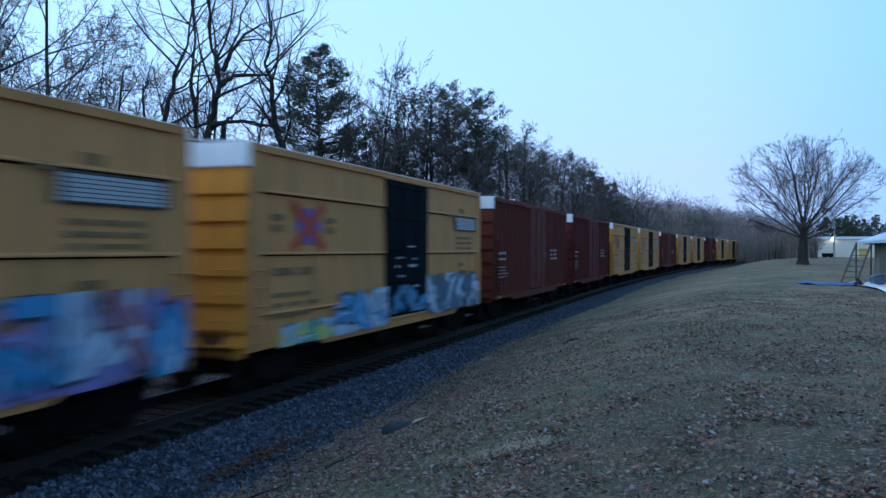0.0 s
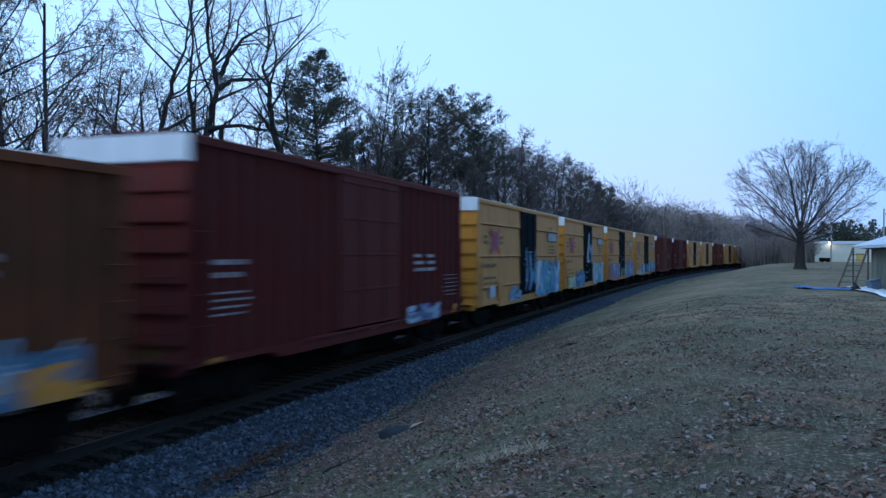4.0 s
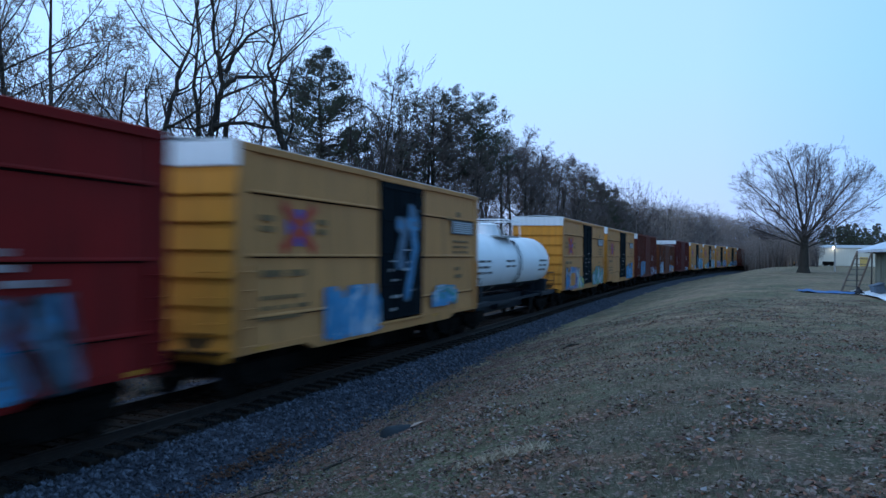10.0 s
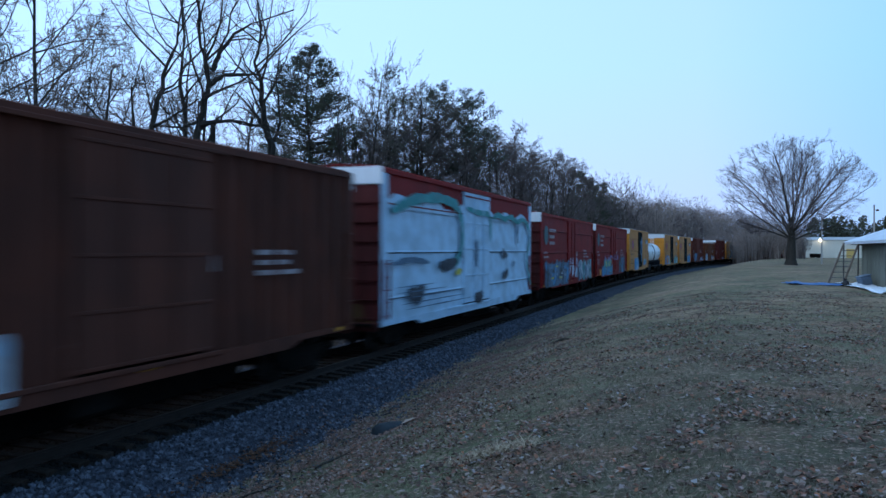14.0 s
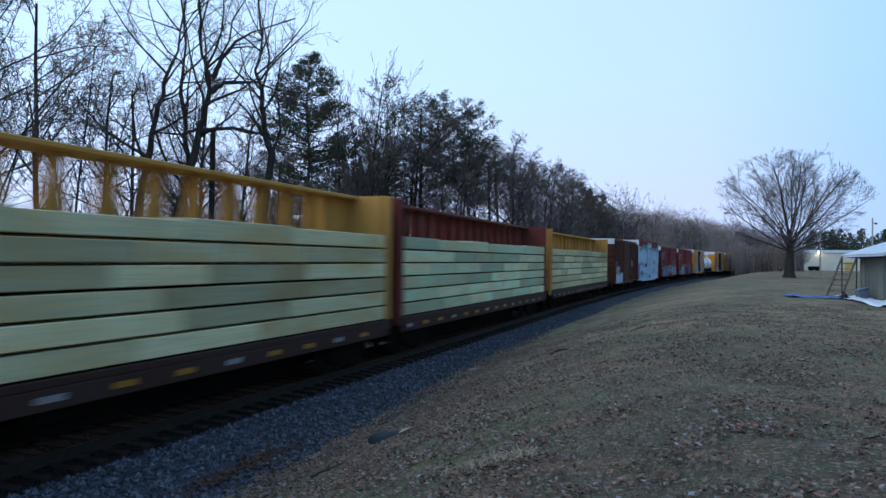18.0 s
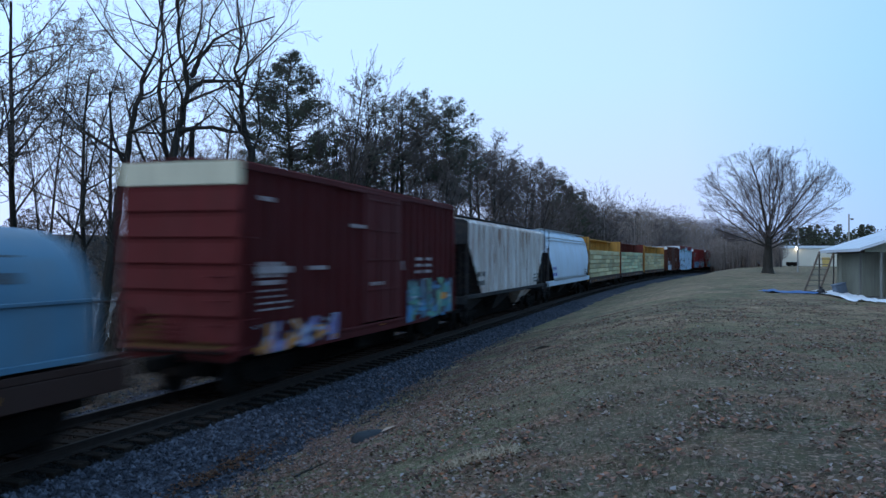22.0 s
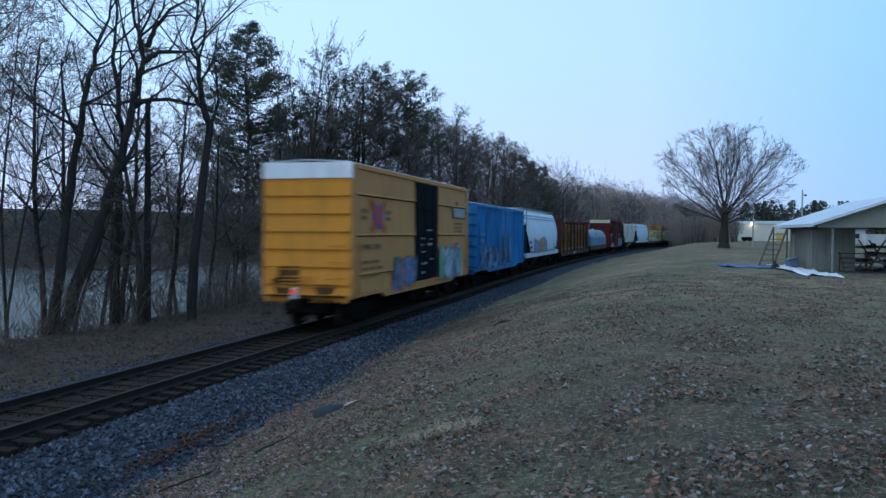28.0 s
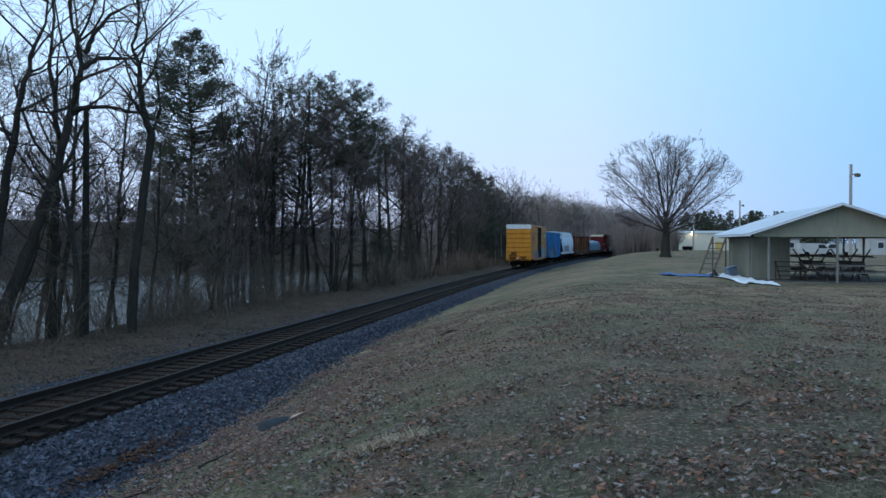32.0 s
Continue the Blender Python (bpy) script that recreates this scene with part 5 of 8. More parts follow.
def bogie(parent, y):
    """A two-axle truck under a car."""
    sh = Shape()
    for sx in (-1, 1):
        sh.box(sx * 1.0 - 0.09, sx * 1.0 + 0.09, y - 1.22, y + 1.22, 0.48, 0.74, c=0.03)
        sh.box(sx * 1.0 - 0.09, sx * 1.0 + 0.09, y - 0.55, y + 0.55, 0.20, 0.55, c=0.04)
        for way in (-1, 1):
            sh.box(sx * 0.99 - 0.07, sx * 0.99 + 0.07, y + way * 0.62 - 0.13, y + way * 0.62 + 0.13, 0.26, 0.55, c=0.03)
        for dy in (-0.89, 0.89):
            sh.box(sx * 1.0 - 0.12, sx * 1.0 + 0.12, y + dy - 0.17, y + dy + 0.17, 0.33, 0.62, c=0.04)
    sh.box(-1.05, 1.05, y - 0.22, y + 0.22, 0.45, 0.78, c=0.03)
    for dy in (-0.38, 0.38):
        sh.box(-0.85, 0.85, y + dy - 0.05, y + dy + 0.05, 0.30, 0.44, c=0.02)
    for sx in (-1, 1):
        for dy in (-0.16, 0.0, 0.16):
            sh.tube([(sx * 1.06, y + dy, 0.30), (sx * 1.06, y + dy, 0.56)], [0.07, 0.07], 8)
    truck = part("truck", sh, UNDER, parent, "grimy black steel wheel truck")
    for dy in (-0.89, 0.89):
        sh = Shape()
        sh.tube([(-0.9, y + dy, 0.43), (0.9, y + dy, 0.43)], [0.08, 0.08], 8)
        part("axle", sh, UNDER, truck)
        for sx in (-1, 1):
            sh = Shape()
            prof = [(0.70, 0.45), (0.73, 0.46), (0.755, 0.43), (0.84, 0.425), (0.84, 0.36), (0.80, 0.34), (0.79, 0.14), (0.86, 0.12), (0.86, 0.0)]
            sh.tube([(sx * a, y + dy, 0.43) for a, _ in prof], [max(r, 0.001) for _, r in prof], 20)
            part("wheel", sh, WHEEL_STEEL, truck)


def coupler(parent, y, way):
    sh = Shape()
    sh.box(-0.11, 0.11, min(y, y + way * 1.0), max(y, y + way * 1.0), 0.74, 0.98, c=0.03)
    sh.box(-0.17, 0.17, min(y + way * 0.75, y + way * 1.04), max(y + way * 0.75, y + way * 1.04), 0.70, 1.02, c=0.05)
    sh.box(-0.62, 0.62, min(y - way * 0.5, y + way * 0.06), max(y - way * 0.5, y + way * 0.06), 0.50, 0.92, c=0.04)
    part("coupler", sh, UNDER, parent)
    sh = Shape()
    sh.tube([(0.32, y - way * 0.1, 0.80), (0.36, y + way * 0.35, 0.62), (0.30, y + way * 0.72, 0.34), (0.16, y + way * 0.98, 0.42)], [0.035] * 4, 6)
    part("air_hose", sh, UNDER, parent)
    sh = Shape()
    sh.tube([(0.15, y + way * 0.55, 1.0), (0.6, y + way * 0.30, 0.92), (1.42, y + way * 0.18, 0.85), (1.42, y + way * 0.18, 0.60)], [0.016] * 4, 5)
    part("uncoupling_lever", sh, UNDER, parent)
    for sx in (-1, 1):
        sh = Shape()
        sh.tube([(sx * 1.43, y - way * 0.08, 1.0), (sx * 1.43, y - way * 0.08, 0.42), (sx * 1.43, y - way * 0.46, 0.42), (sx * 1.43, y - way * 0.46, 1.0)], [0.02] * 4, 5)
        part("stirrup_step", sh, UNDER, parent)


def ladder(parent, x, y0, y1, z0, z1, mat, n=5, out=0.07):
    sh = Shape()
    for k in range(n):
        z = z0 + (z1 - z0) * k / (n - 1)
        sh.tube([(x, y0, z), (x + out, y0, z), (x + out, y1, z), (x, y1, z)], [0.014] * 4, 4)
    for y in (y0, y1):
        sh.box(x - 0.005, x + out * 0.6, y - 0.02, y + 0.02, z0 - 0.12, z1 + 0.12)
    part("ladder", sh, mat, parent)


def end_ladder(parent, y, way, x0, x1, z0, z1, mat, n=4):
    for k in range(n):
        sh = Shape()
        z = z0 + (z1 - z0) * k / (n - 1)
        sh.tube([(x0, y, z), (x0, y + way * 0.08, z), (x1, y + way * 0.08, z), (x1, y, z)], [0.014] * 4, 4)
        part("grab_iron", sh, mat, parent)


def blob(rng, cx, cz, rx, rz, n=14, rough=0.35):
    k = [1 + rng.uniform(-rough, rough) for _ in range(n)]
    return [(cx + rx * k[i] * math.cos(2 * math.pi * i / n), cz + rz * k[i] * math.sin(2 * math.pi * i / n)) for i in range(n)]


def graffiti(parent, x, y0, y1, z0, z1, colours, seed, label, letters=5, outline="black", cloud=True):
    """Sprayed writing on a side: a cloudy ground, fat letter-like strokes with dark outlines, fades and thin highlights over them."""
    rng = random.Random(seed)
    sh = Shape()
    names = list(colours) + [outline, "white"]
    dark, light = len(colours), len(colours) + 1 if cloud else 0
    w, h = y1 - y0, z1 - z0
    layer = [0]

    def put(ring, mi):
        layer[0] += 1
        d = x + 0.00022 * layer[0]
        n = len(ring)
        cy, cz = sum(q[0] for q in ring) / n, sum(q[1] for q in ring) / n
        pts = [(d, min(max(a, y0), y1), min(max(b, z0), z1)) for a, b in ring] + [(d, min(max(cy, y0), y1), min(max(cz, z0), z1))]
        sh.mesh(pts, [(i, (i + 1) % n, n) for i in range(n)], mi)

    def stroke(pa, pb, t, mi):
        """A round-ended stroke."""
        ang = math.atan2(pb[1] - pa[1], pb[0] - pa[0])
        ring = []
        for (cy, cz), base in ((pb, ang - math.pi / 2), (pa, ang + math.pi / 2)):
            for k in range(5):
                ring.append((cy + t * math.cos(base + math.pi * k / 4), cz + t * math.sin(base + math.pi * k / 4)))
        put(ring, mi)

    if cloud:
        for k in range(letters + 3):
            put(blob(rng, y0 + w * (k + 0.5) / (letters + 3), z0 + h * rng.uniform(0.30, 0.55), 0.7 * w / (letters + 2), h * rng.uniform(0.30, 0.5), 22, 0.32), 0)
        for k in range(letters * 2):
            put(blob(rng, rng.uniform(y0 + 0.08 * w, y1 - 0.08 * w), z0 + h * rng.uniform(0.15, 0.7), w * rng.uniform(0.03, 0.10), h * rng.uniform(0.08, 0.22), 12, 0.45), rng.randrange(len(colours)))
    step = w / letters
    for k in range(letters):
        cy, cz = y0 + step * (k + 0.5), z0 + h * (0.5 + rng.uniform(-0.06, 0.06))
        ry, rz = 0.36 * step, 0.36 * h
        t = min(0.17 * step, 0.13 * h) * rng.uniform(0.85, 1.25)
        spots = [(cy + ry * a + rng.gauss(0, 0.08 * step), cz + rz * b + rng.gauss(0, 0.06 * h)) for a in (-1, 0, 1) for b in (-1, -0.1, 1)]
        course = rng.sample(spots, rng.choice((4, 5, 5)))
        fill = 1 + k % max(1, len(colours) - 1)
        for pa, pb in zip(course, course[1:]):
            stroke(pa, pb, t * 1.42, dark)
        for pa, pb in zip(course, course[1:]):
            stroke(pa, pb, t, fill)
        for pa, pb in zip(course, course[1:]):
            m = rng.uniform(0.2, 0.5)
            q = (pa[0] + (pb[0] - pa[0]) * m, pa[1] + (pb[1] - pa[1]) * m)
            if rng.random() < 0.7:
                stroke(pa, q, t * rng.uniform(0.4, 0.75), rng.randrange(len(colours)))
            if rng.random() < 0.4:
                stroke((q[0], q[1] + t * 0.5), (pb[0], pb[1] + t * 0.5), t * 0.14, light)
    for k in range(letters * 2):
        pa = (rng.uniform(y0, y1), rng.uniform(z0, z1))
        pb = (pa[0] + rng.uniform(-0.25, 0.25) * step, pa[1] + rng.uniform(-0.2, 0.2) * h)
        stroke(pa, pb, rng.uniform(0.01, 0.035), rng.choice((dark, light, 0)))
    return tagged(part("graffiti", sh, [SPRAY[c] for c in names], parent, label), kind="stuff")


def patch(parent, x, y0, y1, z0, z1, colour, seed, label):
    """One ragged-edged sprayed patch."""
    rng = random.Random(seed)
    sh = Shape()
    ring = []
    n = 28
    for k in range(n):
        t = 2 * math.pi * k / n
        c, s = math.cos(t), math.sin(t)
        m = max(abs(c), abs(s)) ** 0.85
        ring.append(((y0 + y1) / 2 + (y1 - y0) / 2 * c / m * rng.uniform(0.86, 1), (z0 + z1) / 2 + (z1 - z0) / 2 * s / m * rng.uniform(0.84, 1)))
    sh.face([(x, p, q) for p, q in ring])
    return part("paint_patch", sh, SPRAY[colour], parent, label)


def bars(parent, x, rows, mat, name="lettering", label=""):
    """Bars that stand for lettering: rows of y0, y1, z0, z1."""
    for y0, y1, z0, z1 in rows:
        sh = Shape()
        sh.face([(x, y0, z0), (x, y1, z0), (x, y1, z1), (x, y0, z1)])
        part(name, sh, mat, parent, label)


def text_rows(rng, y0, y1, z_top, n, height, gap, words=3):
    out = []
    for k in range(n):
        z = z_top - k * (height + gap)
        y = y0
        end = y0 + (y1 - y0) * rng.uniform(0.65, 1)
        for w in range(words):
            ln = (end - y0) / words * rng.uniform(0.6, 0.92)
            out.append((y, y + ln, z - height, z))
            y += (end - y0) / words
    return out


def boxcar(label, paint, end_paint, length=14.9, top=5.1, sill=0.87, width=2.97, door=(6.3, 9.2), door_paint=None, ribs="sheet", cap=True,
           roof_mat=None, cap_label="white painted end cap", cap_paint=None):
    """A boxcar round its own middle, rails at z = 0, its rear end towards -y."""
    car = thing("boxcar", label, "boxcar", "freight cars of the train")
    a, b, hw = -length / 2, length / 2, width / 2
    roof_mat = roof_mat or ROOF_GREY
    d0, d1 = a + door[0], a + door[1]
    for sx in (-1, 1):
        for y0, y1 in ((a + 0.10, d0), (d1, b - 0.10)):
            if ribs == "sheet":
                zs = [top - 0.02, top - 0.22 * (top - sill), top - 0.52 * (top - sill), top - 0.81 * (top - sill), sill + 0.16]
                for k in range(4):
                    sh = Shape()
                    z1, z0 = zs[k] - (0.035 if k else 0), zs[k + 1]
                    pr = [(hw - 0.085, z1), (hw - 0.055, z1), (hw - 0.01, z0 + 0.06), (hw + 0.008, z0 + 0.025), (hw + 0.008, z0), (hw - 0.085, z0)]
                    ye = (y0 + 0.3, y1) if y0 < 0 else (y0, y1 - 0.3)
                    sh.strip([[(sx * px, y, pz) for px, pz in pr] for y in ye])
                    side = part("side_panel", sh, paint, car)
                    # black strip put in as the shadow line below each panel
                    if k < 3:
                        sh = Shape()
                        sh.box(min(sx * (hw - 0.09), sx * (hw - 0.045)), max(sx * (hw - 0.09), sx * (hw - 0.045)), ye[0] + 0.02, ye[1] - 0.02, z0 - 0.032, z0 - 0.004)
                        part("seam", sh, UNDER, side, "dark strip that stands for the shadow under the panel's lip")
                sh = Shape()
                sh.box(min(sx * (hw - 0.30), sx * (hw - 0.075)), max(sx * (hw - 0.30), sx * (hw - 0.075)), y0, y1, sill + 0.1, top)
                part("side_wall", sh, paint, car)
            else:
                sh = Shape()
                n = max(4, int(round((y1 - y0) / 0.62)))
                line = []
                for k in range(n):
                    s0, w = y0 + (y1 - y0) * k / n, (y1 - y0) / n
                    line += [(hw - 0.13, s0), (hw - 0.13, s0 + 0.60 * w), (hw - 0.005, s0 + 0.68 * w), (hw - 0.005, s0 + 0.92 * w), (hw - 0.13, s0 + w)]
                sh.strip([[(sx * q, y, z) for q, y in line] for z in (sill + 0.16, top - 0.12)])
                sh.box(min(sx * (hw - 0.30), sx * (hw - 0.14)), max(sx * (hw - 0.30), sx * (hw - 0.14)), y0, y1, sill + 0.1, top)
                part("side_wall", sh, paint, car)
        for y0, y1 in ((a, a + 0.38), (b - 0.38, b)) if ribs == "sheet" else ((a, a + 0.12), (b - 0.12, b)):
            sh = Shape()
            sh.box(min(sx * (hw - 0.08), sx * hw), max(sx * (hw - 0.08), sx * hw), y0, y1, sill + 0.1, top - 0.02, c=0.012)
            part("corner_post", sh, paint, car)
        sh = Shape()
        sh.box(min(sx * (hw - 0.07), sx * (hw + 0.015)), max(sx * (hw - 0.07), sx * (hw + 0.015)), a + 0.02, b - 0.02, top - 0.14, top + 0.01, c=0.01)
        part("top_chord", sh, paint, car)
        sh = Shape()
        pts = [(a + 0.02, sill + 0.12), (a + 2.6, sill + 0.12), (a + 3.1, sill - 0.03), (b - 3.1, sill - 0.03), (b - 2.6, sill + 0.12), (b - 0.02, sill + 0.12), (b - 0.02, sill + 0.24), (a + 0.02, sill + 0.24)]
        sh.face([(sx * (hw + 0.008), y, z) for y, z in pts])
        sh.face([(sx * (hw - 0.09), y, z) for y, z in pts])
        n = len(pts)
        for i in range(n):
            (y0, z0), (y1, z1) = pts[i], pts[(i + 1) % n]
            sh.face([(sx * (hw + 0.008), y0, z0), (sx * (hw + 0.008), y1, z1), (sx * (hw - 0.09), y1, z1), (sx * (hw - 0.09), y0, z0)])
        part("side_sill", sh, paint, car)
        sh = Shape()
        x0, x1 = hw - 0.04, hw + 0.03
        sh.box(min(sx * x0, sx * x1), max(sx * x0, sx * x1), d0 + 0.03, d1 - 0.03, sill + 0.30, top - 0.16, c=0.012)
        leaf = part("door", sh, door_paint or paint, car, "black plug door with lock rods" if door_paint else "")
        for k in range(5):
            z = sill + 0.34 + (top - sill - 0.66) * k / 4
            sh = Shape()
            sh.box(min(sx * x1, sx * (x1 + 0.022)), max(sx * x1, sx * (x1 + 0.022)), d0 + 0.12, d1 - 0.12, z - 0.03, z + 0.03, c=0.008)
            part("door_rib", sh, door_paint or paint, leaf)
        for f in (0.32, 0.68):
            y = d0 + (d1 - d0) * f
            sh = Shape()
            sh.tube([(sx * (x1 + 0.05), y, sill + 0.4), (sx * (x1 + 0.05), y, top - 0.25)], [0.02] * 2, 5)
            part("lock_rod", sh, door_paint or paint, leaf)
        if door_paint:
            rng = random.Random(5)
            for _ in range(9):
                sh = Shape()
                z = rng.uniform(sill + 0.5, sill + 2.3)
                y = d0 + 0.4 + rng.uniform(0, 1.6)
                sh.box(min(sx * (x1 + 0.024), sx * (x1 + 0.028)), max(sx * (x1 + 0.024), sx * (x1 + 0.028)), y, y + rng.uniform(0.15, 0.6), z, z + rng.uniform(0.04, 0.09))
                part("stencil", sh, MARK_WHITE, leaf)
        for z in (sill + 0.22, top - 0.13):
            sh = Shape()
            sh.box(min(sx * (hw - 0.02), sx * (hw + 0.05)), max(sx * (hw - 0.02), sx * (hw + 0.05)), d0 - 1.6 if not door_paint else d0 - 0.1, d1 + 0.3, z - 0.04, z + 0.04, c=0.01)
            part("door_track", sh, paint, car)
        ladder(car, sx * hw, a + 0.08, a + 0.46, 1.15, 2.6 if ribs == "sheet" else 3.4, paint, 5, sx * 0.07)
        ladder(car, sx * hw, b - 0.46, b - 0.08, 1.15, 2.6 if ribs == "sheet" else 3.4, paint, 5, sx * 0.07)
    for way, y in ((-1, a), (1, b)):
        sh = Shape()
        cap_h = 0.46 if cap else 0.0
        rows = dip(sill + 0.15, top - cap_h, 0.545, 0.085)
        sh.strip([[(x, y + way * off - way * 0.02, z) for z, off in rows] for x in (-hw + 0.05, hw - 0.05)])
        sh.box(-hw + 0.02, hw - 0.02, min(y, y - way * 0.12), max(y, y - way * 0.12), sill + 0.1, top, c=0.0)
        wall = part("end_wall", sh, end_paint, car)
        grng = random.Random(int(length * 10) + way)
        for xc, half, high in ((-0.70, 0.55, 2.2), (0.62, 0.40, 1.65), (0.0, 1.30, 1.25)):
            stain = Shape()
            low = [(z, off) for z, off in rows if z < high]
            edges = [(xc - half * grng.uniform(0.45, 1.1), xc + half * grng.uniform(0.45, 1.1)) for _ in low]
            stain.strip([[(e[i], y + way * (off + 0.006) - way * 0.02, z) for (z, off), e in zip(low, edges)] for i in (0, 1)])
            part("wheel_spray_stain", stain, END_GRIME, wall, "dark brown grime thrown up by the wheels")
        sh = Shape()
        sh.box(-hw + 0.1, hw - 0.1, min(y + way * 0.03, y + way * 0.10), max(y + way * 0.03, y + way * 0.10), sill - 0.02, sill + 0.22, c=0.015)
        for k in range(4):
            sh.box(-0.9, 0.2, min(y + way * 0.09, y + way * 0.11), max(y + way * 0.09, y + way * 0.11), sill + 0.42 + 0.11 * k, sill + 0.45 + 0.11 * k)
        part("end_sill", sh, end_paint, wall)
        if cap:
            sh = Shape()
            sh.box(-hw - 0.004, hw + 0.004, min(y - way * 0.02, y + way * 0.05), max(y - way * 0.02, y + way * 0.05), top - cap_h, top + 0.03, c=0.015)
            part("end_cap", sh, cap_paint or WHITE_END, wall, cap_label)
        end_ladder(car, y + way * 0.06, way, 0.75, 1.2, 1.1, 2.6, end_paint)
        sh = Shape()
        sh.box(-hw + 0.2, hw - 0.2, min(y, y + way * 0.28), max(y, y + way * 0.28), sill + 0.16, sill + 0.20)
        part("crossover_step", sh, UNDER, wall)
        sh = Shape()
        sh.tube([(-1.05, y + way * 0.1, 1.75), (-1.05, y + way * 0.2, 1.75)], [0.2, 0.2], 16)
        part("brake_wheel", sh, end_paint, wall)
        coupler(car, y, way)
    sh = Shape()
    rows = []
    n = int(length / 0.55)
    for k in range(n + 1):
        y = a + length * k / n
        for dy, lift in ((0, 0), (0.05, 0.035), (0.12, 0.035), (0.17, 0)):
            if y + dy <= b:
                rows.append([(x, y + dy, z + lift) for x, z in ((-hw, top), (-hw + 0.2, top + 0.035), (0, top + 0.10), (hw - 0.2, top + 0.035), (hw, top))])
    sh.strip(rows)
    sh.strip([[(x, y, top - 0.05) for x in (-hw, hw)] for y in (a, b)])
    part("roof", sh, roof_mat, car)
    sh = Shape()
    sh.box(-0.35, 0.35, a + 0.1, b - 0.1, sill - 0.1, sill + 0.2)
    # centre sill deepened nearly to the rails, an added block for under-car darkness
    sh.box(-0.3, 0.3, a + 3.2, b - 3.2, 0.13, sill - 0.1, c=0.02)
    sh.box(-1.3, 1.3, -1.2, -0.3, 0.45, sill + 0.1, c=0.05)
    sh.tube([(-0.7, 1.0, 0.62), (-0.7, 2.6, 0.62)], [0.2, 0.2], 10)
    for y in (-4.5, -2.2, 0.4, 2.6, 4.7):
        sh.box(-hw + 0.1, hw - 0.1, y - 0.08, y + 0.08, sill - 0.08, sill + 0.15)
    sh.box(-hw + 0.12, hw - 0.12, a + 0.15, b - 0.15, sill + 0.1, sill + 0.16)
    part("underframe", sh, UNDER, car)
    bogie(car, a + 1.8)
    bogie(car, b - 1.8)
    return car


def yellow_marks(car):
    """The crossed arrows, lettering bars and the plate of the yellow cars."""
    hw, a = 2.97 / 2, -14.9 / 2
    rng = random.Random(3)
    x = hw + 0.004
    cy, cz = a + 2.15, 3.52
    emblem = Shape()

    def limb(p, q, w0, w1, mi, lift):
        d = Vector((q[0] - p[0], q[1] - p[1])).normalized()
        n = Vector((-d.y, d.x))
        emblem.face([(x + lift, cy + c[0] + n.x * w * s, cz + c[1] + n.y * w * s) for c, w, s in ((p, w0, 1), (q, w1, 1), (q, w1, -1), (p, w0, -1))], mi)

    limb((-0.50, 0.0), (0.50, 0.0), 0.17, 0.17, 1, 0.001)
    limb((0.0, -0.40), (0.0, 0.40), 0.15, 0.15, 1, 0.002)
    limb((-0.68, -0.50), (0.68, 0.50), 0.125, 0.125, 0, 0.003)
    limb((-0.68, 0.50), (0.68, -0.50), 0.125, 0.125, 0, 0.004)
    part("emblem", emblem, [MARK_RED, MARK_BLUE], car, "orange-red and blue crossed-arrows emblem")
    bars(car, x, [(a + 0.62, a + 1.12, 3.62, 3.74), (a + 0.62, a + 1.12, 3.40, 3.52), (a + 2.95, a + 3.4, 3.62, 3.74), (a + 2.95, a + 3.4, 3.40, 3.52)], MARK_FADED)
    bars(car, x, [(a + 0.7, a + 1.5, 2.48, 2.62), (a + 1.75, a + 2.4, 2.48, 2.62)] + text_rows(rng, a + 0.7, a + 3.0, 2.1, 3, 0.09, 0.12, 3), MARK_FADED)
    sh = Shape()
    sh.box(x, x + 0.012, a + 12.1, a + 14.45, 3.66, 4.14, c=0.004)
    plate = part("plate", sh, MARK_BLACK, car, "white and black printed side plate")
    bars(plate, x + 0.014, [(a + 12.2, a + 14.35, 3.70 + 0.068 * k, 3.752 + 0.068 * k) for k in range(6)], MARK_WHITE)
    bars(car, x, text_rows(rng, a + 12.3, a + 14.2, 3.45, 3, 0.08, 0.1, 3) + text_rows(rng, a + 12.5, a + 13.6, 2.55, 2, 0.12, 0.14, 1), MARK_FADED)
    bars(car, x, [(a + 12.6, a + 13.0, 4.25, 4.42), (a + 11.7, a + 12.1, 4.1, 4.22)], MARK_FADED)
    for y in (a + 0.6, a + 4.0, a + 10.5, a + 14.4):
        sh = Shape()
        sh.face([(hw + 0.012, y, 1.02), (hw + 0.012, y + 0.3, 1.02), (hw + 0.012, y + 0.3, 1.1), (hw + 0.012, y, 1.1)])
        part("reflector", sh, REFLECT, car)


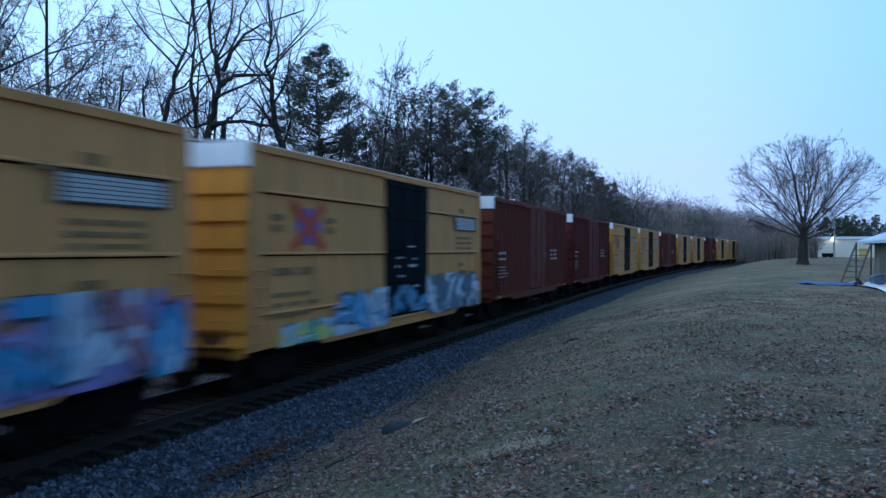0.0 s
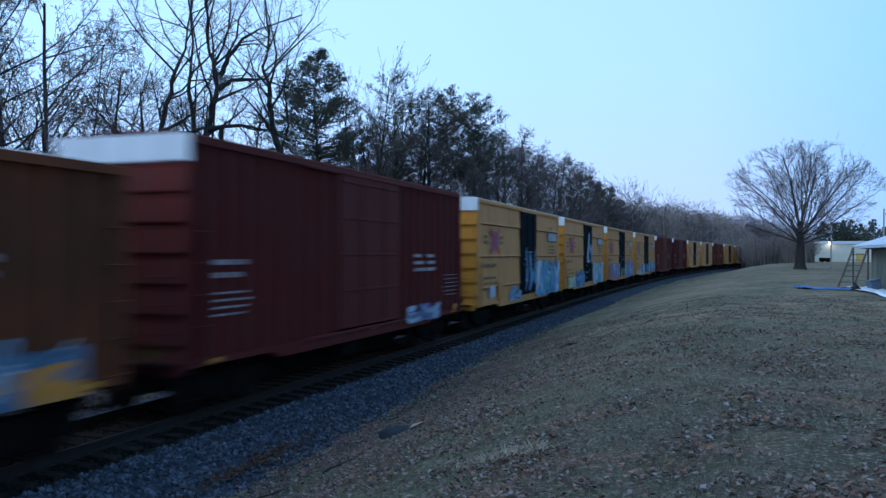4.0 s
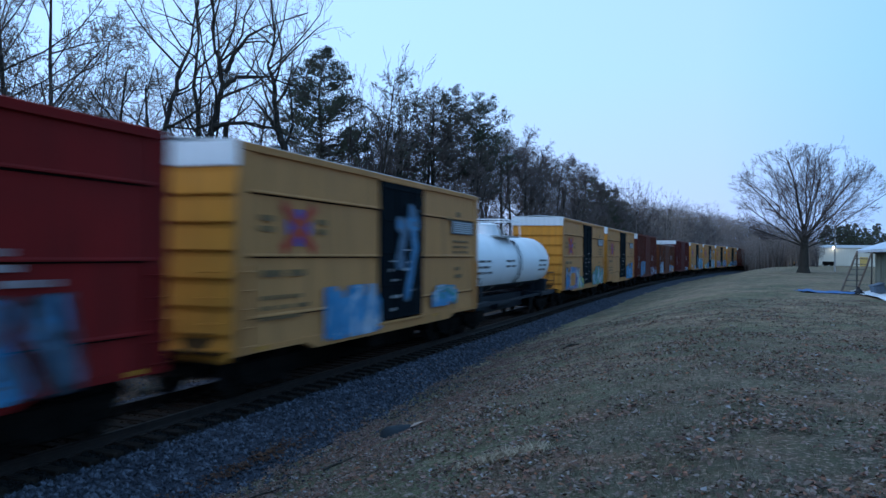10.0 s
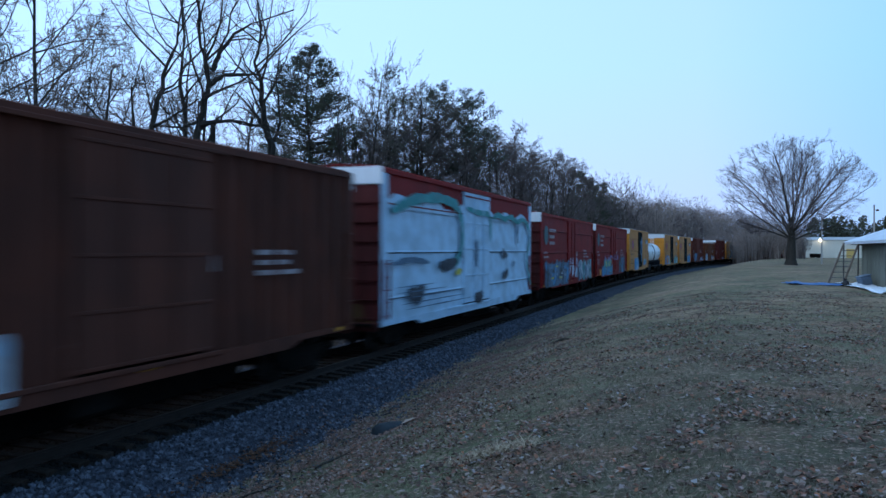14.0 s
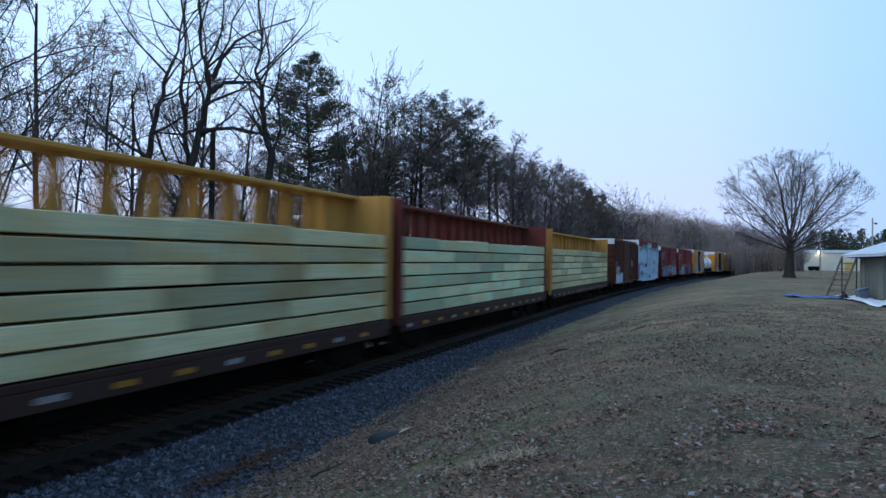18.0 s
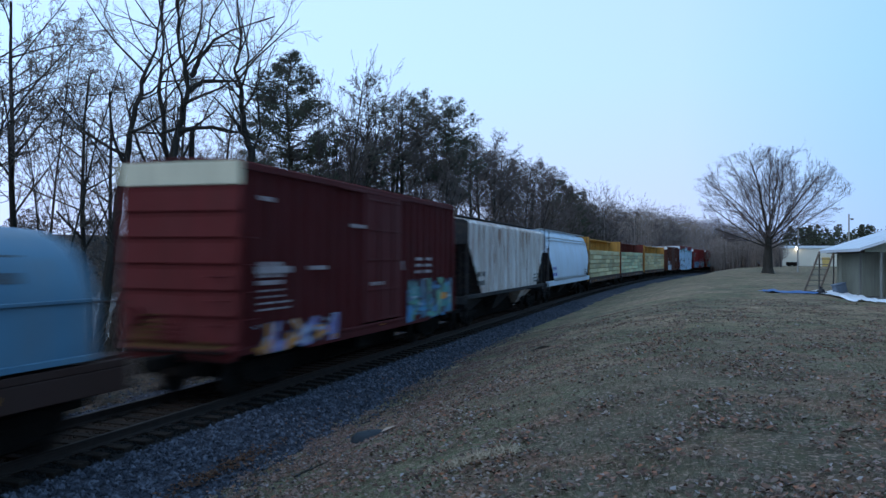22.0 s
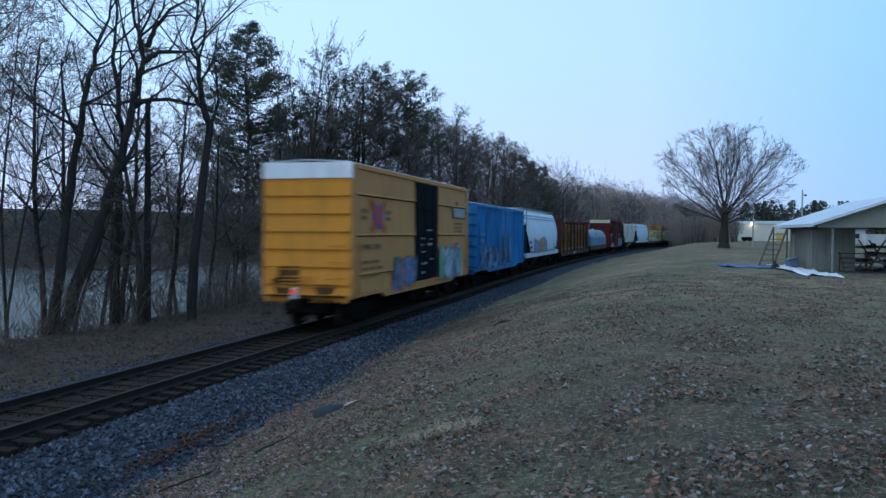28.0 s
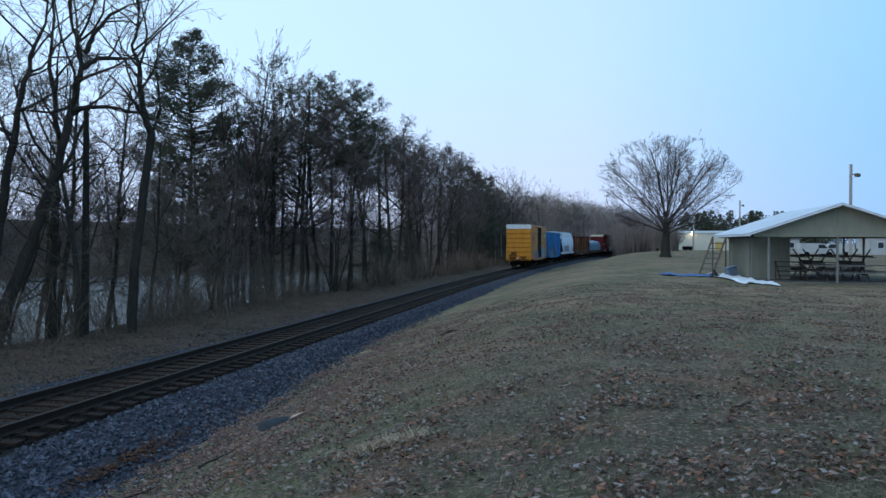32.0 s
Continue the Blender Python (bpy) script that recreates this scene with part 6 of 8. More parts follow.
def red_marks(car, length, top, seed, disc=False):
    hw, a = 2.97 / 2, -length / 2
    rng = random.Random(seed)
    x = hw + 0.006
    if disc:
        sh = Shape()
        sh.tube([(x, a + 1.3, top - 1.15), (x + 0.004, a + 1.3, top - 1.15)], [0.52, 0.52], 20, smooth=False)
        part("emblem", sh, MARK_GREEN, car, "dull green round emblem")
        bars(car, x, [(a + 2.2, a + 4.0, top - 0.95, top - 0.78), (a + 2.2, a + 3.5, top - 1.3, top - 1.13), (a + 2.2, a + 3.7, top - 1.65, top - 1.48)], MARK_WORN)
    bars(car, x, text_rows(rng, a + 0.7, a + 2.1, 2.9, 2, 0.10, 0.14, 2) + text_rows(rng, a + 0.7, a + 2.2, 2.3, 4, 0.045, 0.09, 3), MARK_WORN)
    bars(car, x, text_rows(rng, a + length - 4.4, a + length - 2.2, 3.0, 3, 0.10, 0.11, 2) + [(a + length * 0.45, a + length * 0.45 + 0.5, 2.9, 3.1), (a + length * 0.6, a + length * 0.6 + 0.4, 2.6, 2.9)], MARK_WORN)
    for y in (a + 0.6, a + length * 0.5, a + length - 0.9):
        sh = Shape()
        sh.face([(hw + 0.012, y, 1.02), (hw + 0.012, y + 0.3, 1.02), (hw + 0.012, y + 0.3, 1.1), (hw + 0.012, y, 1.1)])
        part("reflector", sh, REFLECT, car)


def flat_base(car, length, width, deck, mat, depth=0.45, reflect=True, sill_mat=None):
    """Sills, ends, trucks and couplers of a car with a flat deck."""
    a, b, hw = -length / 2, length / 2, width / 2
    sh = Shape()
    sh.box(-hw, hw, a, b, deck - 0.12, deck, c=0.01)
    part("deck", sh, mat, car)
    for sx in (-1, 1):
        sh = Shape()
        sh.box(min(sx * (hw - 0.1), sx * hw), max(sx * (hw - 0.1), sx * hw), a + 0.01, b - 0.01, deck - depth, deck - 0.125, c=0.015)
        part("side_sill", sh, sill_mat or mat, car)
    sh = Shape()
    sh.box(-0.4, 0.4, a + 0.1, b - 0.1, deck - 0.65, deck - 0.125)
    # extra sill depth, added to shut out light from below the deck
    sh.box(-0.35, 0.35, a + 3.3, b - 3.3, 0.13, deck - 0.65, c=0.02)
    sh.box(-1.1, 1.1, -1.5, -0.5, deck - 0.75, deck - 0.3, c=0.05)
    part("underframe", sh, UNDER, car)
    bogie(car, a + 2.1)
    bogie(car, b - 2.1)
    coupler(car, a, -1)
    coupler(car, b, 1)
    if reflect:
        n = int(length / 1.5)
        for k in range(n):
            y = a + 0.5 + (length - 1) * k / n
            sh = Shape()
            sh.box(hw + 0.001, hw + 0.006, y, y + 0.28, deck - 0.33, deck - 0.23)
            part("reflector", sh, REFLECT if k % 3 else MARK_WHITE, car)


def centerbeam(label, mat, length, seed, tone):
    car = thing("centerbeam_flatcar", label, "flatcar", "freight cars of the train")
    rng = random.Random(seed)
    flat_base(car, length, 2.85, 1.25, COIL_BROWN, sill_mat=COIL_BROWN)
    a, b = -length / 2, length / 2
    TOP = 4.8
    for way, y in ((-1, a), (1, b)):
        sh = Shape()
        sh.box(-1.38, 1.38, min(y, y - way * 0.16), max(y, y - way * 0.16), 1.25, TOP, c=0.02)
        for x in (-1.3, -0.45, 0.45, 1.3):
            sh.box(x - 0.07, x + 0.07, min(y + way * 0.002, y + way * 0.10), max(y + way * 0.002, y + way * 0.10), 1.0, TOP, c=0.02)
        for z in (1.9, 2.5, 3.1, 3.7, 4.3):
            sh.box(-1.35, 1.35, min(y + way * 0.002, y + way * 0.07), max(y + way * 0.002, y + way * 0.07), z - 0.05, z + 0.05)
        part("bulkhead", sh, mat, car)
        sh = Shape()
        sh.box(-0.09, 0.09, min(y - way * 0.16, y - way * 1.7), max(y - way * 0.16, y - way * 1.7), 1.25, TOP - 0.03, c=0.01)
        part("end_web", sh, mat, car)
    sh = Shape()
    sh.box(-0.40, 0.40, a + 0.16, b - 0.16, TOP - 0.10, TOP, c=0.02)
    part("top_chord", sh, mat, car)
    n = 15
    for k in range(n):
        y = a + 1.7 + (length - 3.4) * (k + 0.5) / n
        pitch = (length - 3.4) / n
        sh = Shape()
        # the web between the oval openings narrows at half height
        lines = []
        for z, w in ((1.25, 0.48), (2.2, 0.30), (2.9, 0.26), (3.5, 0.34), (4.0, 0.20), (4.4, 0.13), (4.7, 0.22)):
            half = w * pitch
            lines.append([(-0.05, y - half, z), (0.05, y - half, z), (0.05, y + half, z), (-0.05, y + half, z), (-0.05, y - half, z)])
        sh.strip(lines)
        sh.box(-0.20, 0.20, y - 0.03, y + 0.03, 1.25, TOP - 0.1)
        part("post", sh, mat, car)
    tiers = 6
    for sx in (-1, 1):
        for t in range(tiers):
            z0 = 1.28 + t * 0.405
            cuts = [a + 0.35]
            while cuts[-1] < b - 3.4:
                cuts.append(cuts[-1] + rng.choice((2.5, 3.1, 3.7, 4.9)))
            cuts[-1] = b - 0.35
            for y0, y1 in zip(cuts, cuts[1:]):
                top = 0.355 + (rng.uniform(-0.02, 0.05) if t == tiers - 1 else 0)
                o = rng.uniform(-0.02, 0.02)
                sh = Shape()
                sh.box(min(sx * 0.30, sx * (1.36 + o)), max(sx * 0.30, sx * (1.36 + o)), y0 + 0.02, y1 - 0.02, z0, z0 + top, c=0.015)
                part("lumber_pack", sh, tone, car)
    return car


def hopper(label, mat, length, smooth, seed, top=4.75):
    """A covered hopper; smooth: with rounded sides, else with outside posts."""
    car = thing("covered_hopper", label, "hopper car", "freight cars of the train")
    a, b = -length / 2, length / 2
    rng = random.Random(seed)

    def section():
        if smooth:
            pts = [(0.35, top), (0.9, top - 0.03)]
            for i in range(13):
                t = i / 12
                pts.append((1.02 + 0.53 * math.sin(math.pi * min(1, t * 1.25) * 0.5) ** 0.8, top - 0.12 - (top - 1.62) * t))
            return pts + [(1.40, 1.50)]
        return [(0.4, top), (1.35, top - 0.10), (1.5, top - 0.22), (1.5, 3.55), (1.5, 1.45)]

    for sx in (-1, 1):
        sh = Shape()
        sec = section()
        fold = [(x, z, max(0.0, (3.4 - z) * 0.85) if smooth else max(0.0, (3.55 - z) * 1.0)) for x, z in sec]
        sh.strip([[(sx * x, a + 0.35 + f, z) for x, z, f in fold], [(sx * x, a + 2.4, z) for x, z, f in fold], [(sx * x, b - 2.4, z) for x, z, f in fold], [(sx * x, b - 0.35 - f, z) for x, z, f in fold]], smooth=smooth)
        part("side_sheet", sh, mat, car)
        sh = Shape()
        if smooth:
            sh.box(min(sx * 1.36, sx * 1.52), max(sx * 1.36, sx * 1.52), a + 0.05, b - 0.05, 1.18, 1.52, c=0.02)
        else:
            sh.box(min(sx * 1.36, sx * 1.53), max(sx * 1.36, sx * 1.53), a + 0.05, b - 0.05, 1.30, 1.47, c=0.02)
        part("side_sill", sh, mat if smooth else SHADED_GRIME, car)
        if smooth:
            for z in (top - 0.42, top - 0.62):
                sh = Shape()
                px = np.interp(top - z, [0.12, 0.6, 1.2], [1.02, 1.30, 1.48]) + 0.015
                sh.box(min(sx * (px - 0.05), sx * px), max(sx * (px - 0.05), sx * px), a + 0.5, b - 0.5, z - 0.022, z + 0.022, c=0.006)
                part("side_bead", sh, ROOF_GREY, car)
        else:
            n = 19
            for k in range(n):
                y = a + 0.5 + (length - 1.0) * k / (n - 1)
                sh = Shape()
                sh.box(min(sx * 1.49, sx * 1.57), max(sx * 1.49, sx * 1.57), y - 0.07, y + 0.07, max(1.47, 3.55 - max(0.0, min(y - a, b - y) - 0.45)), top - 0.24, c=0.015)
                part("side_post", sh, HOPPER_POST, car)
    sec = section()
    edge = [(-x, z) for x, z in sec[::-1]] + sec
    for y in (a + 0.35, b - 0.35):
        sh = Shape()
        # end sheets slope inwards under the roof
        way = -1 if y < 0 else 1
        upper = [(x, y, z) for x, z in edge if z > 3.3]
        lower = [(x * 0.96, y - way * 2.6, 1.2) for x, z in edge if z > 3.3]
        sh.strip([upper, lower])
        # dark colour carries the shade of the open end recess
        part("slope_sheet", sh, SHADED_GRIME, car)
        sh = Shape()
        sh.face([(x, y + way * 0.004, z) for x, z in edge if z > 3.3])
        part("end_sheet", sh, mat if smooth else SHADED_GRIME, car)
    for way, y in ((-1, a), (1, b)):
        sh = Shape()
        for x in (-1.42, 1.42):
            sh.tube([(x, y - way * 0.4, 1.4), (x, y - way * 0.4, 3.6)], [0.06, 0.06], 6)
        for x in (-0.6, 0.6):
            sh.tube([(x, y - way * 0.12, 1.4), (x, y - way * 0.9, 3.0)], [0.05, 0.05], 6)
        sh.box(-1.45, 1.45, min(y, y - way * 0.25), max(y, y - way * 0.25), 1.1, 1.42, c=0.02)
        for k in range(7):
            z = 1.2 + 0.5 * k
            sh.tube([(1.25, y - way * 0.05, z), (1.55, y - way * 0.05, z)], [0.015] * 2, 4)
        for x in (1.25, 1.55):
            sh.tube([(x, y - way * 0.05, 0.6), (x, y - way * 0.05, top + 0.1)], [0.02] * 2, 5)
        part("end_frame", sh, SHADED_GRIME, car)
        sh = Shape()
        sh.tube([(-0.3, y - way * 0.6, 1.75), (0.5, y - way * 0.6, 1.75)], [0.22, 0.22], 10)
        part("brake_cylinder", sh, UNDER, car)
        coupler(car, y, way)
    sh = Shape()
    sh.box(-0.45, 0.45, a + 0.5, b - 0.5, top - 0.02, top + 0.10, c=0.02)
    part("hatch_trough", sh, mat, car)
    for sx in (-1, 1):
        sh = Shape()
        sh.box(min(sx * 0.62, sx * 1.05), max(sx * 0.62, sx * 1.05), a + 0.2, b - 0.2, top + 0.06, top + 0.10)
        part("running_board", sh, ROOF_GREY if smooth else SHADED_GRIME, car)
    for y in np.linspace(-length * 0.32, length * 0.32, 3):
        sh = Shape()
        sh.mesh([(-1.3, y - 1.9, 1.5), (1.3, y - 1.9, 1.5), (1.3, y + 1.9, 1.5), (-1.3, y + 1.9, 1.5), (-0.5, y - 0.4, 0.45), (0.5, y - 0.4, 0.45), (0.5, y + 0.4, 0.45), (-0.5, y + 0.4, 0.45)],
                [(0, 1, 5, 4), (1, 2, 6, 5), (2, 3, 7, 6), (3, 0, 4, 7), (4, 5, 6, 7)])
        # dark chutes have the shade below the car in their colour
        part("chute", sh, SHADED_GRIME if smooth or y < 1 else mat, car)
    sh = Shape()
    sh.box(-0.3, 0.3, a + 0.1, b - 0.1, 0.9, 1.25)
    # added block under the sill that keeps the gap below the hopper dark
    sh.box(-0.28, 0.28, a + 3.1, b - 3.1, 0.13, 0.9, c=0.02)
    part("underframe", sh, UNDER, car)
    bogie(car, a + 1.9)
    bogie(car, b - 1.9)
    x = 1.553 if smooth else 1.575
    bars(car, x + 0.01, text_rows(rng, a + 1.5, a + 3.2, 2.4, 2, 0.2, 0.18, 2), MARK_BLACK if not smooth else MARK_BLUE)
    bars(car, x + 0.01, text_rows(rng, b - 3.6, b - 1.9, 2.1, 3, 0.08, 0.1, 2) + [(b - 2.6, b - 2.0, 1.62, 1.82)], MARK_BLACK)
    if not smooth:
        # rust has bled out of the seams and along the top edge
        for k in range(34):
            y = rng.uniform(a + 1.0, b - 1.0)
            w, fall = rng.uniform(0.06, 0.22), rng.uniform(0.3, 1.3)
            z1 = 4.34 if k % 3 else rng.uniform(2.6, 3.6)
            sh = Shape()
            ring = [(y - w, z1), (y - w * 0.8, z1 - fall * rng.uniform(0.4, 0.6)), (y - w * 0.15, z1 - fall), (y + w * 0.3, z1 - fall * 0.8), (y + w * 0.7, z1 - fall * rng.uniform(0.3, 0.6)), (y + w, z1)]
            sh.face([(1.503, p, q) for p, q in ring])
            part("rust_streak", sh, SPRAY["rust"], car, "brown rust run down the paint")
    return car


def tank_car():
    car = thing("tank_car", "white tank car with a black lower band and rooftop platform", "tank car", "freight cars of the train")
    L, R, zc = 14.2, 1.28, 2.60
    a, b = -L / 2, L / 2
    sh = Shape()
    ys = [a + 0.7 * (1 - math.cos(k / 6 * math.pi / 2)) for k in range(7)]
    rs = [max(0.03, R * math.sin(k / 6 * math.pi / 2)) for k in range(7)]
    yy = ys + [-3.5, 0, 3.5] + [-y for y in ys[::-1]]
    rr = rs + [R, R, R] + rs[::-1]
    lines = []
    n = 40
    for y, r in zip(yy, rr):
        lines.append([(r * math.sin(2 * math.pi * k / n), y, zc + r * math.cos(2 * math.pi * k / n)) for k in range(n + 1)])
    sh.strip(lines, smooth=True)
    for i in range(len(sh.f)):
        z = sum(sh.v[j][2] for j in sh.f[i]) / len(sh.f[i])
        sh.m[i] = 1 if z < zc - 0.93 else 0
    part("tank", sh, [TANK_WHITE, TANK_BLACK], car, "white tank with black lower band")
    for y in (-2.6, 2.6):
        sh = Shape()
        lines = [[((R + 0.012) * math.sin(2 * math.pi * k / n), y + d, zc + (R + 0.012) * math.cos(2 * math.pi * k / n)) for k in range(n + 1)] for d in (-0.05, 0.05)]
        sh.strip(lines, smooth=True)
        part("weld_band", sh, TANK_WHITE, car)
    sh = Shape()
    sh.tube([(0, -0.9, zc + R - 0.05), (0, -0.9, zc + R + 0.42)], [0.5, 0.5], 20)
    sh.tube([(0, -0.9, zc + R + 0.42), (0, -0.9, zc + R + 0.5)], [0.54, 0.3], 20)
    part("dome", sh, TANK_WHITE, car)
    for y in (0.1, 0.5):
        sh = Shape()
        sh.tube([(0.1, y, zc + R - 0.05), (0.1, y, zc + R + 0.28)], [0.14, 0.12], 10)
        part("valve", sh, TANK_WHITE, car)
    sh = Shape()
    for x in (-0.85, 0.85):
        sh.box(x - 0.3, x + 0.3, -2.0, 0.8, zc + R - 0.12, zc + R - 0.07)
    part("platform", sh, ROOF_GREY, car)
    sh = Shape()
    for x in (-1.12, 1.12):
        for y in (-2.0, -0.6, 0.8):
            sh.tube([(x, y, zc + R - 0.1), (x, y, zc + R + 0.62)], [0.025] * 2, 5)
        sh.tube([(x, -2.0, zc + R + 0.62), (x, 0.8, zc + R + 0.62)], [0.025] * 2, 5)
    for y in (-2.0, 0.8):
        sh.tube([(-1.12, y, zc + R + 0.62), (1.12, y, zc + R + 0.62)], [0.025] * 2, 5)
    part("platform_railing", sh, TANK_WHITE, car)
    for sx in (-1, 1):
        sh = Shape()
        for y in (-0.2, 0.2):
            pts = [((R + 0.12) * sx * math.sin(t), y, zc + (R + 0.12) * math.cos(t)) for t in np.linspace(0.75, 2.3, 9)]
            sh.tube(pts, [0.022] * 9, 5)
        for t in np.linspace(0.8, 2.3, 9):
            q = ((R + 0.12) * sx * math.sin(t), zc + (R + 0.12) * math.cos(t))
            sh.tube([(q[0], -0.2, q[1]), (q[0], 0.2, q[1])], [0.014] * 2, 4)
        part("ladder", sh, TANK_BLACK, car)
    for way, y in ((-1, a), (1, b)):
        sh = Shape()
        sh.box(-1.35, 1.35, min(y + way * 0.55, y - way * 2.6), max(y + way * 0.55, y - way * 2.6), 0.92, 1.12, c=0.02)
        sh.box(-0.7, 0.7, min(y - way * 0.7, y - way * 1.9), max(y - way * 0.7, y - way * 1.9), 1.1, 1.7, c=0.05)
        sh.box(-1.3, 1.3, y - way * 1.45 - 0.12, y - way * 1.45 + 0.12, 1.1, 1.75, c=0.03)
        part("end_platform", sh, TANK_BLACK, car)
    for x in (-1.2, 1.2):
        sh = Shape()
        sh.box(x - 0.05, x + 0.05, a + 2.6, b - 2.6, 0.95, 1.06)
        part("side_rail", sh, TANK_BLACK, car)
    sh = Shape()
    sh.tube([(0.5, -1.2, 0.75), (0.5, 0.6, 0.75)], [0.2, 0.2], 10)
    part("air_reservoir", sh, TANK_BLACK, car)
    sh = Shape()
    # sill made deeper than a real one, added to darken below the tank
    sh.box(-0.3, 0.3, a + 2.6, b - 2.6, 0.42, 1.15, c=0.03)
    part("underframe", sh, TANK_BLACK, car)
    for way, y in ((-1, a), (1, b)):
        sh = Shape()
        for x in (-1.32, 1.32):
            sh.tube([(x, y + way * 0.45, 1.1), (x, y + way * 0.45, 2.05), (x * 0.5, y + way * 0.45, 2.05)], [0.02] * 3, 5)
            sh.tube([(x, y + way * 0.45, 2.05), (x, y - way * 1.2, 2.05), (x, y - way * 1.2, 1.1)], [0.02] * 3, 5)
        sh.tube([(-1.32, y + way * 0.45, 1.6), (1.32, y + way * 0.45, 1.6)], [0.02] * 2, 5)
        part("handrail", sh, TANK_BLACK, car)
    for way, y in ((-1, a - 0.5), (1, b + 0.5)):
        coupler(car, y, way)
    bogie(car, a + 1.3)
    bogie(car, b - 1.3)
    rng = random.Random(8)
    for y0, rows, words in ((-6.0, 3, 3), (-2.0, 2, 2), (4.2, 3, 2)):
        sh = Shape()
        for (p, q, z0, z1) in text_rows(rng, y0, y0 + 2.4, 2.75, rows, 0.09, 0.14, words):
            xx = lambda z: math.sqrt(max(0.01, (R + 0.008) ** 2 - (z - zc) ** 2))
            sh.face([(xx(z0), p, z0), (xx(z0), q, z0), (xx(z1), q, z1), (xx(z1), p, z1)])
        part("lettering", sh, MARK_BLACK, car)
    return car


def coil_car():
    car = thing("coil_car", "brown coil car with long pale blue steel covers", "coil car", "freight cars of the train")
    L = 17.4
    a, b = -L / 2, L / 2
    flat_base(car, L, 2.9, 1.35, COIL_BROWN, 0.5, reflect=False)
    for y in (a + 2, a + 5, -1, 2.5, 5.5):
        sh = Shape()
        sh.box(1.452, 1.458, y, y + 0.4, 1.0, 1.12)
        part("reflector", sh, REFLECT, car)
    sec = [(-1.42, 1.42), (-1.42, 2.35), (-1.36, 2.6), (-1.2, 2.95), (-0.95, 3.25), (-0.55, 3.42), (0, 3.47), (0.55, 3.42), (0.95, 3.25), (1.2, 2.95), (1.36, 2.6), (1.42, 2.35), (1.42, 1.42)]
    for i, (y0, y1) in enumerate(((a + 0.7, -0.02), (0.02, b - 0.7))):
        cover = Shape()
        lines = []
        for y, k in ((y0, 0.93), (y0 + 0.25, 0.985), (y0 + 0.6, 1.0), (y0 + (y1 - y0) / 2, 1.0), (y1 - 0.6, 1.0), (y1 - 0.25, 0.985), (y1, 0.93)):
            lines.append([(x * k, y, 1.42 + (z - 1.42) * k) for x, z in sec])
        cover.strip(lines, smooth=True)
        cover.face(lines[0])
        cover.face(lines[-1])
        ob = part("cover", cover, COIL_BLUE, car, "pale blue steel coil cover")
        for sx in (-1, 1):
            sh = Shape()
            sh.box(min(sx * 1.40, sx * 1.47), max(sx * 1.40, sx * 1.47), y0 + 0.1, y1 - 0.1, 2.3, 2.36, c=0.01)
            sh.box(min(sx * 1.36, sx * 1.46), max(sx * 1.36, sx * 1.46), y0 + 0.1, y1 - 0.1, 1.40, 1.50, c=0.01)
            part("seam", sh, COIL_BLUE, ob)
        sh = Shape()
        sh.box(-0.1, 0.1, (y0 + y1) / 2 - 0.5, (y0 + y1) / 2 + 0.5, 3.44, 3.62, c=0.02)
        part("lifting_lug", sh, ROOF_GREY, ob)
        ym = y0 + (4.3 if i == 0 else 4.0)
        rows = [(ym, ym + 2.0, 2.66 + 0.0001 + 0.085 * k, 2.70 + 0.085 * k) for k in range(4)]
        sh = Shape()
        surf = lambda z: float(np.interp(z, [2.35, 2.6, 2.95, 3.25], [1.42, 1.36, 1.2, 0.95])) + 0.006
        for p, q, z0, z1 in rows:
            sh.face([(surf(z0), p, z0), (surf(z0), q, z0), (surf(z1), q, z1), (surf(z1), p, z1)])
        for p in (ym + 1.5, ym + 2.05):
            sh.face([(surf(2.62) + 0.004, p, 2.62), (surf(2.62) + 0.004, p + 0.4, 2.62), (surf(3.02) + 0.004, p + 0.5, 3.02), (surf(3.02) + 0.004, p + 0.1, 3.02)])
        part("striped_mark", sh, MARK_BLACK, ob, "dark striped mark")
    for way, y in ((-1, a), (1, b)):
        sh = Shape()
        sh.box(-1.3, 1.3, min(y, y - way * 0.6), max(y, y - way * 0.6), 1.352, 1.40)
        for x in (-1.3, 1.3):
            sh.tube([(x, y, 1.35), (x, y, 2.25), (x * 0.3, y, 2.25), (x * 0.3, y, 1.35)], [0.022] * 4, 5)
        part("end_railing", sh, COIL_BROWN, car)
    return car


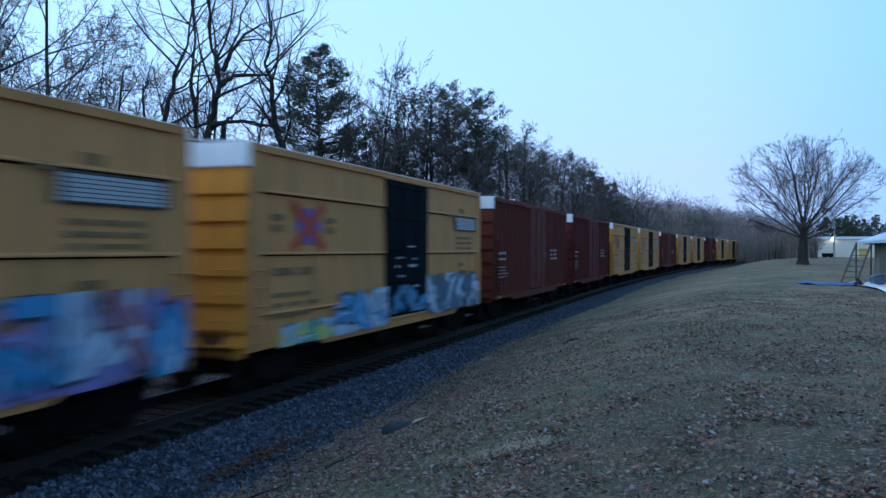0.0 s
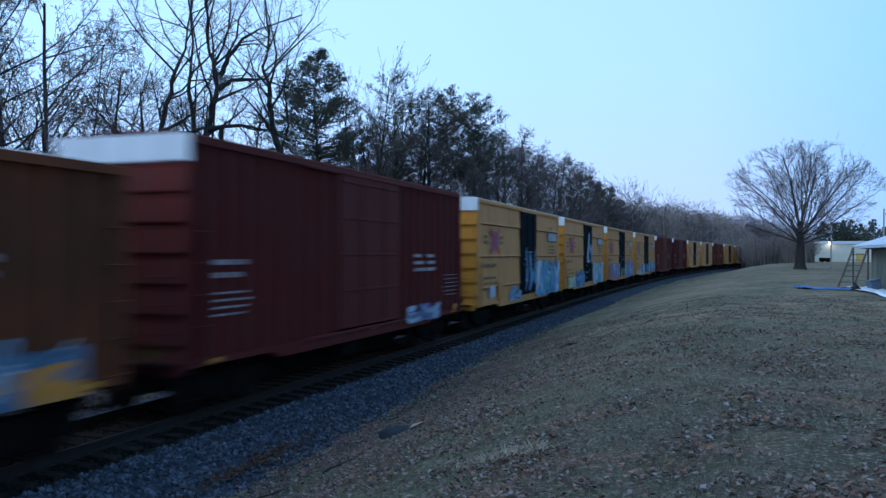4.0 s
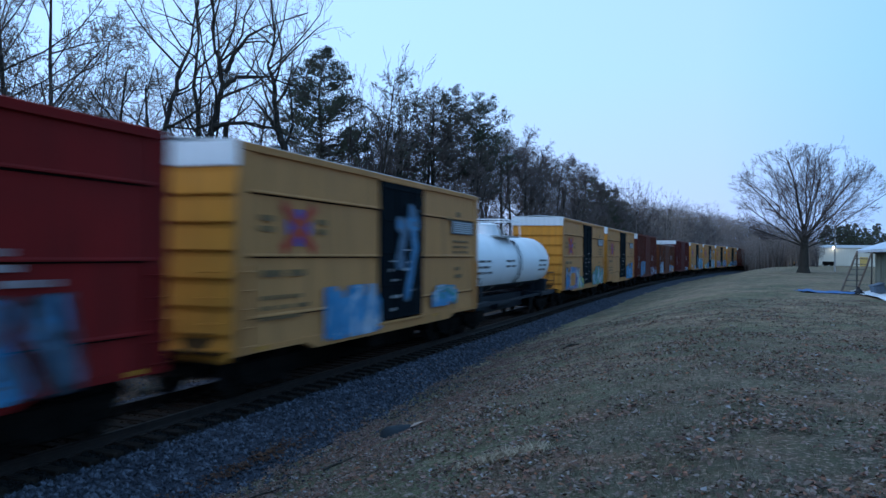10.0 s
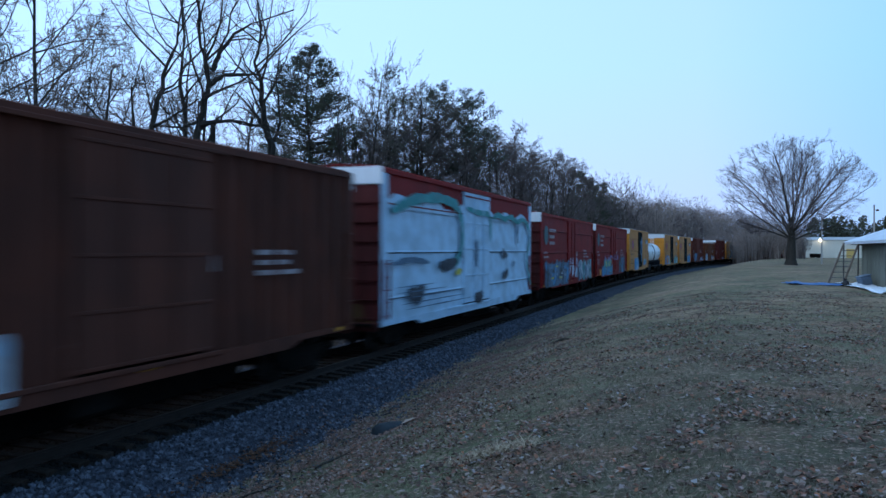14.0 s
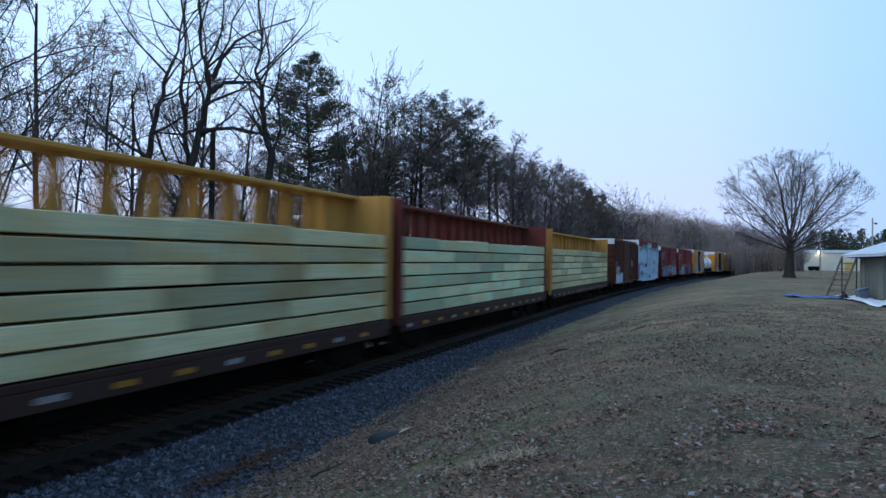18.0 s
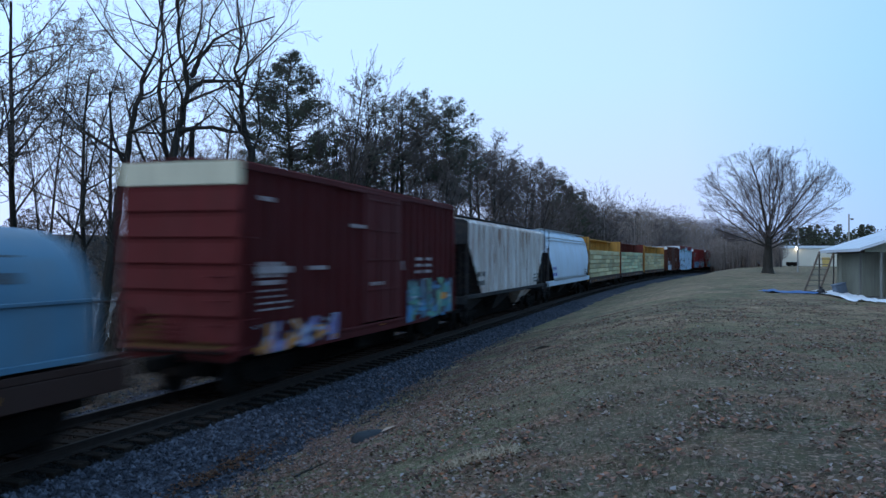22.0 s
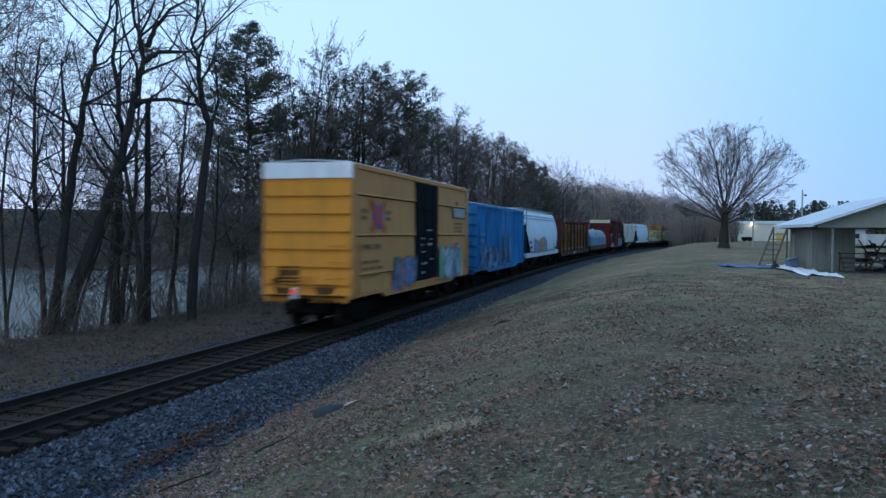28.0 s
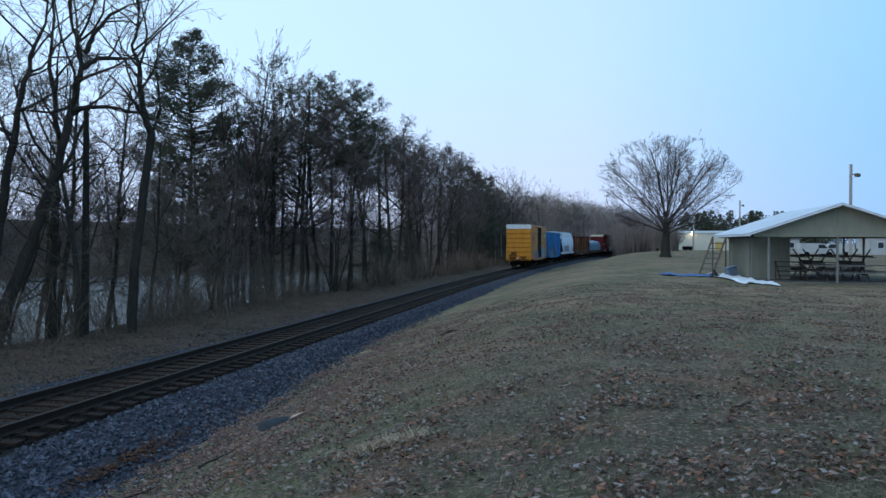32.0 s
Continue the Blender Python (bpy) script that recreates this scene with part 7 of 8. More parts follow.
def log_car():
    car = thing("log_flatcar", "dark red bulkhead flatcar loaded with pine logs", "flatcar", "freight cars of the train")
    L = 22.0
    a, b = -L / 2, L / 2
    rng = random.Random(4)
    flat_base(car, L, 2.85, 1.2, LOG_SILL, reflect=False)
    bars(car, 1.43, [(-2.2, -0.6, 0.86, 1.06)], MARK_WHITE, "plate", "white stencilled sill plate")
    for y in (a + 0.6, -6.0, 2.6, b - 1.2):
        sh = Shape()
        sh.box(1.426, 1.434, y, y + 0.35, 0.88, 1.02)
        part("reflector", sh, REFLECT, car)
    for y in (-6.6, 4.9):
        sh = Shape()
        sh.box(1.30, 1.325, y - 0.05, y + 0.05, 1.2, 3.9)
        part("strap", sh, SPRAY["orange"], car, "orange load strap")
    for way, y in ((-1, a), (1, b)):
        sh = Shape()
        sh.box(-1.42, 1.42, min(y, y - way * 0.2), max(y, y - way * 0.2), 1.2, 4.3, c=0.02)
        sh.box(-1.45, 1.45, min(y + way * 0.05, y - way * 0.45), max(y + way * 0.05, y - way * 0.45), 4.16, 4.3, c=0.02)
        for x in (-1.36, 1.36):
            sh.mesh([(x - 0.05, y - way * 0.2, 1.2), (x + 0.05, y - way * 0.2, 1.2), (x + 0.05, y - way * 0.5, 1.2), (x - 0.05, y - way * 0.5, 1.2), (x - 0.05, y - way * 0.2, 4.2), (x + 0.05, y - way * 0.2, 4.2), (x + 0.05, y - way * 0.3, 4.2), (x - 0.05, y - way * 0.3, 4.2)],
                    [(0, 1, 5, 4), (1, 2, 6, 5), (2, 3, 7, 6), (3, 0, 4, 7), (4, 5, 6, 7), (0, 1, 2, 3)])
        part("bulkhead", sh, LOG_RED, car)
    for k in range(8):
        y = a + 1.9 + (L - 3.8) * k / 7
        for sx in (-1, 1):
            sh = Shape()
            sh.box(min(sx * 1.31, sx * 1.45), max(sx * 1.31, sx * 1.45), y - 0.11, y + 0.11, 0.95, 4.05, c=0.02)
            part("stake", sh, LOG_SILL if k in (2, 3, 6) else LOG_RED, car)
    z, row = 1.36, 0
    while z < 3.75:
        x = -1.14 + (0.12 if row % 2 else 0)
        while x < 1.22:
            for y0, y1 in ((a + 0.4, -3.4), (-3.3, 3.4), (3.5, b - 0.4)):
                r = rng.uniform(0.125, 0.155)
                sh = Shape()
                bend = rng.uniform(-0.05, 0.05)
                e0, e1 = y0 + rng.uniform(0, 0.35), y1 - rng.uniform(0, 0.35)
                ob_pts = [(x + rng.uniform(-0.02, 0.02), e0, z), (x, (y0 + y1) / 2, z + bend * 0.5), (x + rng.uniform(-0.02, 0.02), e1, z)]
                sh.tube(ob_pts, [r, r * 0.95, r * 0.88], 9)
                if x > 0.55 or z > 3.2:
                    part("log", sh, LOG_GREEN if row == 0 else LOG_WOOD, car)
                else:
                    part("log", sh, LOG_WOOD, car)
            x += 0.30
        z += 0.265
        row += 1
    return car


# -- master cars, one for each kind --
yellow_master = boxcar("yellow boxcar with black plug door and white end caps", YELLOW, YELLOW_END, length=15.2, door=(6.5, 9.65), door_paint=BLACK_DOOR)
yellow_marks(yellow_master)
brown_master = boxcar("brown-red ribbed boxcar with white end caps", BROWN, BROWN, door=(6.0, 9.2), ribs="post", roof_mat=BROWN)
red_marks(brown_master, 14.9, 5.1, 11)
darkred_master = boxcar("dark red boxcar with white end caps", DARKRED, DARKRED, door=(5.6, 9.4), ribs="post", roof_mat=DARKRED)
red_marks(darkred_master, 14.9, 5.1, 12)
rust_car = boxcar("low rusty orange-brown boxcar with a pale roof", RUST, RUST, length=15.0, top=4.35, door=(5.6, 9.2), ribs="post", cap=False)
red_marks(rust_car, 15.0, 4.35, 13)
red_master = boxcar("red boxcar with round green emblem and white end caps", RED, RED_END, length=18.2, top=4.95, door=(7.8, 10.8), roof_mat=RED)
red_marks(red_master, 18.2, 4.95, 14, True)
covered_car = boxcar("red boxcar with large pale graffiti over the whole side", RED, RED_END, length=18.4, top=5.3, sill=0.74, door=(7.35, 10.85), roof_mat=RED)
PLUM = car_paint("dull_brown_paint", (0.120, 0.040, 0.026), dirt=(0.035, 0.018, 0.013), fade=(0.075, 0.032, 0.024), streak=0.6, patch=0.6)
plum_car = boxcar("dark brown ribbed boxcar with pale graffiti along the sill", PLUM, PLUM, length=15.6, top=4.95, door=(6.3, 9.7), ribs="post", roof_mat=PLUM, cap_label="weathered pale end cap")
red_marks(plum_car, 15.6, 4.95, 15)
maroon_car = boxcar("maroon ribbed boxcar with cream end caps", MAROON, MAROON, length=14.9, top=4.95, door=(6.2, 9.2), ribs="post", roof_mat=MAROON, cap_label="cream painted end cap", cap_paint=car_paint("cream_paint", (0.58, 0.55, 0.40), streak=0.3))
red_marks(maroon_car, 14.9, 4.95, 16)
blue_car = boxcar("bright blue ribbed boxcar with grimy ends", BLUE, BLUE, length=14.9, top=4.5, door=(6.6, 9.6), ribs="post", cap=False, roof_mat=ROOF_GREY)
blue_box_marks = text_rows(random.Random(2), -6.6, -5.0, 3.0, 2, 0.18, 0.14, 2)
bars(blue_car, 1.492, blue_box_marks, SPRAY["slate"])
tank = tank_car()
beam_a = centerbeam("yellow centerbeam flatcar loaded with pale lumber bundles", BEAM_YELLOW, 23.4, 31, LUMBER_TAN)
beam_b = centerbeam("dark red centerbeam flatcar loaded with pale green lumber bundles", BEAM_RED, 21.2, 32, LUMBER)
beam_c = centerbeam("yellow centerbeam flatcar loaded with pale lumber bundles", BEAM_YELLOW, 22.0, 33, LUMBER_TAN)
hopper_a = hopper("pale grey-white smooth-sided covered hopper", HOPPER_WHITE, 18.8, True, 41, 4.75)
hopper_b = hopper("weathered off-white ribbed covered hopper with rust stains", HOPPER_DIRTY, 17.0, False, 42, 4.65)
hopper_c = hopper("white covered hopper with blue and orange graffiti", HOPPER_WHITE, 17.4, True, 43, 4.7)
coil = coil_car()
logs = log_car()

SPEED, GAIN = 16.4, 0.0245


def travelled(t):
    return SPEED * t + GAIN * t * t


# each car with the place of its middle along the track at the start
TRAIN = []


def couple(car, rear, length):
    TRAIN.append((car, rear + length / 2))
    return car


def fresh(master):
    return copy_thing(master, Matrix())


SIDE = 2.97 / 2 + 0.035
# cars ahead of the first near one, seen far off
ahead = [brown_master, darkred_master, yellow_master, yellow_master, brown_master, yellow_master, yellow_master, darkred_master, yellow_master, yellow_master]
rear = 13.4
for k, master in enumerate(ahead):
    rear += 16.9
    couple(fresh(master), rear, 14.9)
Y0 = -14.9 / 2
OVER = SIDE + 0.035
first = couple(fresh(yellow_master), 13.4, 14.9)
graffiti(first, SIDE, Y0 + 0.9, Y0 + 3.4, 0.95, 1.45, ["yellow", "pale", "green"], 51, "pale yellow-green scrawl along the sill", 3, "slate")
graffiti(first, SIDE + 0.02, Y0 + 3.3, Y0 + 6.4, 0.95, 2.0, ["pale", "blue", "sky", "white"], 1, "blue and pale graffiti along the sill", 3)
graffiti(first, OVER, Y0 + 9.3, Y0 + 14.6, 0.98, 2.25, ["slate", "pale", "slate", "white"], 2, "grey and slate graffiti", 6)
graffiti(first, OVER + 0.03, Y0 + 6.6, Y0 + 9.2, 1.2, 2.0, ["slate", "blue"], 52, "dark blue scrawl on the door", 3, "slate", False)
second = couple(fresh(yellow_master), -3.6, 14.9)
graffiti(second, SIDE, Y0 + 1.0, Y0 + 6.4, 0.95, 2.25, ["pink", "purple", "pink", "pale", "purple"], 3, "purple and pink graffiti with dark outlines", 6)
graffiti(second, OVER, Y0 + 9.4, Y0 + 14.9, 0.95, 2.4, ["purple", "pale", "pink", "blue"], 4, "purple and pink graffiti with dark outlines", 6)
graffiti(second, OVER + 0.03, Y0 + 6.6, Y0 + 9.2, 1.2, 1.8, ["yellow", "green"], 53, "yellow scrawl on the foot of the door", 3, "black", False)
third = couple(fresh(yellow_master), -20.5, 14.9)
graffiti(third, SIDE, Y0 + 0.9, Y0 + 3.2, 0.95, 1.7, ["white", "yellow", "pale"], 54, "pale and yellow scrawl", 3, "slate")
graffiti(third, SIDE + 0.02, Y0 + 3.2, Y0 + 6.4, 0.95, 2.05, ["slate", "blue", "sky", "blue"], 5, "blue graffiti", 3)
graffiti(third, OVER, Y0 + 9.6, Y0 + 14.2, 0.95, 2.4, ["white", "pale", "white", "teal"], 6, "white graffiti block", 4, "slate")
graffiti(third, OVER + 0.03, Y0 + 7.0, Y0 + 9.0, 2.4, 4.6, ["slate", "pale", "slate"], 55, "pale smeared paint on the door", 2, "slate", False)
fourth = couple(fresh(yellow_master), -37.4, 14.9)
patch(fourth, SIDE, Y0 + 1.3, Y0 + 2.1, 1.25, 1.75, "pale", 56, "small pale sprayed patch")
patch(fourth, SIDE, Y0 + 2.5, Y0 + 3.3, 1.05, 1.9, "orange", 57, "faint orange sprayed patch")
graffiti(fourth, SIDE, Y0 + 4.4, Y0 + 6.4, 0.95, 1.6, ["pale", "sky", "slate"], 7, "pale graffiti along the sill", 3)
graffiti(fourth, OVER, Y0 + 9.2, Y0 + 14.9, 0.95, 2.7, ["sky", "white", "sky", "green", "blue"], 8, "sky-blue graffiti with black outlines", 5)
graffiti(fourth, OVER + 0.03, Y0 + 7.0, Y0 + 9.3, 1.3, 3.3, ["blue", "slate", "sky"], 58, "blue sprayed paint over the door", 3, "black", False)
fifth = couple(darkred_master, -54.5, 14.9)
bars(fifth, SIDE + 0.03, [(Y0 + 12.9 + 0.1 * (k % 3), Y0 + 14.3, 2.3 - 0.13 * k, 2.318 - 0.13 * k) for k in range(6)], MARK_WORN)
patch(fifth, SIDE + 0.03, Y0 + 13.9, Y0 + 14.3, 1.12, 1.32, "orange", 59, "small orange sprayed patch")
graffiti(fifth, SIDE + 0.03, Y0 + 9.8, Y0 + 12.6, 0.95, 1.5, ["purple", "pale", "slate"], 9, "pale purple scrawl along the sill", 3)
couple(rust_car, -71.0, 15.0)
graffiti(rust_car, SIDE, -6.6, -3.6, 0.95, 2.3, ["pale", "slate", "white", "pale"], 10, "pale grey graffiti", 3)
graffiti(rust_car, SIDE, 2.0, 6.6, 0.95, 1.9, ["slate", "pale", "orange"], 11, "slate graffiti", 4, "slate")
sixth = couple(brown_master, -88.3, 14.9)
patch(sixth, SIDE, Y0 + 2.2, Y0 + 5.8, 0.95, 2.5, "slate", 60, "slate-blue sprayed block")
graffiti(sixth, SIDE + 0.01, Y0 + 2.4, Y0 + 5.6, 0.95, 2.4, ["slate", "blue", "slate"], 12, "slate-blue graffiti over the block", 3, "slate", False)
graffiti(sixth, SIDE, Y0 + 10.0, Y0 + 14.9, 0.95, 1.8, ["slate", "pale", "pink"], 13, "grey graffiti along the sill", 5, "slate", False)
seventh = couple(fresh(yellow_master), -105.5, 14.9)
patch(seventh, SIDE, Y0 + 0.8, Y0 + 1.5, 1.15, 1.75, "orange", 61, "orange sprayed square")
patch(seventh, SIDE, Y0 + 3.2, Y0 + 3.8, 1.15, 1.6, "orange", 62, "orange sprayed square")
graffiti(seventh, OVER, Y0 + 9.6, Y0 + 13.6, 0.98, 2.35, ["sky", "blue", "sky"], 14, "sky-blue bubble graffiti with black outlines", 3)
eighth = couple(fresh(yellow_master), -122.3, 14.9)
graffiti(eighth, SIDE, Y0 + 0.7, Y0 + 4.8, 0.95, 2.3, ["purple", "blue", "pale", "purple", "white"], 15, "purple, blue and pale graffiti", 4)
patch(eighth, SIDE + 0.02, Y0 + 1.9, Y0 + 3.5, 1.15, 1.95, "orange", 63, "bright orange sprayed square")
graffiti(eighth, SIDE + 0.01, Y0 + 4.6, Y0 + 6.4, 0.95, 1.7, ["yellow", "pale", "green"], 64, "pale yellow graffiti", 2)
graffiti(eighth, OVER, Y0 + 9.6, Y0 + 14.2, 0.98, 2.25, ["green", "pale", "teal", "white"], 16, "pale green graffiti", 4)
couple(tank, -138.7, 14.2)
tenth = couple(fresh(yellow_master), -153.5, 14.9)
graffiti(tenth, SIDE, Y0 + 3.3, Y0 + 6.4, 0.92, 2.2, ["sky", "blue", "sky", "pale"], 17, "bright blue graffiti", 3, "blue")
graffiti(tenth, OVER, Y0 + 10.2, Y0 + 12.6, 1.3, 2.0, ["sky", "pale", "teal"], 18, "small pale blue graffiti", 2, "blue")
graffiti(tenth, OVER + 0.03, Y0 + 7.0, Y0 + 9.0, 1.4, 4.5, ["slate", "slate", "blue"], 65, "pale smeared paint down the door", 2, "slate", False)
eleventh = couple(fresh(red_master), -173.8, 18.2)
patch(eleventh, SIDE, -7.5, -6.5, 0.98, 1.5, "orange", 66, "orange sprayed square")
graffiti(eleventh, SIDE, -6.3, -0.6, 0.92, 1.75, ["blue", "blue", "teal", "slate"], 19, "blue and teal graffiti", 6, "blue")
graffiti(eleventh, SIDE + 0.01, -5.4, -1.4, 1.6, 2.25, ["green", "teal", "yellow"], 67, "green graffiti over the blue", 5, "teal")
graffiti(eleventh, SIDE + 0.02, -5.0, 2.6, 2.1, 2.6, ["pink", "purple"], 68, "faint pink scrawl", 7, "pink", False)
graffiti(eleventh, SIDE, 3.4, 7.2, 0.95, 2.4, ["slate", "black", "slate", "blue"], 20, "dark blue graffiti", 4, "black", False)
twelfth = couple(red_master, -193.4, 18.2)
patch(twelfth, SIDE, -8.2, -1.0, 0.92, 2.3, "slate", 69, "slate-blue sprayed ground")
graffiti(twelfth, SIDE + 0.01, -8.2, -1.0, 0.92, 2.45, ["slate", "black", "slate", "blue", "slate"], 21, "slate-blue graffiti with dark outlines", 7)
for k, (yy, zz) in enumerate(((-6.6, 1.35), (-4.2, 1.32), (-2.2, 1.5), (-5.4, 2.0))):
    patch(twelfth, SIDE + 0.03, yy, yy + 0.7, zz, zz + 0.13, "yellow", 70 + k, "yellow slash in the graffiti")
graffiti(twelfth, SIDE, 2.4, 8.0, 0.92, 2.35, ["pale", "slate", "white", "teal"], 22, "white and black graffiti", 6)
graffiti(twelfth, SIDE, -0.8, 2.2, 1.2, 2.5, ["pink", "pale"], 75, "faint pink scrawl on the door", 3, "pink", False)
couple(covered_car, -214.2, 18.4)
# the pale paint covers whole panels, with teal and black letter edges over it
for ob in list(covered_car.children) + [kid for ob in covered_car.children for kid in ob.children]:
    if ob.name.split(".")[0] in ("side_panel", "door", "side_wall", "side_sill", "door_track", "corner_post", "door_rib", "lock_rod") and ob.data.vertices[0].co.x > 0 and ob.data.vertices[0].co.z < 4.5:
        ob.data.materials[0] = SPRAY["ice"]
sh = Shape()
rng = random.Random(66)
edge = [(-8.8 + 17.6 * k / 40, 4.50 + 0.16 * math.sin(k * 0.9) + rng.uniform(-0.08, 0.10)) for k in range(41)]
for (p, q), (s, t) in zip(edge, edge[1:]):
    sh.face([(SIDE - 0.035, p, 4.2), (SIDE - 0.035, s, 4.2), (SIDE - 0.035, s, t), (SIDE - 0.035, p, q)])
part("graffiti", sh, SPRAY["ice"], covered_car, "ragged upper edge of the pale graffiti")
LIFT = [SIDE + 0.03]


def sprayed_line(points, width, colour, seed):
    """One soft-edged sprayed line that follows a bent course."""
    rng = random.Random(seed)
    LIFT[0] += 0.0008
    fine = []
    for (p, q), (s, t) in zip(points, points[1:]):
        for k in range(6):
            fine.append((p + (s - p) * k / 6, q + (t - q) * k / 6))
    fine.append(points[-1])
    for _ in range(3):
        fine = [fine[0]] + [((a0 + 2 * b0 + c0) / 4, (a1 + 2 * b1 + c1) / 4) for (a0, a1), (b0, b1), (c0, c1) in zip(fine, fine[1:], fine[2:])] + [fine[-1]]
    left, right = [], []
    for i in range(len(fine)):
        (p, q), (s, t) = fine[max(0, i - 1)], fine[min(len(fine) - 1, i + 1)]
        ln = math.hypot(s - p, t - q) or 1
        end = min(1.0, 0.35 + i / 4, 0.35 + (len(fine) - 1 - i) / 4)
        w = width * end * rng.uniform(0.75, 1.2)
        left.append((LIFT[0], fine[i][0] - (t - q) / ln * w, fine[i][1] + (s - p) / ln * w))
        right.append((LIFT[0], fine[i][0] + (t - q) / ln * w, fine[i][1] - (s - p) / ln * w))
    line = Shape()
    line.strip([left, right])
    part("sprayed_line", line, SPRAY[colour], covered_car)


sprayed_line([(-8.7, 4.1), (-7.0, 4.55), (-4.6, 4.75), (-2.7, 4.6), (-2.15, 4.0), (-2.1, 3.2), (-2.6, 2.65), (-3.4, 2.5)], 0.17, "teal", 1)
sprayed_line([(-4.6, 2.5), (-3.6, 2.48), (-2.7, 2.6)], 0.2, "black", 2)
sprayed_line([(-8.6, 2.6), (-7.2, 2.72), (-5.6, 2.6)], 0.10, "slate", 3)
sprayed_line([(-7.4, 1.75), (-6.6, 1.55), (-6.0, 1.85)], 0.26, "black", 4)
sprayed_line([(-2.9, 2.2), (-2.2, 2.25)], 0.12, "yellow", 5)
sprayed_line([(-1.6, 4.55), (-0.2, 4.42), (1.4, 4.46), (1.62, 4.0), (1.6, 3.3)], 0.11, "teal", 6)
sprayed_line([(-0.4, 3.4), (-0.3, 2.9), (-0.35, 2.35)], 0.2, "slate", 7)
sprayed_line([(-0.6, 1.2), (0.1, 1.15), (0.5, 1.25)], 0.24, "black", 8)
sprayed_line([(1.9, 4.3), (2.8, 4.5), (3.8, 4.3), (4.9, 4.5), (6.0, 4.25), (7.2, 4.45), (8.3, 4.2), (8.7, 3.6), (8.2, 2.9), (8.0, 2.5)], 0.12, "teal", 9)
sprayed_line([(6.2, 4.2), (6.15, 3.8), (6.2, 3.3)], 0.15, "slate", 10)
sprayed_line([(3.5, 3.05), (3.7, 2.8), (4.3, 2.75)], 0.16, "black", 11)
sprayed_line([(3.6, 1.85), (4.1, 1.95), (4.4, 2.1)], 0.18, "black", 12)
sprayed_line([(7.9, 2.5), (8.5, 1.8), (8.9, 1.3)], 0.13, "teal", 13)
sprayed_line([(5.2, 2.3), (5.6, 2.45)], 0.13, "slate", 14)
for k in range(5):
    sprayed_line([(-8.4 + 0.2 * k, 1.9 - 0.17 * k), (-5 + k, 1.92 - 0.17 * k)], 0.02, "slate", 20 + k)
couple(plum_car, -231.7, 15.6)
graffiti(plum_car, SIDE, -6.8, -2.6, 0.92, 1.9, ["white", "ice", "white", "pale"], 24, "white graffiti along the sill", 3, "white")
graffiti(plum_car, SIDE, -6.9, -5.6, 0.92, 1.2, ["yellow", "white"], 76, "yellow scrawl along the sill", 2, "yellow", False)
graffiti(plum_car, SIDE, -7.0, -4.4, 1.9, 2.5, ["pink", "white"], 77, "faint pink and white scrawl", 3, "pink", False)
couple(beam_a, -258.1, 23.4)
couple(beam_b, -281.2, 21.2)
couple(beam_c, -304.0, 22.0)
couple(hopper_a, -323.6, 18.8)
couple(hopper_b, -342.2, 17.0)
couple(maroon_car, -358.6, 14.9)
graffiti(maroon_car, SIDE, 2.2, 6.9, 0.92, 2.3, ["blue", "teal", "slate", "black", "green"], 25, "dark blue and teal graffiti", 5)
graffiti(maroon_car, SIDE + 0.01, 2.4, 5.0, 0.95, 1.6, ["teal", "green", "blue"], 78, "green and teal graffiti", 3, "black", False)
patch(maroon_car, SIDE + 0.03, 5.5, 6.3, 1.5, 1.75, "orange", 79, "orange sprayed slash")
graffiti(maroon_car, SIDE, -7.0, -2.8, 0.92, 1.6, ["pale", "orange", "purple"], 26, "pale scribbled graffiti", 6, "slate", False)
bars(maroon_car, SIDE, [(-6.9, -5.4, 2.65, 2.8), (-6.9, -5.8, 2.4, 2.5), (-4.6, -3.6, 2.7, 2.8), (-6.8, -6.2, 4.2, 4.3), (-2.2, -1.2, 3.8, 3.9), (-0.8, 0.2, 2.2, 2.3)], MARK_WORN)
couple(coil, -379.2, 17.4)
couple(logs, -402.9, 22.0)
couple(hopper_c, -423.0, 17.4)
graffiti(hopper_c, 1.585, -5.4, 1.2, 1.55, 2.7, ["orange", "sky", "blue", "orange"], 27, "orange and blue graffiti", 4, "blue")
couple(blue_car, -438.8, 14.9)
graffiti(blue_car, SIDE + 0.005, -6.9, -1.4, 1.0, 2.3, ["blue", "black", "blue"], 35, "dark blue scrawled graffiti along the sill", 7, "slate", False)
graffiti(blue_car, SIDE + 0.035, -0.8, 2.1, 1.1, 2.9, ["slate", "black", "blue"], 80, "dark graffiti over the door", 4, "black", False)
last = couple(yellow_master, -455.9, 14.9)
graffiti(last, SIDE, Y0 + 3.6, Y0 + 6.4, 0.95, 2.15, ["purple", "slate", "pink", "blue"], 28, "purple and slate graffiti", 4)
graffiti(last, OVER, Y0 + 9.6, Y0 + 13.6, 0.98, 2.45, ["pale", "green", "white", "slate"], 29, "pale green and white graffiti", 4, "slate")
# red tail light on the last coupler
sh = Shape()
sh.box(-0.11, 0.11, -14.9 / 2 - 1.10, -14.9 / 2 - 0.94, 0.95, 1.35, c=0.03)
tail = part("tail_light", sh, MARK_WHITE, last, "small white tail-light box on the coupler")
sh = Shape()
sh.tube([(0, -14.9 / 2 - 1.11, 1.24), (0, -14.9 / 2 - 1.14, 1.24)], [0.08, 0.07], 14)
part("lens", sh, TAIL_GLOW, tail, "glowing red lens")


def motions():
    """Every car rolls along the track, turning with its curve."""
    for car, middle in TRAIN:
        rows = []
        for k in range(33):
            y = middle + travelled(k)
            rows.append((k, on_track(y)))
        walk(car, rows)


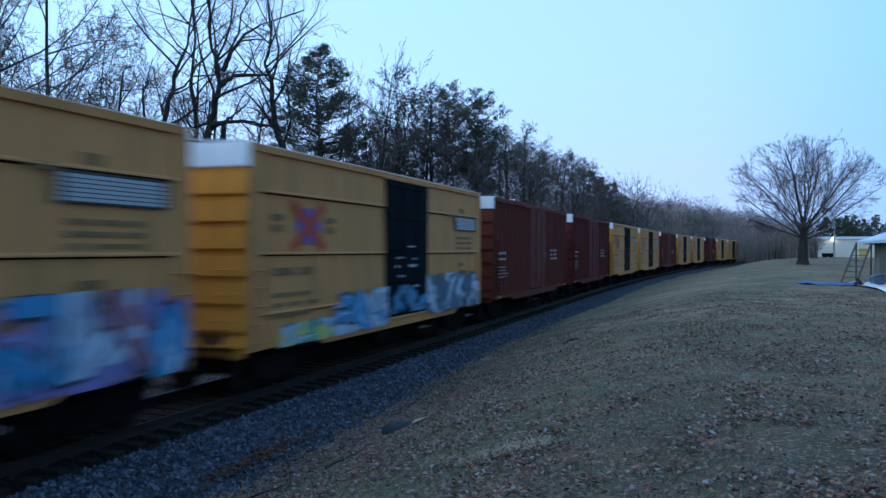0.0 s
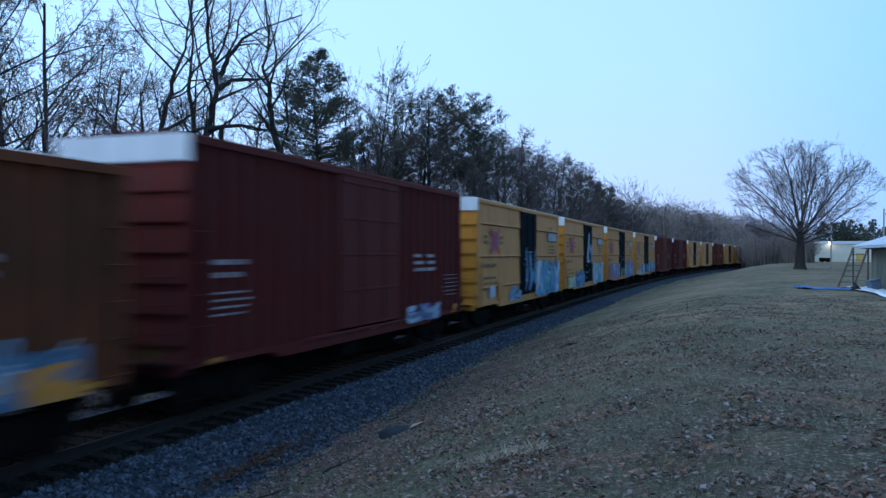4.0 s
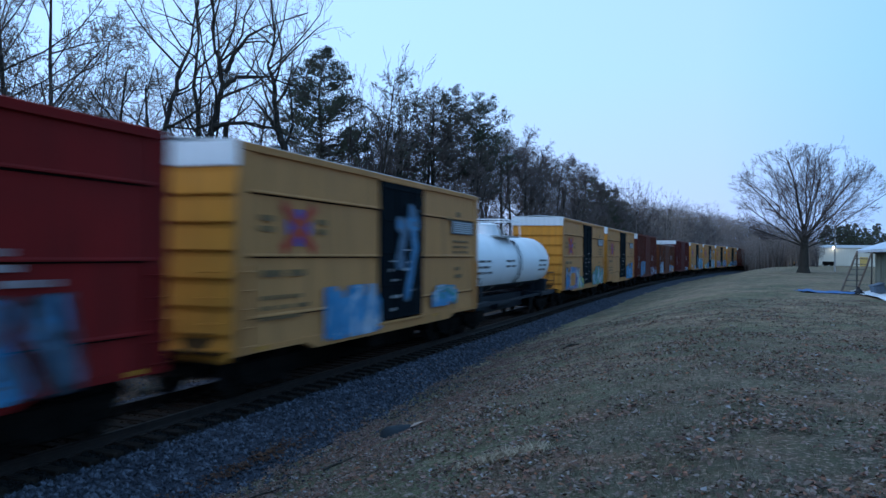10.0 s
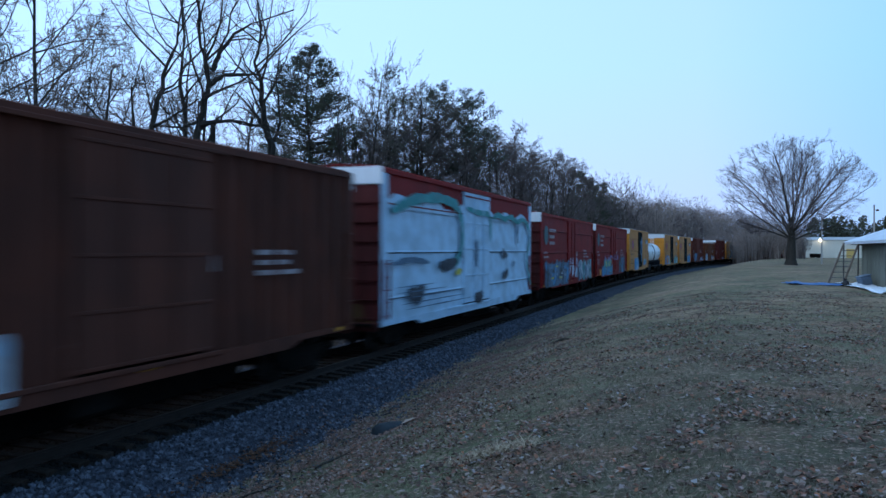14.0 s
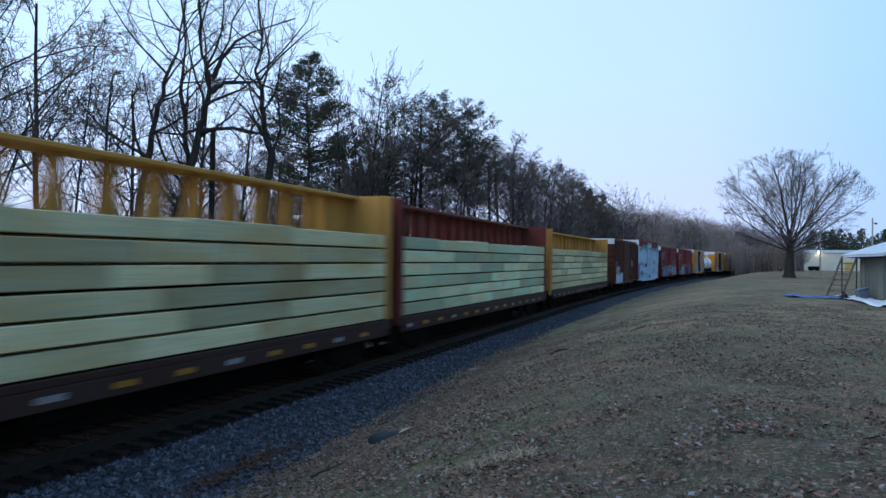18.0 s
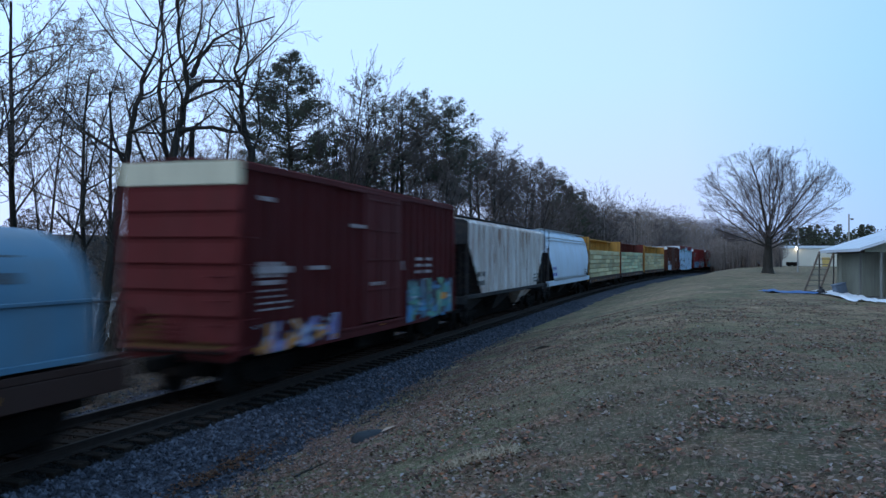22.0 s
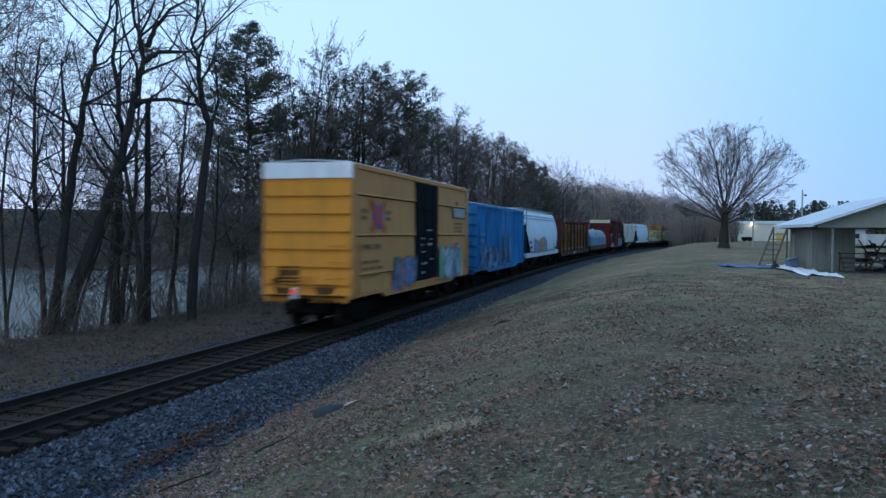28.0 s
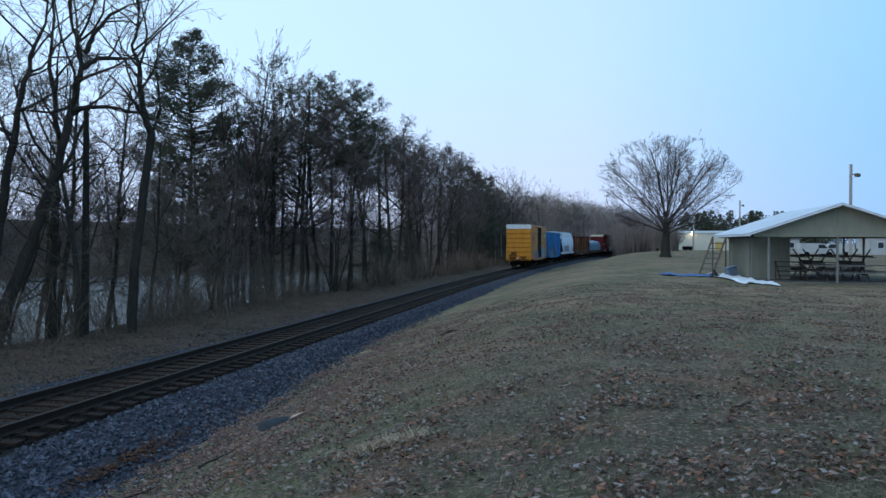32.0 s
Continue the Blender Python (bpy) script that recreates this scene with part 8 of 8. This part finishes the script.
# ---- loose ground cover and track pieces ----
tie_mesh = Shape()
tie_mesh.box(-1.3, 1.3, -0.115, 0.115, -0.36, -0.175, c=0.012)
tie_mesh = tie_mesh.data("tie", TIE)
rng = random.Random(21)
for k in range(270):
    y = 2.0 + 0.53 * k
    ob = new("tie", tie_mesh)
    ob.parent = track
    ob.matrix_basis = on_track(y) @ pose(rng.uniform(-0.04, 0.04), 0, rng.uniform(-0.008, 0.004), 0, 0, rng.uniform(-1, 1))

plates = Shape()
for k in range(120):
    y = 2.0 + 0.53 * k
    for side in (-0.755, 0.755):
        plates.box(track_x(y) + side - 0.15, track_x(y) + side + 0.15, y - 0.09, y + 0.09, -0.178, -0.158)
tagged(part("tie_plates", plates, RAIL_RUST, track), kind="stuff")


def scatter_stones(seed, count, y_range, u_range, size, mat=None):
    rng = random.Random(seed)
    v, f = [], []
    base = [Vector(q).normalized() for q in ((1, 0, 0), (-1, 0, 0), (0, 1, 0), (0, -1, 0), (0, 0, 1), (0, 0, -1))]
    tri = [(0, 2, 4), (2, 1, 4), (1, 3, 4), (3, 0, 4), (2, 0, 5), (1, 2, 5), (3, 1, 5), (0, 3, 5)]
    for _ in range(count):
        y = y_range[0] + (y_range[1] - y_range[0]) * rng.random() ** 1.8
        u = rng.uniform(*u_range)
        if u > 1.5:
            u = 1.5 + (u - 1.5) * (edge_u(y) - 1.5) / 1.55
        x = track_x(y) + u
        r = size * rng.uniform(0.5, 1.25)
        z = ground_z(x, y) + 0.25 * r
        e = Euler((rng.uniform(0, 6), rng.uniform(0, 6), rng.uniform(0, 6))).to_matrix()
        n = len(v)
        for q in base:
            w = e @ Vector((q.x * rng.uniform(0.7, 1.3), q.y * rng.uniform(0.6, 1.1), q.z * rng.uniform(0.6, 1.0))) * r
            v.append((x + w.x, y + w.y, z + w.z))
        f.extend([tuple(n + i for i in t) for t in tri])
    me = bpy.data.meshes.new("ballast_stones")
    me.from_pydata(v, [], f)
    me.materials.append(mat or STONE)
    return tagged(new("ballast_stones", me), "loose blue-grey crushed stone of the track bed", "ballast", kind="stuff")


scatter_stones(31, 19000, (3, 60), (1.38, 3.25), 0.05)
scatter_stones(37, 1500, (3, 40), (3.0, 3.7), 0.04)
scatter_stones(34, 900, (3, 40), (3.5, 4.6), 0.035)
scatter_stones(32, 2600, (3, 40), (-3.7, -2.1), 0.05)
scatter_stones(35, 3200, (3, 40), (0.86, 1.3), 0.04, DARK_BED)
scatter_stones(36, 1600, (4, 40), (-6.0, -3.6), 0.045)
scatter_stones(33, 3000, (3, 40), (-0.68, 0.68), 0.035, TRACK_DIRT)


def islands(name, shades, rough=0.9):
    """A material whose shade changes from piece to piece."""
    m = bpy.data.materials.new(name)
    m.use_nodes = True
    nt = m.node_tree
    b = nt.nodes["Principled BSDF"]
    b.inputs["Roughness"].default_value = rough
    b.inputs["Specular IOR Level"].default_value = 0.15
    g = nt.nodes.new("ShaderNodeNewGeometry")
    r = nt.nodes.new("ShaderNodeValToRGB")
    r.color_ramp.elements[0].color, r.color_ramp.elements[1].color = (*shades[0], 1), (*shades[-1], 1)
    for k, c in enumerate(shades[1:-1]):
        r.color_ramp.elements.new((k + 1) / (len(shades) - 1)).color = (*c, 1)
    nt.links.new(g.outputs["Random Per Island"], r.inputs[0])
    nt.links.new(r.outputs[0], b.inputs["Base Color"])
    return m


LEAF = islands("dead_leaves", [(0.031, 0.024, 0.021), (0.175, 0.090, 0.064), (0.061, 0.043, 0.036), (0.232, 0.172, 0.141), (0.041, 0.030, 0.027), (0.178, 0.108, 0.083), (0.089, 0.060, 0.047), (0.287, 0.232, 0.197), (0.068, 0.048, 0.039), (0.290, 0.125, 0.072), (0.230, 0.150, 0.125), (0.27, 0.262, 0.265)])
BLADE = islands("dormant_grass_blades", [(0.105, 0.098, 0.064), (0.20, 0.165, 0.120), (0.085, 0.100, 0.055), (0.29, 0.235, 0.180), (0.070, 0.080, 0.045)])


def scatter_leaves(seed, count):
    rng = random.Random(seed)
    v, f = [], []
    while count:
        y = 3.0 + 34 * rng.random() ** 1.7
        x = rng.uniform(-8.5, 9) * (0.5 + y / 30)
        u = x - track_x(y)
        e = edge_u(y)
        if u < e + 0.2 and rng.random() > (u - e + 1.0) / 1.8:
            continue
        # thickest in a belt along the foot of the slope
        clump = noise.noise(Vector((x * 0.7, y * 0.7, 7))) + 0.5 * noise.noise(Vector((x * 2.4, y * 2.4, 9)))
        if rng.random() > (0.75 if u < 7.0 else 0.5) * max(0.05, min(1.0, 0.42 + 1.9 * clump)):
            continue
        count -= 1
        r = rng.uniform(0.013, 0.042)
        z = ground_z(x, y) + 0.02
        a = rng.uniform(0, 6.28)
        c, s = math.cos(a) * r, math.sin(a) * r
        t1, t2, t3, t4 = (rng.uniform(0, 0.035) for _ in range(4))
        n = len(v)
        v += [(x + c, y + s, z + t1), (x - s * 0.6, y + c * 0.6, z + t2), (x - c, y - s, z + t3), (x + s * 0.6, y - c * 0.6, z + t4)]
        f += [(n, n + 1, n + 2), (n, n + 2, n + 3)]
    me = bpy.data.meshes.new("dead_leaves")
    me.from_pydata(v, [], f)
    me.materials.append(LEAF)
    return tagged(new("dead_leaves", me), "scattered brown and pale dead leaves on the lawn", "leaves", kind="stuff")


scatter_leaves(41, 62000)


LEAF_BIG = islands("curled_fallen_leaves", [(0.21, 0.19, 0.185), (0.225, 0.095, 0.055), (0.18, 0.155, 0.145), (0.150, 0.082, 0.060), (0.26, 0.235, 0.225), (0.190, 0.115, 0.085), (0.245, 0.21, 0.19), (0.105, 0.066, 0.054)])


def fallen_leaves(seed, count):
    """Whole curled leaves, some bleached, each of six lobes round a sunken middle."""
    rng = random.Random(seed)
    sh = Shape()
    while count:
        y = 3.2 + 16 * rng.random() ** 1.5
        x = rng.uniform(-7.5, 8) * (0.55 + y / 24)
        if x - track_x(y) < edge_u(y) + 0.1 or noise.noise(Vector((x * 0.9, y * 0.9, 17))) < rng.uniform(-0.4, 0.45):
            continue
        count -= 1
        r = rng.uniform(0.013, 0.036)
        z = ground_z(x, y) + 0.022
        a = rng.uniform(0, 6.28)
        tilt = rng.uniform(-0.35, 0.35)
        pts = []
        for k in range(7):
            t = a + 2 * math.pi * k / 7
            q = r * rng.uniform(0.55, 1.15)
            pts.append((x + q * math.cos(t), y + 0.75 * q * math.sin(t), z + tilt * q * math.cos(t) + rng.uniform(0.0, 0.5) * r))
        pts.append((x, y, z))
        sh.mesh(pts, [(k, (k + 1) % 7, 7) for k in range(7)])
    return single("dead_leaves", sh, LEAF_BIG, "curled bleached and orange leaves on the lawn", "leaves", kind="stuff")


fallen_leaves(44, 3400)

RED_LEAF = islands("russet_leaves", [(0.13, 0.064, 0.046), (0.205, 0.125, 0.102), (0.068, 0.042, 0.034), (0.26, 0.175, 0.145), (0.165, 0.080, 0.055), (0.33, 0.26, 0.235)])


def belt_leaves(seed, count):
    """Russet leaves blown into drifts along the edge of the track bed."""
    rng = random.Random(seed)
    v, f = [], []
    while count:
        y = 3.0 + 28 * rng.random() ** 1.5
        u = edge_u(y) + 0.05 + abs(rng.gauss(0, 1.7)) + 0.5 * noise.noise(Vector((y * 0.8, 3, 1)))
        x = track_x(y) + u
        if noise.noise(Vector((x * 0.8, y * 0.8, 23))) + 0.7 * noise.noise(Vector((x * 2.6, y * 2.6, 4))) < rng.uniform(-0.1, 0.4):
            continue
        count -= 1
        r = rng.uniform(0.014, 0.040)
        z = ground_z(x, y) + 0.024
        a = rng.uniform(0, 6.28)
        c, s = math.cos(a) * r, math.sin(a) * r
        n = len(v)
        v += [(x + c, y + s, z + rng.uniform(0, 0.03)), (x - s * 0.6, y + c * 0.6, z), (x - c, y - s, z + rng.uniform(0, 0.03)), (x + s * 0.6, y - c * 0.6, z)]
        f += [(n, n + 1, n + 2), (n, n + 2, n + 3)]
    me = bpy.data.meshes.new("dead_leaves")
    me.from_pydata(v, [], f)
    me.materials.append(RED_LEAF)
    return tagged(new("dead_leaves", me), "russet dead leaves drifted along the track bed", "leaves", kind="stuff")


belt_leaves(47, 17000)


def ditch_leaves(seed, count):
    """Wet brown leaves gathered in the dip between the stones and the lawn."""
    rng = random.Random(seed)
    sh = Shape()
    for _ in range(count):
        y = rng.gauss(11.6, 1.0)
        x = track_x(y) + edge_u(y) - 0.26 + rng.gauss(0, 0.075)
        z = ground_z(x, y) + rng.uniform(0.03, 0.06)
        r = rng.uniform(0.025, 0.055)
        a = rng.uniform(0, 6.28)
        c, s = math.cos(a) * r, math.sin(a) * r
        sh.face([(x + c, y + s, z + rng.uniform(0, 0.03)), (x - s * 0.6, y + c * 0.6, z), (x - c, y - s, z + rng.uniform(0, 0.03)), (x + s * 0.6, y - c * 0.6, z)])
    return single("dead_leaves", sh, islands("wet_brown_leaves", [(0.07, 0.032, 0.020), (0.11, 0.050, 0.028), (0.045, 0.024, 0.016), (0.15, 0.08, 0.05)]), "wet brown leaves drifted in the ballast's foot", "leaves", kind="stuff")


ditch_leaves(48, 420)


def bank_leaves(seed, count):
    rng = random.Random(seed)
    sh = Shape()
    for _ in range(count):
        y = 6 + 60 * rng.random() ** 1.5
        x = track_x(y) - rng.uniform(3.3, 12)
        if noise.noise(Vector((x * 0.5, y * 0.5, 11))) < rng.uniform(-0.5, 0.3):
            continue
        r = rng.uniform(0.03, 0.07)
        z = ground_z(x, y) + 0.03
        a = rng.uniform(0, 6.28)
        c, s = math.cos(a) * r, math.sin(a) * r
        sh.face([(x + c, y + s, z + rng.uniform(0, 0.04)), (x - s * 0.6, y + c * 0.6, z), (x - c, y - s, z + rng.uniform(0, 0.04))])
    return single("dead_leaves", sh, islands("dark_bank_leaves", [(0.024, 0.018, 0.015), (0.125, 0.064, 0.042), (0.045, 0.033, 0.027), (0.17, 0.110, 0.082), (0.065, 0.040, 0.030), (0.21, 0.17, 0.155)]), "brown dead leaves on the bank beyond the track", "leaves", kind="stuff")


bank_leaves(43, 30000)


def scatter_blades(seed, count):
    rng = random.Random(seed)
    v, f = [], []
    while count:
        y = 3.0 + 27 * rng.random() ** 1.6
        x = rng.uniform(-7, 8) * (0.6 + y / 18)
        if x - track_x(y) < edge_u(y) + 0.15 or noise.noise(Vector((x * 0.6, y * 0.6, 31))) < rng.uniform(-0.7, 0.3):
            continue
        count -= 1
        z = ground_z(x, y) - 0.005
        h = rng.uniform(0.02, 0.075)
        a = rng.uniform(0, 6.28)
        c, s = math.cos(a) * 0.004, math.sin(a) * 0.004
        lean = rng.uniform(0.3, 1.4) * h
        b = rng.uniform(0, 6.28)
        n = len(v)
        v += [(x + c, y + s, z), (x - c, y - s, z), (x + math.cos(b) * lean, y + math.sin(b) * lean, z + h)]
        f.append((n, n + 1, n + 2))
    me = bpy.data.meshes.new("grass")
    me.from_pydata(v, [], f)
    me.materials.append(BLADE)
    return tagged(new("grass", me), "short dormant grass blades", "grass", kind="stuff")


scatter_blades(42, 140000)

# single things lying on the grass
SLATE = material("dark_blue_grey_slate", (0.030, 0.041, 0.050), 0.7, 0, (0.019, 0.025, 0.031), 0.6, 4.0, bump=0.3, bump_scale=12)
sh = Shape()
rows = []
for r, z in ((0.02, 0.10), (0.17, 0.095), (0.25, 0.06), (0.27, 0.0)):
    rows.append([(r * (1.25 + 0.1 * math.sin(3 * t)) * math.cos(t), r * 0.75 * math.sin(t), z) for t in np.linspace(0, 2 * math.pi, 17)])
sh.strip(rows, smooth=True)
stone = single("flat_stone", sh, SLATE, "flat dark blue-grey stone lying among dead leaves", "stone")
stone.matrix_basis = pose(-5.45, 12.85, ground_z(-5.45, 12.85) - 0.01, 0, -8, 15) @ Matrix.Diagonal((1.0, 1.0, 1.6, 1))
PALE_LEAF = material("pale_dry_leaf", (0.36, 0.27, 0.22), 0.8, 0, (0.38, 0.29, 0.22), 0.6, 20.0)
sh = Shape()
sh.strip([[(-0.02, -0.07, 0.01), (0.05, -0.09, 0.03)], [(-0.05, 0.0, 0.035), (0.07, 0.0, 0.05)], [(-0.03, 0.09, 0.01), (0.05, 0.11, 0.06)]], smooth=True)
leaf = single("dead_leaf", sh, PALE_LEAF, "large pale curled leaf beside the flat stone", "leaf")
leaf.matrix_basis = pose(-5.12, 12.85, ground_z(-5.12, 12.85) + 0.02, 8, 0, -40) @ Matrix.Diagonal((1.5, 1.5, 1.5, 1))
STRAW = islands("pale_straw", [(0.27, 0.22, 0.16), (0.38, 0.31, 0.22), (0.20, 0.17, 0.12)])
rng = random.Random(55)
sh = Shape()
for k in range(1300):
    x, y = -2.10 + rng.gauss(0, 0.19), 7.57 + rng.gauss(0, 0.09)
    x, y = x + (y - 7.57) * 0.6, y
    z = ground_z(x, y) + rng.uniform(0.0, 0.05)
    a = rng.uniform(0, 6.28)
    d = Vector((math.cos(a), math.sin(a), rng.uniform(0.1, 0.7))).normalized() * rng.uniform(0.05, 0.15)
    sh.face([(x - 0.006, y, z), (x + 0.006, y, z), (x + d.x, y + d.y, z + d.z)])
single("straw_tuft", sh, STRAW, "flattened tuft of pale straw-coloured grass", "grass", kind="stuff")
sh = Shape()
for k, (x, y, turn) in enumerate(((-6.1, 9.4, 0.6), (-6.6, 8.9, -0.4), (-5.4, 10.6, 1.2), (-6.9, 11.5, 2.2), (-13.9, 16.0, 0.3), (-14.6, 21.0, 1.0), (-14.2, 26.0, -0.5), (-15.1, 30.0, 0.8))):
    rng = random.Random(70 + k)
    twig = Shape()
    pts = []
    for i in range(6):
        s = (i - 2.5) * rng.uniform(0.11, 0.15)
        px, py = x + s * math.cos(turn) + rng.gauss(0, 0.02), y + s * math.sin(turn) + rng.gauss(0, 0.02)
        pts.append((px, py, ground_z(px, py) + 0.05 + rng.uniform(0, 0.03)))
    twig.tube(pts, [0.014, 0.018, 0.017, 0.014, 0.011, 0.006], 5)
    single("stick", twig, BARK, "thin fallen branch lying beside the track", "stick")
sh = Shape()
sh.tube([(-4.4, 22.1, ground_z(-4.4, 22.1) + 0.03), (-4.2, 22.2, ground_z(-4.2, 22.2) + 0.06), (-3.95, 22.15, ground_z(-3.95, 22.15) + 0.03)], [0.03, 0.04, 0.02], 6)
single("stick", sh, BARK, "short dark broken stick on the lawn", "stick")

motions()
